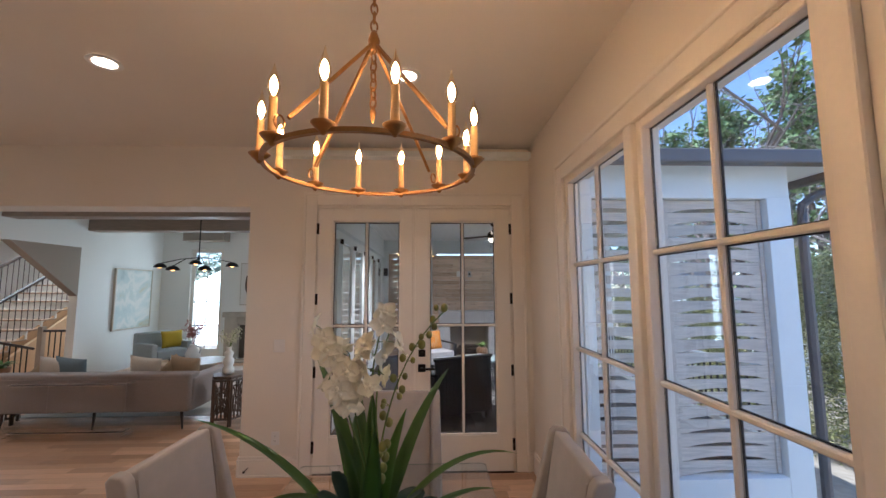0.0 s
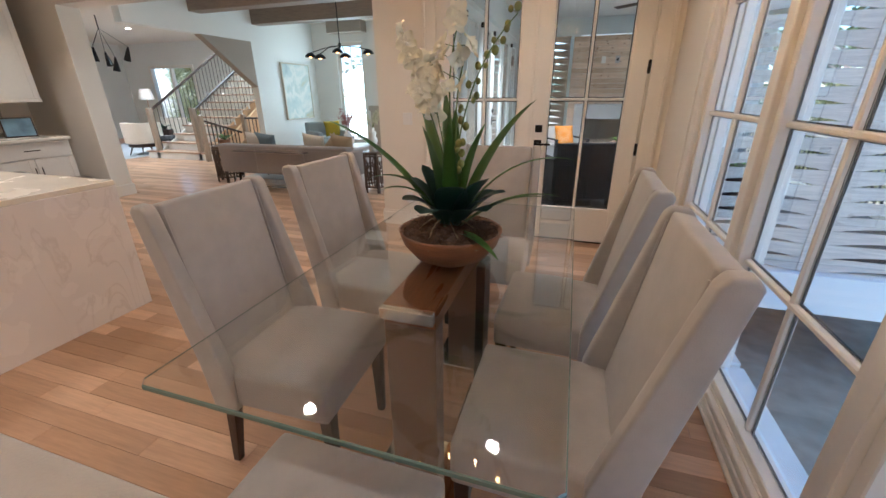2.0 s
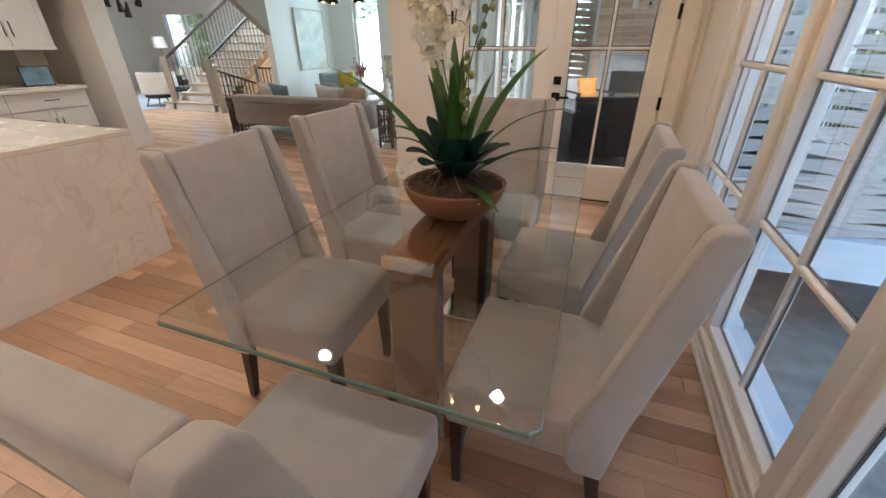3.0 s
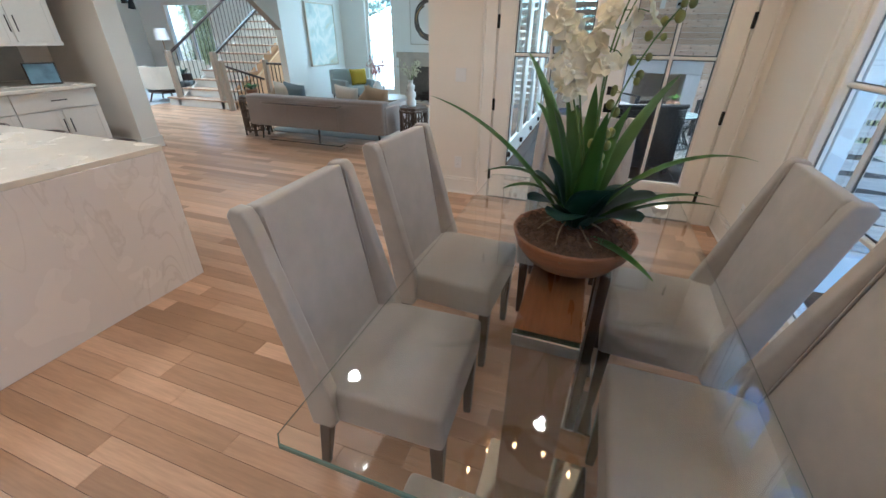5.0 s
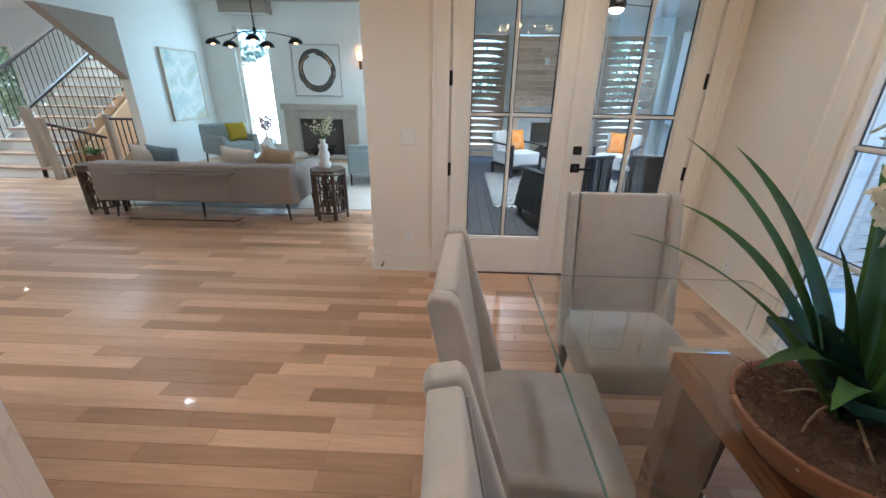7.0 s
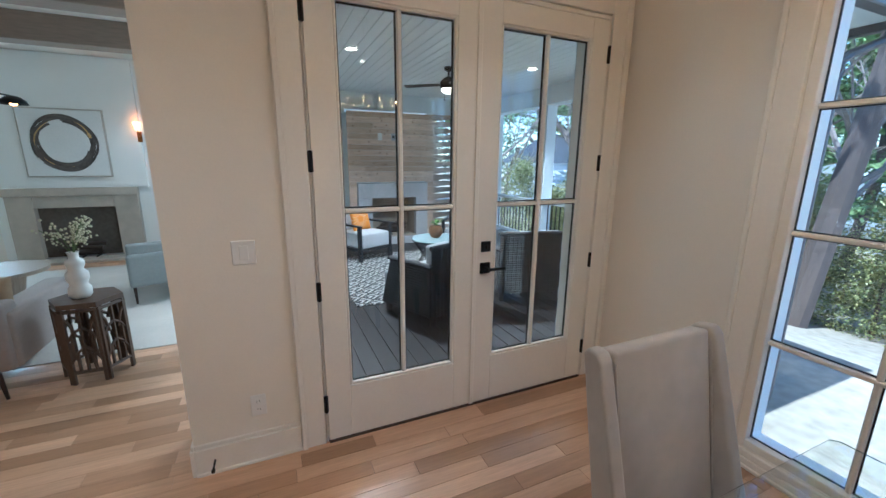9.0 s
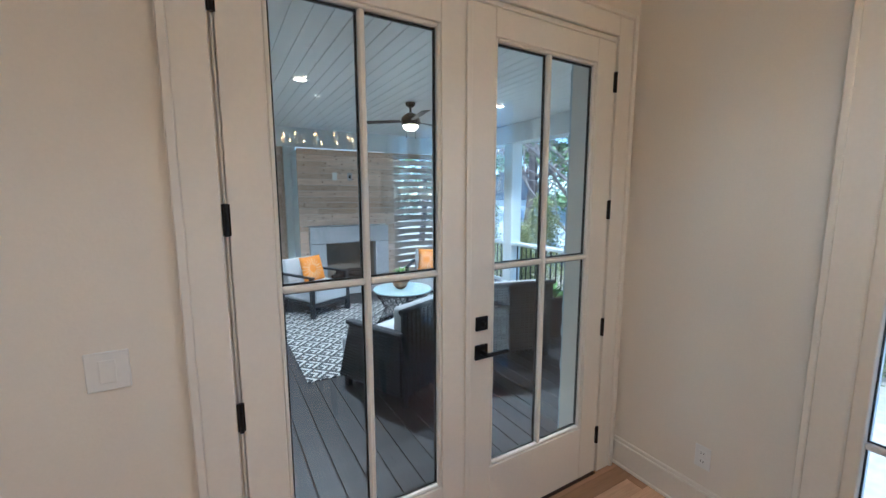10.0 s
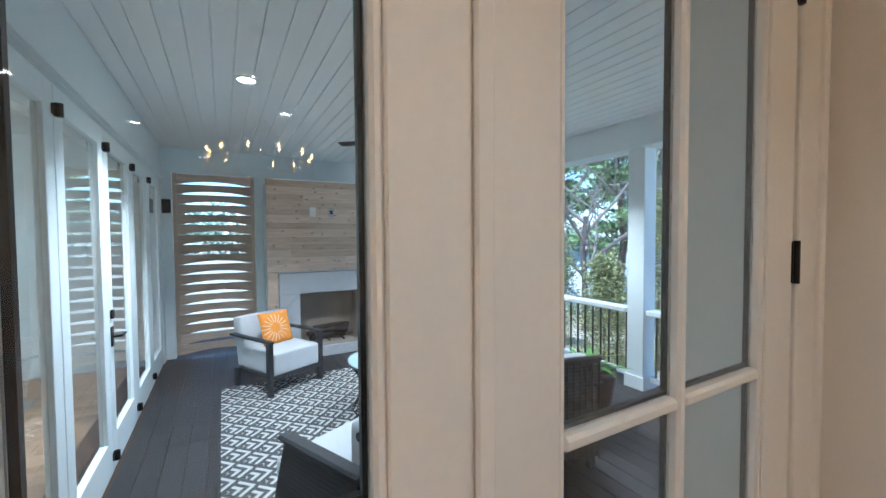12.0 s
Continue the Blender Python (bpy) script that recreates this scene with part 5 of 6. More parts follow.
# ring painting above the mantel
rpic = thing("ring_painting", "white canvas with a painted dark grey and gold ring", "painting")
part("canvas", box(-4.37, LY - 0.095, 1.30, -3.40, LY - 0.052, 2.26, 0.004), mat("white_canvas", (0.74, 0.74, 0.72), 0.8, vary=0.05), rpic)
part("frame", prism([(-4.39, 1.28), (-3.38, 1.28), (-3.38, 2.28), (-4.39, 2.28)], (LY - 0.08, LY - 0.0515), "y"), mat("thin_silver_frame", (0.5, 0.47, 0.42), 0.4, 0.5), rpic)
M_RING1, M_RING2 = mat("grey_brushwork", (0.10, 0.085, 0.075), 0.7, vary=0.5, grain=12), mat("gold_brushwork", (0.55, 0.36, 0.14), 0.6, vary=0.4)
rr_ = random.Random(7)
for k in range(9):
    bm = bmesh.new()
    r0 = 0.30 + 0.010 * k
    a0, span = rr_.random() * 6.28, rr_.uniform(3.5, 6.2)
    pts = [(-3.885 + (r0 + 0.012 * math.sin(3 * t + k)) * math.cos(t), LY - 0.0965 - 0.0006 * k, 1.78 + (r0 * 1.05 + 0.012 * math.cos(2 * t + k)) * math.sin(t)) for t in [a0 + span * i / 40 for i in range(41)]]
    tube(pts, 0.019, 4, bm)
    for v in bm.verts:
        v.co.y = LY - 0.0965 - 0.0006 * k + (v.co.y - (LY - 0.0965 - 0.0006 * k)) * 0.08
    part("brushstroke", bm, M_RING2 if k == 4 else M_RING1, rpic)
# abstract painting on the west wall
ap = thing("abstract_painting", "large pale blue, white and gold abstract painting in a thin frame", "painting")
M_ABS = mat("abstract_paint", (0.50, 0.62, 0.62), 0.7, vary=0.1, grain=3, stain=1.6, bump=0.1)
nt = M_ABS.node_tree
vz = nt.nodes.new("ShaderNodeTexNoise")
vz.inputs["Scale"].default_value, vz.inputs["Detail"].default_value, vz.inputs["Distortion"].default_value = 1.7, 7, 0.4
cr = nt.nodes.new("ShaderNodeValToRGB")
cr.color_ramp.interpolation = "EASE"
els = cr.color_ramp.elements
els[0].position, els[0].color = 0.32, (0.36, 0.43, 0.43, 1)
els[1].position, els[1].color = 0.70, (0.50, 0.44, 0.27, 1)
for ps, cl in ((0.43, (0.51, 0.57, 0.55, 1)), (0.52, (0.68, 0.67, 0.62, 1)), (0.60, (0.50, 0.55, 0.52, 1))):
    e = els.new(ps)
    e.color = cl
tcn = nt.nodes.new("ShaderNodeTexCoord")
nt.links.new(tcn.outputs["Object"], vz.inputs[0]), nt.links.new(vz.outputs[0], cr.inputs[0])
nt.links.new(cr.outputs[0], nt.nodes["Principled BSDF"].inputs["Base Color"])
part("canvas", box(-6.298, 8.335, 0.85, -6.26, 9.345, 2.075, 0.003), M_ABS, ap)
bm = bmesh.new()
for b in ((8.31, 0.825, 8.334, 2.10), (9.346, 0.825, 9.37, 2.10), (8.334, 0.825, 9.346, 0.849), (8.334, 2.076, 9.346, 2.10)):
    box(-6.299, b[0], b[1], -6.25, b[2], b[3], 0.002, bm)
part("frame", bm, mat("thin_oak_frame", (0.55, 0.48, 0.38), 0.5), ap)

slab("wall_bulkhead", (-5.66, 9.42, 2.80), (-4.72, LY - 0.001, CEIL - 0.001), M_SOFFIT, "taupe bulkhead above the glazed door", "wall")

# ---- staircase ----
M_TREAD = mat("oak_tread", (0.40, 0.27, 0.18), 0.4, vary=0.15, grain=8, stretch=(1, 10, 10))
M_RISER = mat("white_riser", (0.78, 0.76, 0.72), 0.5, vary=0.02)
st = thing("staircase", "oak and white staircase with black iron balusters", "stairs", kind="structure")
RISE, RUN, SX0, SX1, SY = 0.178, 0.285, -9.10, -7.72, 6.95
for k in range(14):
    flare = 0.28 if k == 0 else 0.12 if k == 1 else 0.0
    y0 = SY + RUN * k
    part("riser", box(SX0 - flare, y0 + 0.02, 0 if k == 0 else RISE * k - 0.02, SX1 + flare, y0 + 0.05, RISE * (k + 1) - 0.03), M_RISER, st)
    part("tread", box(SX0 - flare - 0.02, y0 - 0.01, RISE * (k + 1) - 0.03, SX1 + flare + 0.02, y0 + RUN + 0.03, RISE * (k + 1), 0.006), M_TREAD, st)
# warm light from the lower stairway is put into this stringer's colour
part("stringer", prism([(SY + 0.06, 0.0), (SY + RUN * 14, 0.0), (SY + RUN * 14, RISE * 14 - 0.04), (SY + 0.06, 0.14)], (SX1 - 0.06, SX1 - 0.02), "x"), mat("warm_lit_stringer", (0.55, 0.33, 0.17), 0.6, vary=0.08), st, "stair side panel with warm light in its colour")
part("stringer", prism([(SY + 0.06, 0.0), (SY + RUN * 14, 0.0), (SY + RUN * 14, RISE * 14 - 0.04), (SY + 0.06, 0.14)], (SX0 + 0.02, SX0 + 0.06), "x"), M_RISER, st)
rl = thing("stair_railing", "oak newels and dark handrails with thin black balusters", "railing")
M_NEWEL = mat("greyed_oak", (0.36, 0.28, 0.21), 0.5, vary=0.15, grain=8, stretch=(10, 10, 1))
for x in (SX0 + 0.04, SX1 - 0.04):
    part("newel", box(x - 0.05, SY + 0.02, 0, x + 0.05, SY + 0.12, 1.14, 0.006), M_NEWEL, rl)
    z_of = lambda y: (y - SY) / RUN * RISE
    bm = tube([(x, SY + 0.10, 1.08), (x, SY + RUN * 12, 0.98 + RISE * 12)], 0.032, 6)
    part("handrail", bm, M_DARKWOOD, rl)
    for k in range(29):
        y = SY + 0.16 + 0.115 * k
        zb = RISE * (int((y - SY + 0.01) / RUN) + 1)
        part("baluster", box(x - 0.005, y - 0.005, zb, x + 0.005, y + 0.005, 0.94 + 0.178 + (y - SY - 0.10) / RUN * RISE * 0.985 - 0.06), M_BLACK, rl)
# rail round the lower stairs
br = thing("landing_railing", "short oak and black iron rail at the lower stairs", "railing")
part("newel", box(-7.36, 7.95, 0, -7.27, 8.04, 0.96, 0.005), M_NEWEL, br)
part("handrail", box(-7.27, 7.965, 0.86, -6.46, 8.025, 0.90, 0.006), M_DARKWOOD, br)
for k in range(7):
    part("baluster", box(-7.17 + 0.105 * k, 7.988, 0, -7.156 + 0.105 * k, 8.002, 0.86), M_BLACK, br)
part("newel", box(-7.50, 6.86, 0, -7.41, 6.95, 0.98, 0.005), M_NEWEL, br)
part("handrail", tube([(-7.45, 6.95, 0.88), (-7.40, 7.95, 0.55)], 0.026, 6), M_DARKWOOD, br)
for k in range(9):
    part("baluster", box(-7.455 + 0.005 * k, 7.04 + 0.1 * k, 0, -7.441 + 0.005 * k, 7.054 + 0.1 * k, 0.85 - 0.033 * k), M_BLACK, br)
# the orange is warm light on the stair wall, put into the colour
M_WARMLIT = mat("warm_lit_panel", (0.62, 0.40, 0.23), 0.7, vary=0.05)
tagged(mesh_ob("wall_stair_side", prism([(7.75, 0.0), (10.9, 0.0), (10.9, 2.3), (9.6, 1.55), (8.6, 0.92), (7.75, 0.40)], (-7.70, -7.64), "x"), M_WARMLIT), "sloping side wall below the stairs with warm light in its colour", "wall", kind="structure")

# ---- living room furniture ----
M_SOFA = mat("taupe_sofa_fabric", (0.30, 0.255, 0.235), 0.9, vary=0.08, grain=40, bump=0.1, bump_scale=250, sheen=0.2)
so = thing("sofa", "long taupe grey sofa with slim dark legs seen from behind", "sofa")
part("base", pillow_box(-5.14, 5.16, 0.20, -2.76, 6.02, 0.32, 0.03), M_SOFA, so, smooth=True)
part("backrest", pillow_box(-5.14, 5.05, 0.21, -2.76, 5.25, 0.66, 0.035), M_SOFA, so, smooth=True)
for a, b in ((-5.16, -4.98), (-2.92, -2.74)):
    part("arm", pillow_box(a, 5.10, 0.21, b, 6.02, 0.60, 0.035), M_SOFA, so, smooth=True)
part("back_seam", tube([(-5.05, 5.046, 0.60), (-3.0, 5.046, 0.60)], 0.004, 5), M_SOFA, so)
for x in (-4.40, -3.50):
    part("back_seam", tube([(x, 5.046, 0.22), (x, 5.046, 0.64)], 0.003, 5), M_SOFA, so)
for x in (-4.95, -3.9, -2.88):
    for y in (5.12, 5.92):
        part("leg", tube([(x, y, 0.21), (x + (0.03 if x > -3 else -0.03 if x < -4.5 else 0), y - 0.02, 0.0)], 0.018, 8, None, 0.01), M_DARKWOOD, so)
for x in (-4.7, -3.95, -3.2):
    part("seat_cushion", pillow_box(x - 0.36, 5.28, 0.32, x + 0.36, 6.03, 0.43, 0.04, 0.01), M_SOFA, so, smooth=True)
M_TAN, M_SLATE, M_IVORY, M_MUST = (mat(n_, c_, 0.9, vary=0.08, bump=0.1, bump_scale=200) for n_, c_ in (("tan_linen", (0.42, 0.31, 0.20)), ("slate_blue_linen", (0.16, 0.21, 0.24)), ("ivory_linen", (0.62, 0.56, 0.48)), ("mustard_velvet", (0.42, 0.30, 0.02))))
for x, m_, yaw, lab in ((-4.86, M_TAN, 40, "tan linen throw pillow on the sofa"), (-4.62, M_IVORY, 8, "ivory linen throw pillow on the sofa"), (-4.44, M_SLATE, -12, "slate blue throw pillow on the sofa"), (-3.52, M_IVORY, -10, "ivory linen throw pillow on the sofa"), (-3.27, M_TAN, 30, "tan linen throw pillow on the sofa"), (-3.02, M_TAN, -20, "tan linen throw pillow on the sofa")):
    cushion("throw_pillow", 0.42, 0.40, 0.13, m_, pose(x, 5.38, 0.425, 8, 45 if abs(yaw) > 25 else 6, yaw * 0.4), lab)
# clear acrylic console behind the sofa
M_ACRYL = glass_mat("clear_acrylic", (0.98, 0.99, 0.99), 1.1)
ac = thing("acrylic_console", "clear acrylic console table behind the sofa", "table")
part("top", box(-4.65, 4.82, 0.585, -3.35, 5.0, 0.60, 0.002), M_ACRYL, ac)
for x in (-4.65, -3.363):
    part("side", box(x, 4.82, 0.02, x + 0.013, 5.0, 0.584, 0.001), M_ACRYL, ac)
part("shelf", box(-4.636, 4.84, 0.06, -3.365, 4.98, 0.072, 0.001), M_ACRYL, ac)

M_CARVED = mat("carved_dark_wood", (0.10, 0.062, 0.042), 0.5, vary=0.3, grain=10, stretch=(8, 8, 1), bump=0.1)


def side_table(x, y):
    """A six-sided table whose walls are carved through with a branching pattern."""
    t = thing("side_table", "six-sided dark carved wooden side table with cut-out walls", "table", "side tables", pose(x, y, 0))
    R = 0.215
    hexa = [(R * math.cos(radians(60 * k)), R * math.sin(radians(60 * k))) for k in range(6)]
    bm = prism(hexa, (0.565, 0.60), "z")
    part("tabletop", bm, M_CARVED, t)
    rand = random.Random(17)
    for k in range(6):
        (ax, ay), (bx, by) = hexa[k], hexa[(k + 1) % 6]
        a, b = Vector((ax, ay, 0)) * 0.96, Vector((bx, by, 0)) * 0.96
        bm = bmesh.new()

        def at(u, z):
            p = a.lerp(b, u)
            return (p.x, p.y, z)
        for seg in (((0.06, 0.0), (0.06, 0.56)), ((0.94, 0.0), (0.94, 0.56)), ((0.0, 0.545), (1.0, 0.545)), ((0.06, 0.09), (0.94, 0.09))):
            tube([at(*seg[0]), at(*seg[1])], 0.014, 4, bm)
        for u0, z0, u1, z1 in ((0.5, 0.08, 0.5, 0.54), (0.06, 0.16, 0.5, 0.28), (0.94, 0.16, 0.5, 0.28), (0.06, 0.32, 0.5, 0.42), (0.94, 0.32, 0.5, 0.42), (0.06, 0.50, 0.32, 0.36), (0.94, 0.50, 0.68, 0.36), (0.28, 0.10, 0.3, 0.23), (0.72, 0.10, 0.7, 0.23), (0.2, 0.36, 0.2, 0.2), (0.8, 0.36, 0.8, 0.2)):
            tube([at(u0, z0), at((u0 + u1) / 2 + rand.uniform(-0.04, 0.04), (z0 + z1) / 2 + 0.02), at(u1, z1)], 0.0105, 4, bm)
        part("carved_side", bm, M_CARVED, t)
    return t


side_table(-2.42, 5.32)
side_table(-5.26, 5.32)
M_CERAM = mat("matte_white_ceramic", (0.74, 0.72, 0.69), 0.5, vary=0.04, bump=0.05)
vs_ = thing("white_vase", "white ribbed vase with sprigs of cream blossom", "vase", m=pose(-2.44, 5.30, 0.6002))
part("body", lathe([(0.05, 0), (0.066, 0.02), (0.068, 0.07), (0.05, 0.10), (0.066, 0.14), (0.066, 0.18), (0.042, 0.21), (0.055, 0.25), (0.052, 0.275), (0.03, 0.29), (0.03, 0.32), (0.036, 0.335), (0.028, 0.335), (0.02, 0.30)], 28), M_CERAM, vs_, smooth=True)
rs = random.Random(33)
M_BLOSSOM = mat("cream_blossom", (0.62, 0.60, 0.42), 0.8, vary=0.15)
M_REDTWIG = mat("dried_red_twigs", (0.34, 0.12, 0.10), 0.8, vary=0.3)


def sprigs(parent, base, n, h, spread, blossom, size):
    for k in range(n):
        a = rs.random() * 6.28
        e = Vector((math.cos(a) * spread * rs.uniform(0.4, 1), math.sin(a) * spread * rs.uniform(0.4, 1), h * rs.uniform(0.6, 1)))
        p0 = Vector(base)
        pts = [p0, p0 + e * 0.5 + Vector((0, 0, h * 0.12)), p0 + e]
        part("sprig", tube(pts, 0.0022, 4), M_STEM if blossom is M_BLOSSOM else M_REDTWIG, parent)
        bm = bmesh.new()
        for i in range(22):
            t = rs.uniform(0.35, 1.0)
            q = p0 + e * t + Vector((rs.gauss(0, 0.022), rs.gauss(0, 0.022), h * 0.1 * (1 - t) + rs.gauss(0, 0.022)))
            bmesh.ops.create_icosphere(bm, subdivisions=1, radius=size * rs.uniform(0.6, 1.2), matrix=Matrix.Translation(q))
        part("blossom", bm, blossom, parent)


sprigs(vs_, (0, 0, 0.31), 9, 0.28, 0.18, M_BLOSSOM, 0.009)
# fern on the other side table
fe = thing("potted_fern", "small green fern in a dark pot on the side table", "plant", m=pose(-5.24, 5.32, 0.6002))
part("pot", lathe([(0.06, 0), (0.085, 0.06), (0.09, 0.10), (0.075, 0.10), (0.001, 0.085)], 20), M_BOWL, fe, smooth=True)
for k in range(26):
    part("frond", leaf_strip(bmesh.new(), (0, 0, 0.09), k * 2.4, rs.uniform(0.14, 0.24), rs.uniform(40, 85), rs.uniform(0, 40), 0.018), M_LEAF, fe)
# accent armchair by the wall, with a mustard pillow
M_GREYFAB = mat("blue_grey_fabric", (0.33, 0.36, 0.36), 0.9, vary=0.08, bump=0.1, bump_scale=200)


def arm_chair(m, label, fabric):
    c = thing("accent_armchair", label, "armchair", m=m)
    part("seat", pillow_box(-0.30, -0.36, 0.24, 0.30, 0.28, 0.42, 0.04, 0.015), fabric, c, smooth=True)
    part("backrest", pillow_box(-0.38, 0.24, 0.20, 0.38, 0.40, 0.76, 0.05), fabric, c, smooth=True)
    for s in (-1, 1):
        part("arm", pillow_box(s * 0.345 - 0.055, -0.36, 0.20, s * 0.345 + 0.055, 0.30, 0.56, 0.035), fabric, c, smooth=True)
        for y in (-0.32, 0.34):
            part("leg", tube([(s * 0.33, y, 0.22), (s * 0.35, y, 0)], 0.018, 8, None, 0.011), M_DARKWOOD, c)
    return c


arm_chair(pose(-5.52, 8.75, 0, 0, 0, 62), "blue-grey upholstered armchair with mustard pillow by the wall", M_GREYFAB)
cushion("mustard_pillow", 0.44, 0.36, 0.14, M_MUST, pose(-5.36, 8.82, 0.43, -12, 0, 62), "mustard yellow velvet pillow on the armchair")
arm_chair(pose(-2.35, 7.3, 0, 0, 0, -75), "light grey upholstered armchair on the living room rug", M_GREYFAB)
ct = thing("coffee_table", "low pale coffee table on the living room rug", "table", m=pose(-3.9, 7.35, 0.008))
part("top", cyl(0.45, 0.45, 0.36, 0.40, 36), M_NEWEL, ct)
part("base", cyl(0.2, 0.26, 0.0, 0.36, 24), M_NEWEL, ct)
v2 = thing("red_sprig_vase", "grey jug with dried red branches on the coffee table", "vase", m=pose(-4.05, 7.3, 0.4082))
part("body", lathe([(0.07, 0), (0.11, 0.05), (0.12, 0.13), (0.08, 0.22), (0.05, 0.26), (0.06, 0.29), (0.045, 0.29), (0.03, 0.25)], 24), M_CERAM, v2, smooth=True)
part("handle", tube([(0.06, 0, 0.27), (0.14, 0, 0.23), (0.11, 0, 0.13)], 0.012, 8), M_STONE, v2)
sprigs(v2, (0, 0, 0.27), 14, 0.46, 0.2, M_REDTWIG, 0.012)
M_LRUG = mat("pale_area_rug", (0.50, 0.47, 0.43), 0.95, vary=0.15, grain=90, bump=0.2, stain=2.5)
tagged(mesh_ob("living_rug", box(-5.3, 5.6, 0.0005, -1.98, 8.9, 0.008, 0.002), M_LRUG), "pale grey distressed area rug under the seating", "rug")
# spider ceiling lamp
M_SHADEIN = glow("warm_shade_glow", (1.0, 0.46, 0.13), 3.0)
sl = thing("spider_chandelier", "black mid-century chandelier with five dome shades", "chandelier", m=pose(-3.78, 6.85, 0))
part("rod", tube([(0, 0, CEIL - 0.001), (0, 0, 2.10)], 0.009, 8), M_BLACK, sl)
part("ceiling_cup", lathe([(0.06, CEIL - 0.002), (0.05, CEIL - 0.04), (0.01, CEIL - 0.05)], 20), M_BLACK, sl)
part("hub", lathe([(0.01, 2.25), (0.022, 2.24), (0.022, 2.17), (0.01, 2.16)], 16), M_BLACK, sl)
for k, (a, ln_, z) in enumerate(((185, 0.60, 2.05), (245, 0.42, 1.99), (275, 0.1, 2.10), (310, 0.50, 1.99), (350, 0.62, 2.06))):
    c, s = math.cos(radians(a)) * ln_, math.sin(radians(a)) * ln_
    part("arm", tube([(0, 0, 2.20), (c * 0.5, s * 0.5, 2.17), (c, s, z + 0.05)], 0.007, 6), M_BLACK, sl)
    sh = part("shade", lathe([(0.012, 0.055), (0.05, 0.045), (0.085, 0.015), (0.10, -0.02), (0.097, -0.02), (0.08, 0.012), (0.012, 0.05)], 24, None, Matrix.Translation((c, s, z))), M_BLACK, sl, "black dome shade", True)
    part("bulb", lathe([(0.001, -0.035), (0.025, -0.025), (0.03, -0.005), (0.015, 0.02)], 14, None, Matrix.Translation((c, s, z))), M_SHADEIN, sh, "lit warm bulb", True)
sn = thing("wall_sconce", "small brass wall sconce, lit, beside the fireplace", "sconce")
part("backplate", box(-2.99, LY - 0.03, 1.82, -2.93, LY - 0.0515, 1.98), M_GOLD, sn)
part("shade", lathe([(0.03, 2.0), (0.05, 2.12), (0.048, 2.12), (0.028, 2.0)], 18, None, Matrix.Translation((-2.96, LY - 0.11, 0))), M_SHADEIN, sn)
part("arm", tube([(-2.96, LY - 0.03, 1.9), (-2.96, LY - 0.11, 1.92), (-2.96, LY - 0.11, 2.01)], 0.008, 6), M_GOLD, sn)

# ---- foyer sitting corner ----
M_BOUCLE = mat("cream_boucle", (0.66, 0.60, 0.51), 0.95, vary=0.1, grain=60, bump=0.5, bump_scale=120)
wc = thing("boucle_chair", "cream boucle lounge chair with dark wooden frame", "armchair", m=pose(-10.05, 7.45, 0, 0, 0, 25))
bm = bmesh.new()
pts = [(0.42 * math.cos(t), 0.42 * math.sin(t)) for t in [math.pi * (0.9 + 1.2 * i / 16) for i in range(17)]]
ring = [(x * 1.0, y * 1.0) for x, y in pts] + [(x * 0.74, y * 0.74) for x, y in reversed(pts)]
part("backrest", prism(ring, (0.30, 0.78), "z"), M_BOUCLE, wc)
part("seat", lathe([(0.32, 0.28), (0.36, 0.32), (0.36, 0.42), (0.33, 0.45), (0.001, 0.46)], 28), M_BOUCLE, wc, smooth=True)
part("base_band", lathe([(0.34, 0.20), (0.37, 0.22), (0.37, 0.275), (0.001, 0.279)], 28), M_DARKWOOD, wc)
for a in (45, 135, 225, 315):
    part("leg", tube([(0.3 * math.cos(radians(a)), 0.3 * math.sin(radians(a)), 0.22), (0.4 * math.cos(radians(a)), 0.4 * math.sin(radians(a)), 0)], 0.02, 8, None, 0.013), M_DARKWOOD, wc)
wc2 = copy_thing(wc, pose(-11.3, 9.3, 0, 0, 0, 160))
bt2 = thing("drum_table", "dark round drum side table", "table", m=pose(-9.62, 7.75, 0))
part("drum", lathe([(0.17, 0), (0.22, 0.12), (0.22, 0.34), (0.20, 0.44), (0.001, 0.445)], 24), M_FRAME, bt2, smooth=True)
fp2 = thing("foyer_plant", "small leafy plant in a pot in the foyer", "plant", m=pose(-10.9, 8.7, 0))
part("stand", cyl(0.22, 0.22, 0.0, 0.5, 20), M_DARKWOOD, fp2)
for k in range(24):
    part("leaf", leaf_strip(bmesh.new(), (0, 0, 0.5), k * 2.4, rs.uniform(0.2, 0.38), rs.uniform(45, 85), rs.uniform(-10, 40), 0.04), M_DLEAF, fp2)
fl_ = thing("floor_lamp", "slim white-shaded floor lamp in the foyer", "lamp", m=pose(-12.2, 9.4, 0))
part("base", cyl(0.14, 0.14, 0, 0.02, 24), M_GOLD, fl_)
part("pole", tube([(0, 0, 0.02), (0, 0, 1.35)], 0.01, 8), M_GOLD, fl_)
part("shade", lathe([(0.20, 1.30), (0.15, 1.60), (0.147, 1.60), (0.197, 1.30), (0.20, 1.30)], 28), M_CERAM, fl_)
tagged(mesh_ob("foyer_rug", box(-13.2, 6.5, 0.0005, -9.7, 9.9, 0.008, 0.002), mat("pale_blue_rug", (0.42, 0.46, 0.50), 0.95, vary=0.12, grain=60)), "pale blue-grey foyer rug under the chairs", "rug")
cp = thing("cone_pendant", "cluster pendant of black cone shades on thin cords", "pendant lamp", m=pose(-9.9, 7.0, 0))
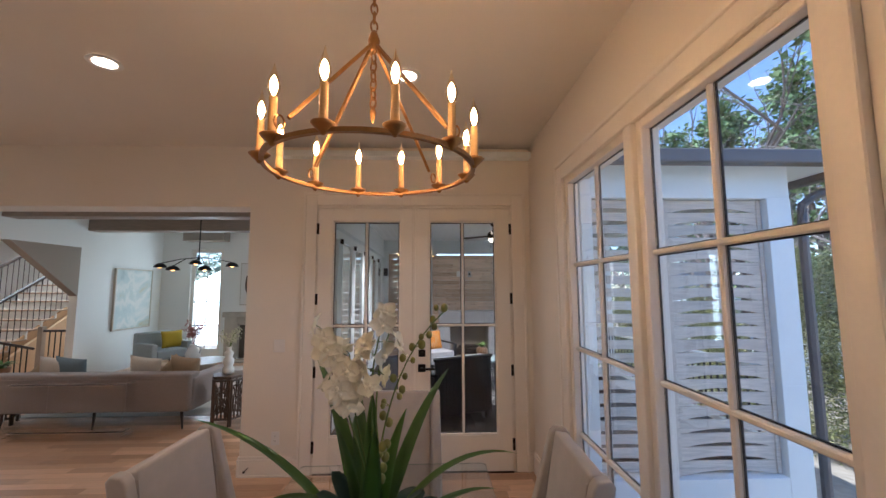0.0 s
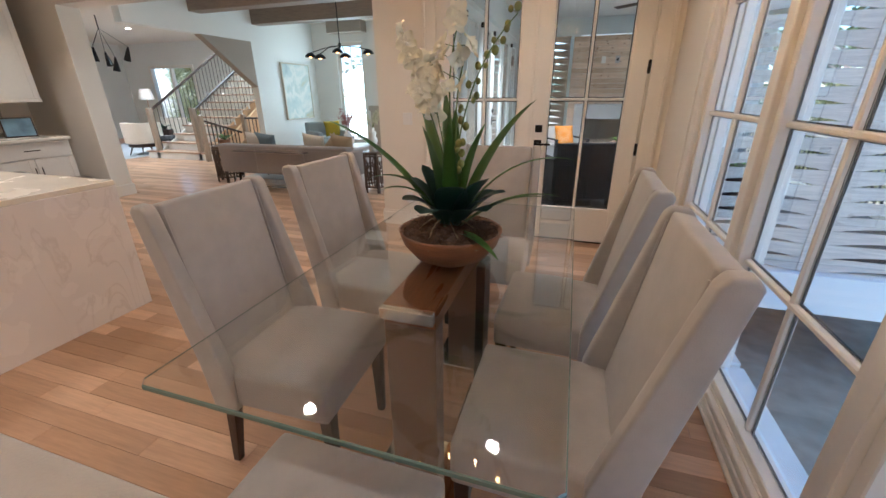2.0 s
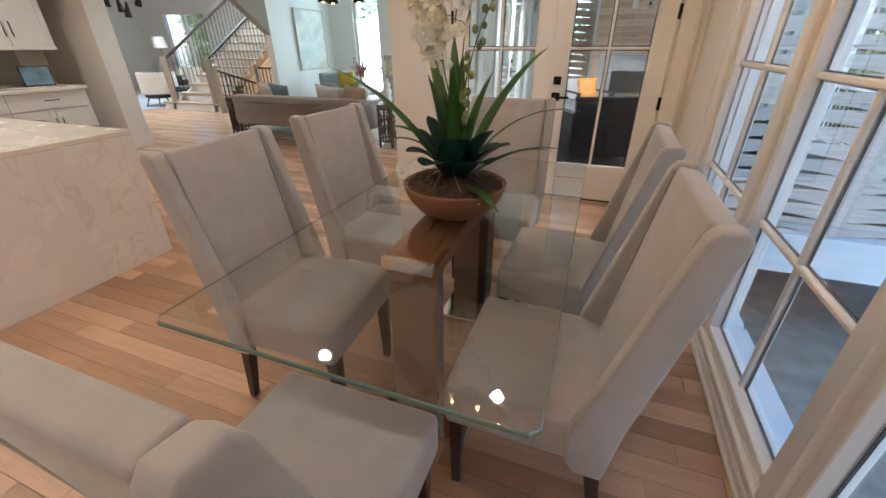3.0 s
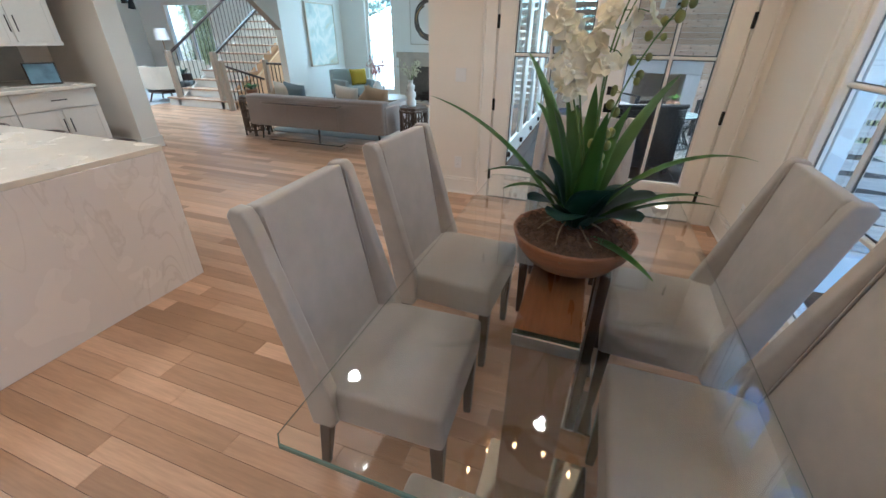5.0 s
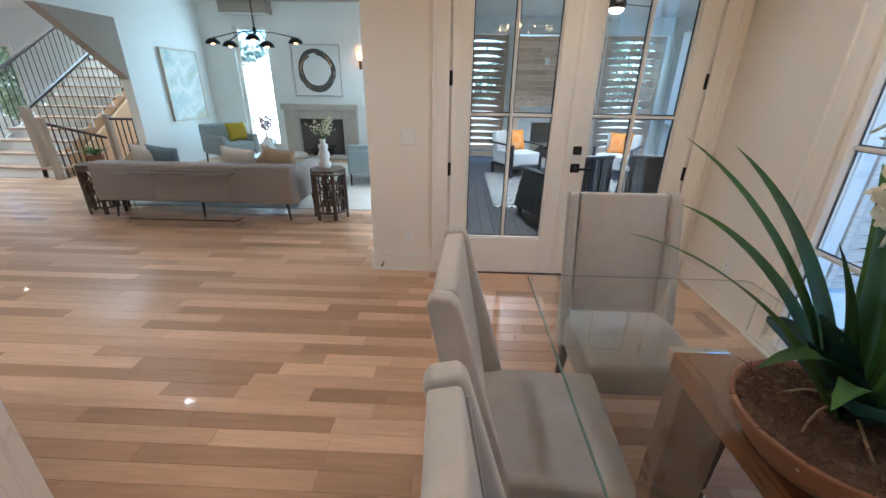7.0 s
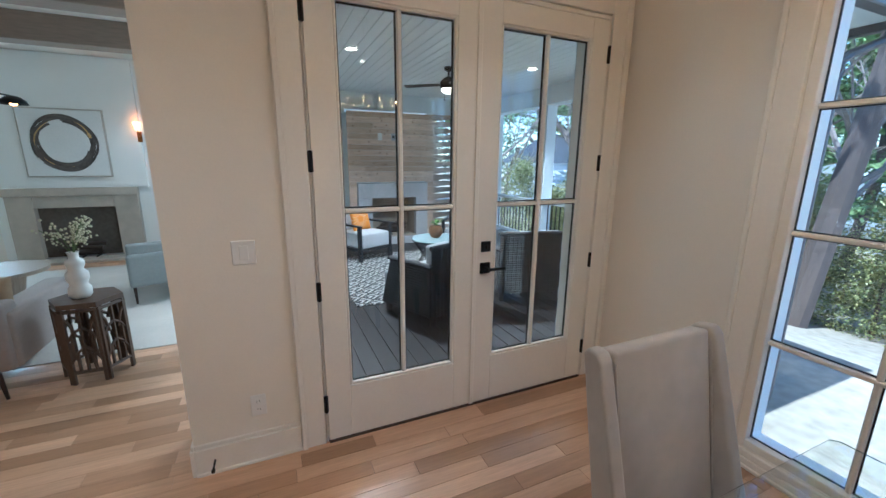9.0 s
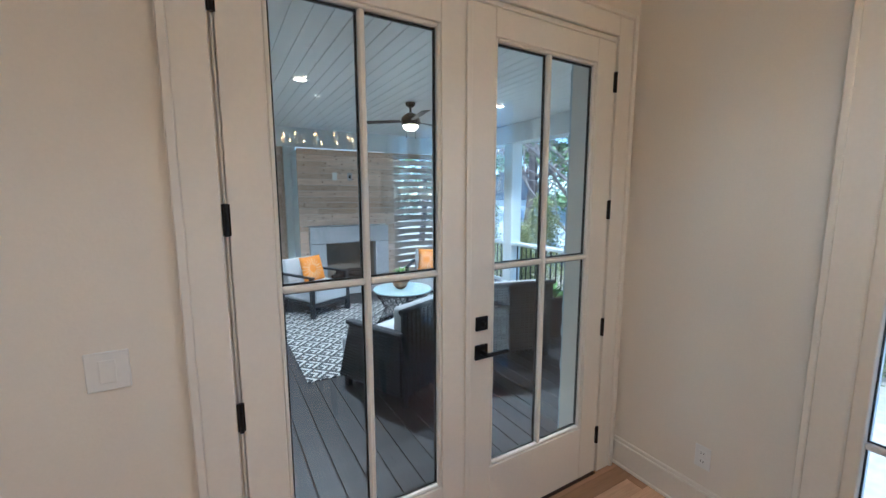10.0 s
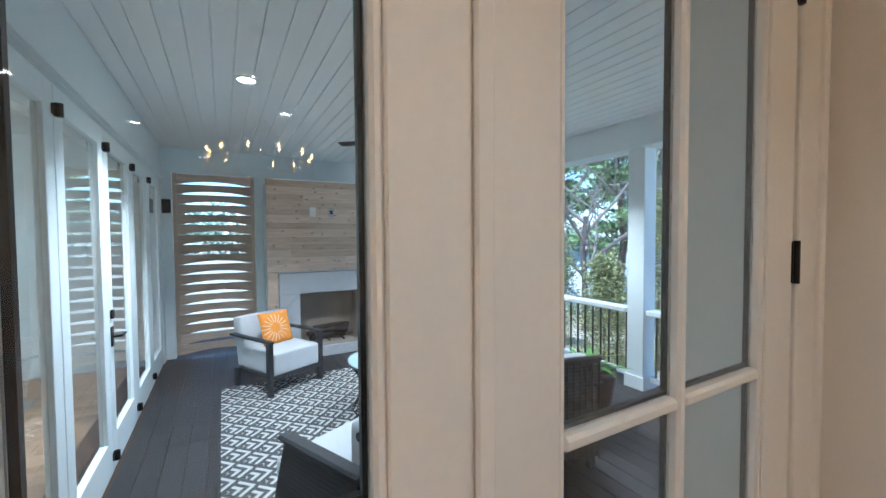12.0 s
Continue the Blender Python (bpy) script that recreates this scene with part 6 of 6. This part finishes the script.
for x, y, z, tilt in ((-0.7, 0.0, 1.84, 0), (-0.45, 0.05, 2.15, 5), (0.2, 0.0, 1.93, 12), (0.55, 0.05, 2.14, 25), (-0.1, 0.1, 2.05, -10)):
    mm = Matrix.Translation((x, y, z)) @ Matrix.Rotation(radians(tilt), 4, "Y")
    sh = part("shade", lathe([(0.07, 0), (0.045, 0.15), (0.015, 0.30), (0.012, 0.30), (0.04, 0.15), (0.065, 0), (0.07, 0)], 20, None, mm), M_BLACK, cp, "black cone shade")
    part("bulb", lathe([(0.001, 0.02), (0.02, 0.04), (0.02, 0.08), (0.001, 0.10)], 10, None, mm), M_SHADEIN, sh)
    part("cord", tube([mm @ Vector((0, 0, 0.30)), Vector((0, 0, 2.8))], 0.004, 5), M_BLACK, cp)
part("stem", tube([(0, 0, 2.8), (0, 0, CEIL - 0.001)], 0.012, 8), M_BLACK, cp)
# the last two, in the living room, are unseen and added to brighten it
for x, y in ((-9.5, 5.5), (-12.0, 6.0), (-11.0, 8.5), (-4.9, 5.2), (-2.6, 8.6)):
    downlight(x, y, CEIL, 70 if x < -9 else 16, (1.0, 0.95, 0.88))

# ---- kitchen wall cabinets ----
M_CAB = mat("cream_cabinet_paint", (0.74, 0.70, 0.64), 0.45, vary=0.03, bump=0.03)
CFX = -5.95


def cabinet(y0, y1, z0, z1, kind):
    c = thing("kitchen_cabinet", "cream painted kitchen cabinet with slim bronze pulls", "cabinet", "kitchen cabinets")
    back = -7.19
    fx = CFX if kind == "base" else CFX - 0.25
    part("body", box(back, y0 + 0.001, z0, fx - 0.022, y1 - 0.001, z1), M_CAB, c)
    w = (y1 - y0) / 2
    zt = z1
    if kind == "base":
        d = part("drawer", box(fx - 0.02, y0 + 0.004, z1 - 0.20, fx, y1 - 0.004, z1 - 0.006, 0.003), M_CAB, c)
        part("handle", tube([(fx + 0.028, (y0 + y1) / 2 - 0.08, z1 - 0.1), (fx + 0.028, (y0 + y1) / 2 + 0.08, z1 - 0.1)], 0.006, 6), M_BRONZE, d, "slim bronze bar pull")
        zt = z1 - 0.206
    for k in range(2):
        a, b = y0 + w * k + 0.004, y0 + w * (k + 1) - 0.004
        bm = box(fx - 0.02, a, z0 + 0.1 * (kind == "base"), fx - 0.006, b, zt - 0.004, 0.002)
        for q in ((a, z0 + 0.1 * (kind == "base"), a + 0.06, zt - 0.004), (b - 0.06, z0 + 0.1 * (kind == "base"), b, zt - 0.004)):
            box(fx - 0.0055, q[0], q[1], fx, q[2], q[3], 0.001, bm)
        d = part("door", bm, M_CAB, c)
        yy = b - 0.03 if k == 0 else a + 0.03
        zz = zt - 0.18 if kind == "base" else z0 + 0.18
        part("handle", tube([(fx + 0.028, yy, zz - 0.08), (fx + 0.028, yy, zz + 0.08)], 0.006, 6), M_BRONZE, d)
    return c


for y0 in (0.10, 0.95, 1.80, 2.65):
    cabinet(y0, y0 + 0.85, 0.0, 0.875, "base")
    cabinet(y0, y0 + 0.85, 1.37, 2.70, "upper")
wt = thing("worktop", "pale stone worktop on the kitchen cabinets", "worktop")
part("slab", box(-7.19, 0.09, 0.876, CFX + 0.03, 3.52, 0.914, 0.004), M_TOPSTONE, wt)
slab("wall_backsplash", (-7.199, 0.09, 0.915), (-7.185, 3.52, 1.329), M_TAUPESTONE, "taupe stone backsplash", "wall")
slab("trim_cabinet_rail", (-7.18, 0.10, 1.33), (CFX - 0.24, 3.50, 1.368), M_CAB, "cream light rail below wall cabinets", "trim")
slab("trim_cabinet_crown", (-7.19, 0.10, 2.701), (CFX - 0.24, 3.50, CEIL - 0.001), M_CAB, "cream panel above wall cabinets", "trim")
ph = thing("photo_frame", "small framed photo of a blue sky on a stand", "picture", m=pose(-6.3, 3.22, 0.9145, -12, 0, 70))
part("frame", box(-0.15, -0.01, 0, 0.15, 0.012, 0.24, 0.003), M_DARKWOOD, ph)
part("print", box(-0.135, -0.013, 0.015, 0.135, -0.0105, 0.225), mat("blue_print", (0.16, 0.27, 0.36), 0.4, vary=0.5, grain=6, stain=5), ph, "blue and white photo print")


# ---- outdoors ----
M_GROUND = mat("winter_ground", (0.38, 0.335, 0.265), 0.95, spec=0.08, vary=0.35, grain=6, bump=0.3, bump_scale=30, stain=0.25)
bm = bmesh.new()
n = 40
g = [[bm.verts.new(((i / n * 2 - 1) ** 3 * 900 + 6, (j / n * 2 - 1) ** 3 * 900 + 6, 0)) for j in range(n + 1)] for i in range(n + 1)]
for row_ in g:
    for v in row_:
        d = max(0.0, v.co.x - 6)
        v.co.z = -1.15 - 2.6 * (1 - math.exp(-d / 14))
for i in range(n):
    for j in range(n):
        bm.faces.new((g[i][j], g[i + 1][j], g[i + 1][j + 1], g[i][j + 1]))
tagged(mesh_ob("ground", bm, M_GROUND), "bare winter ground of straw and pale gravel", "ground", kind="structure")
pierced("roof_house", 3.26, 3.45, -3.0, 11.6, -15.4, 1.36, M_EXT, "house roof above the rooms", "roof")
# gutter and downspout of the porch
M_GUTTER = mat("bronze_gutter", (0.13, 0.125, 0.13), 0.45, 0.3, vary=0.1)
gt = thing("porch_gutter", "dark metal gutter along the porch roof edge", "gutter")
part("gutter_run", box(1.36, 3.62, 2.855, 4.57, 3.745, 2.995, 0.012), M_GUTTER, gt)
part("gutter_run", box(4.46, 3.746, 2.855, 4.58, 10.4, 2.995, 0.012), M_GUTTER, gt)
part("downspout", tube([(4.40, 3.80, 2.86), (4.38, 3.85, 2.74), (4.15, 4.0, 2.62), (4.02, 4.0, 2.53), (4.0, 4.0, 2.3), (4.0, 4.0, -1.1)], 0.045, 8), M_GUTTER, gt)
part("roof_fascia", box(1.36, 3.75, 2.986, 4.45, 10.4, 3.03), M_GUTTER, gt)

# trees
M_BARK = mat("grey_bark", (0.13, 0.10, 0.085), 0.9, vary=0.3, grain=12, bump=0.6, stretch=(3, 3, 0.6))
M_PINEL = mat("pine_needles", (0.20, 0.29, 0.12), 0.8, vary=0.3, random_amount=0.5)
M_HOLLY = mat("hedge_leaf", (0.17, 0.20, 0.06), 0.5, vary=0.3, random_amount=0.5, hue=(0.30, 0.29, 0.11))
# distance haze is put into the paler green of the far woods
M_WOODS = mat("hazy_woods", (0.24, 0.30, 0.22), 0.9, vary=0.25, random_amount=0.4)
M_TWIG = mat("bare_twigs", (0.24, 0.20, 0.175), 0.9, vary=0.25)


def leaf_cloud(rand, clumps, per, spread, size, flat=0.6):
    """Small leaves scattered in uneven clumps; returns vertices and faces."""
    vs, fs = [], []
    for c in clumps:
        for _ in range(per):
            p = Vector(c) + Vector((rand.gauss(0, spread), rand.gauss(0, spread), rand.gauss(0, spread * flat)))
            a = Vector((rand.uniform(-1, 1), rand.uniform(-1, 1), rand.uniform(-0.6, 0.6))).normalized() * size * rand.uniform(0.6, 1.3)
            b = a.cross(Vector((rand.uniform(-1, 1), rand.uniform(-1, 1), rand.uniform(-1, 1)))).normalized() * size * 0.42
            i = len(vs)
            vs += [p - a, p + b, p + a, p - b]
            fs.append((i, i + 1, i + 2, i + 3))
    return vs, fs


def cloud_part(name, vs, fs, material, parent):
    me_ = bpy.data.meshes.new(name)
    me_.from_pydata([tuple(v) for v in vs], [], fs)
    me_.materials.append(material)
    ob_ = new(name, me_)
    ob_.parent = parent
    return ob_


def branches(rand, bm, p, d, length, r, depth, tips, gravity=0.0):
    n = 4
    pts = [p]
    q, dd = Vector(p), Vector(d)
    for i in range(n):
        dd = (dd + Vector((rand.uniform(-0.18, 0.18), rand.uniform(-0.18, 0.18), rand.uniform(-0.1, 0.14) - gravity))).normalized()
        q = q + dd * length / n
        pts.append(q.copy())
    tube(pts, r, 5 if depth > 1 else 3, bm, r * 0.55)
    tips.append(q)
    if depth > 0:
        for k in range(4 if depth > 1 else 5):
            base = pts[1 + (k % 4)]
            nd = (dd + Vector((rand.uniform(-1, 1), rand.uniform(-1, 1), rand.uniform(-0.3, 0.7)))).normalized()
            branches(rand, bm, base, nd, length * rand.uniform(0.45, 0.7), r * 0.45, depth - 1, tips, gravity)


def bare_tree(x, y, z, h, seed):
    rand = random.Random(seed)
    t = thing("bare_tree", "leafless winter tree with fine grey branches", "tree", "winter trees", pose(x, y, z))
    bm, tips = bmesh.new(), []
    branches(rand, bm, Vector((0, 0, 0)), Vector((0.05, 0, 1)), h * 0.55, h * 0.02, 0, tips)
    part("trunk", bm, M_BARK, t)
    bm, tp = bmesh.new(), []
    for k in range(7):
        a = k * 2.4
        branches(rand, bm, Vector((0, 0, h * (0.25 + 0.045 * k))), Vector((math.cos(a), math.sin(a), 0.9)).normalized(), h * 0.38, h * 0.008, 3, tp)
    part("crown", bm, M_TWIG, t, "fine bare branches")


def pine_tree(x, y, z, h, seed, low=0.45):
    rand = random.Random(seed)
    t = thing("pine_tree", "tall pine with bare trunk and open green crown", "tree", "pine trees", pose(x, y, z))
    part("trunk", tube([(0.02 * h * math.sin(i), 0.015 * h * math.cos(i * 1.3), h * i / 6) for i in range(7)], 0.016 * h, 8, None, 0.004 * h), M_BARK, t)
    clumps = []
    limbs = bmesh.new()
    for k in range(26):
        zz = h * (low + (0.99 - low) * k / 26)
        a = k * 2.4 + rand.random()
        ln = h * 0.20 * (1.15 - (zz / h)) / (1.15 - low) * rand.uniform(0.6, 1.2) + 0.3
        end = Vector((math.cos(a) * ln, math.sin(a) * ln, zz + ln * 0.25))
        tube([(0, 0, zz), end], 0.004 * h, 4, limbs, 0.001 * h)
        for f in (0.45, 0.7, 0.9, 1.05):
            clumps.append((end.x * f + rand.uniform(-0.3, 0.3), end.y * f + rand.uniform(-0.3, 0.3), zz + (end.z - zz) * f + rand.uniform(0, 0.25)))
    part("limbs", limbs, M_BARK, t)
    vs, fs = leaf_cloud(rand, clumps, 60, 0.028 * h, 0.013 * h, 0.45)
    cloud_part("crown", vs, fs, M_PINEL, t)


def evergreen_shrub(x, y, z, h, w, seed, label="tall evergreen shrub with small yellow-green leaves"):
    rand = random.Random(seed)
    t = thing("evergreen_shrub", label, "shrub", m=pose(x, y, z))
    part("trunk", tube([(0, 0, 0), (0.03, 0.02, h * 0.6)], 0.05, 6, None, 0.02), M_BARK, t)
    clumps = []
    for k in range(150):
        u = rand.random() ** 0.8
        r = w * (1 - u) ** 0.6 * (0.55 + 0.45 * rand.random()) * (0.75 + 0.3 * math.sin(k * 2.4 * 3))
        a = k * 2.4
        clumps.append((r * math.cos(a), r * math.sin(a), h * (0.04 + 0.95 * u)))
    vs, fs = leaf_cloud(rand, clumps, 95, 0.11 * w + 0.05, 0.035, 0.8)
    cloud_part("crown", vs, fs, M_HOLLY, t)


evergreen_shrub(7.6, 6.9, -1.6, 3.9, 1.05, 1)
evergreen_shrub(8.6, 8.9, -1.8, 4.3, 1.1, 2)
evergreen_shrub(7.2, 9.3, -1.8, 2.9, 0.9, 6)
evergreen_shrub(6.1, 10.6, -1.6, 2.4, 0.9, 9)
evergreen_shrub(8.2, 11.8, -1.9, 3.4, 1.1, 10)
evergreen_shrub(-13.7, 12.6, -1.1, 3.9, 1.0, 12)
evergreen_shrub(-12.4, 12.9, -1.1, 4.2, 1.1, 13)
evergreen_shrub(-15.2, 13.2, -1.1, 3.6, 1.1, 14)
evergreen_shrub(9.4, 4.9, -1.8, 3.0, 1.0, 7)
evergreen_shrub(8.9, 6.0, -1.8, 2.3, 0.9, 16)
evergreen_shrub(11.5, 4.2, -2.1, 2.6, 1.3, 17)
evergreen_shrub(12.5, 7.6, -2.1, 3.2, 1.5, 18)
evergreen_shrub(14.0, 5.6, -2.3, 3.4, 1.6, 19)
evergreen_shrub(6.4, 12.6, -1.5, 3.0, 1.2, 8, "round dark evergreen shrub beside the yard")
for x, y, h, s in ((17, 21, 15, 1), (24, 17, 17, 2), (30, 25, 16, 3), (13, 30, 17, 4), (38, 16, 17, 5), (22, 33, 18, 6), (34, 8, 16, 7), (9, 38, 17, 8), (45, 28, 18, 9), (27, 3, 16, 10), (18, 8.5, 13, 21), (21, 13, 15, 22), (16, 15.5, 14, 23), (24, 6, 15, 24)):
    pine_tree(x, y, -3.2, h, s, (0.35 if s < 20 else 0.16) + 0.03 * (s % 4))
pine_tree(8.0, 5.36, -1.7, 15, 31, 0.5)
bare_tree(13.0, 17.7, -2.6, 17, 32)
for x, y, h, s in ((11.5, 13.5, 9, 11), (16, 11, 11, 12), (13, 7.2, 10, 13), (20, 26, 12, 14), (9.5, 19, 9, 15), (18, 4, 11, 16)):
    bare_tree(x, y, -2.6, h, s)
# woods on the horizon
rw = random.Random(21)
wv, wf = [], []
for k in range(70):
    a = radians(-60 + 190 * k / 70)
    r = rw.uniform(60, 95)
    cl = [(6 + r * math.cos(a) + rw.gauss(0, 2.5), 6 + r * math.sin(a) + rw.gauss(0, 2.5), -3 + rw.uniform(0.5, 9)) for _ in range(16)]
    v2, f2 = leaf_cloud(rw, cl, 26, 1.2, 0.55, 0.9)
    o2 = len(wv)
    wv += v2
    wf += [tuple(i + o2 for i in f) for f in f2]
woods = cloud_part("far_woods", wv, wf, M_WOODS, None)
tagged(woods, "distant green woods beyond the yard", "woods", kind="stuff")

# neighbouring houses
M_SIDING = mat("white_siding", (0.72, 0.75, 0.78), 0.6, vary=0.05, grain=3, stretch=(1, 1, 20))
M_SHINGLE = mat("slate_shingle", (0.15, 0.17, 0.21), 0.8, vary=0.25, grain=12)
M_PALE = mat("pale_roof", (0.55, 0.60, 0.64), 0.5, vary=0.1)
M_DARKGLASS = mat("dark_window_glass", (0.03, 0.04, 0.05), 0.08, vary=0.1, bump=0)


def house(m, w, d, h, roof, label, windows=3):
    t = thing("neighbour_house", label, "house", m=m)
    part("wall", box(-w / 2, -d / 2, 0, w / 2, d / 2, h), M_SIDING, t)
    out = [(-w / 2 - 0.4, h), (w / 2 + 0.4, h), (w / 2 + 0.4, h + 0.18), (0, h + 0.18 + w * 0.33), (-w / 2 - 0.4, h + 0.18)]
    rf = part("roof", prism(out, (-d / 2 - 0.4, d / 2 + 0.4), "y"), roof, t)
    part("chimney", box(w * 0.18, -0.5, h + w * 0.15, w * 0.18 + 0.9, 0.5, h + w * 0.42, 0.02), M_SIDING, rf)
    for lv in range(max(1, int(h // 2.6))):
        for k in range(windows):
            x = -w / 2 + w * (k + 0.5) / windows
            for ysign in (-1, 1):
                wn_ = part("window", box(x - 0.5, ysign * (d / 2 + 0.02) - 0.03, 0.9 + 2.7 * lv, x + 0.5, ysign * (d / 2 + 0.02) + 0.03, 2.3 + 2.7 * lv, 0.01), M_SIDING, t)
                for px in (-0.23, 0.23):
                    part("pane", box(x + px - 0.2, ysign * (d / 2 + 0.055) - 0.01, 1.0 + 2.7 * lv, x + px + 0.2, ysign * (d / 2 + 0.055) + 0.01, 2.2 + 2.7 * lv), M_DARKGLASS, wn_)
        for k in range(2):
            y = -d / 4 + d / 2 * k
            wn_ = part("window", box(-w / 2 - 0.05, y - 0.5, 0.9 + 2.7 * lv, -w / 2 + 0.01, y + 0.5, 2.3 + 2.7 * lv, 0.01), M_SIDING, t)
            part("pane", box(-w / 2 - 0.07, y - 0.42, 1.0 + 2.7 * lv, -w / 2 - 0.051, y + 0.42, 2.2 + 2.7 * lv), M_DARKGLASS, wn_)
    return t


house(pose(20, 28, -3.2, 0, 0, -40), 6, 8, 4.6, M_SHINGLE, "two-storey white house with dark slate roof")
house(pose(22.5, 20.5, -5.3, 0, 0, 70), 10, 16, 2.8, M_PALE, "low pale house with a light roof and chimney")
house(pose(36, 12, -4.6, 0, 0, 80), 10, 16, 2.8, M_PALE, "low pale house with a light roof and chimney")


# ---- floor boards, last ----
floor_ob = bpy.data.objects["floor"]
BW = 0.097
rng = random.Random(5)
board_meshes = {}


def board_mesh(length):
    if length not in board_meshes:
        bm = box(0, 0, -0.008, length - 0.0015, BW - 0.0015, 0.0, 0.0012)
        me = bpy.data.meshes.new("floor_board")
        bm.to_mesh(me)
        bm.free()
        me.materials.append(M_OAK)
        board_meshes[length] = me
    return board_meshes[length]


verts, faces = [], []
count = 0
y = -2.6
while y < 11.3:
    x0 = -15.0 if y > 4.1 else -7.2
    x1 = -1.35 if y > 4.1 else WX
    if DY < y < DYO:
        x0, x1 = -5.94, -1.61
    x = x0 - rng.random() * 0.9
    while x < x1:
        length = rng.choice((0.4, 0.55, 0.7, 0.85, 1.0, 1.3))
        a, b = max(x, x0), min(x + length, x1)
        if b - a > 0.02:
            if -0.2 < y < 3.7 and x > -2.9 and x + length <= x1 and count < 300:
                ob = new("floor_board", board_mesh(length))
                ob.location = (x, y, 0)
                ob.parent = floor_ob
                count += 1
            else:
                i = len(verts)
                c, d = a + 0.0007, b - 0.0007
                e, f = y, y + BW - 0.0015
                verts += [(c, e, 0), (d, e, 0), (d, f, 0), (c, f, 0), (c, e, -0.008), (d, e, -0.008), (d, f, -0.008), (c, f, -0.008)]
                faces += [(i, i + 1, i + 2, i + 3), (i, i + 4, i + 5, i + 1), (i + 1, i + 5, i + 6, i + 2), (i + 2, i + 6, i + 7, i + 3), (i + 3, i + 7, i + 4, i)]
        x += length
    y += BW
me = bpy.data.meshes.new("floor_boards")
me.from_pydata(verts, [], faces)
me.materials.append(M_OAK)
ob = new("floor_boards", me)
ob.parent = floor_ob
tagged(ob, kind="stuff")
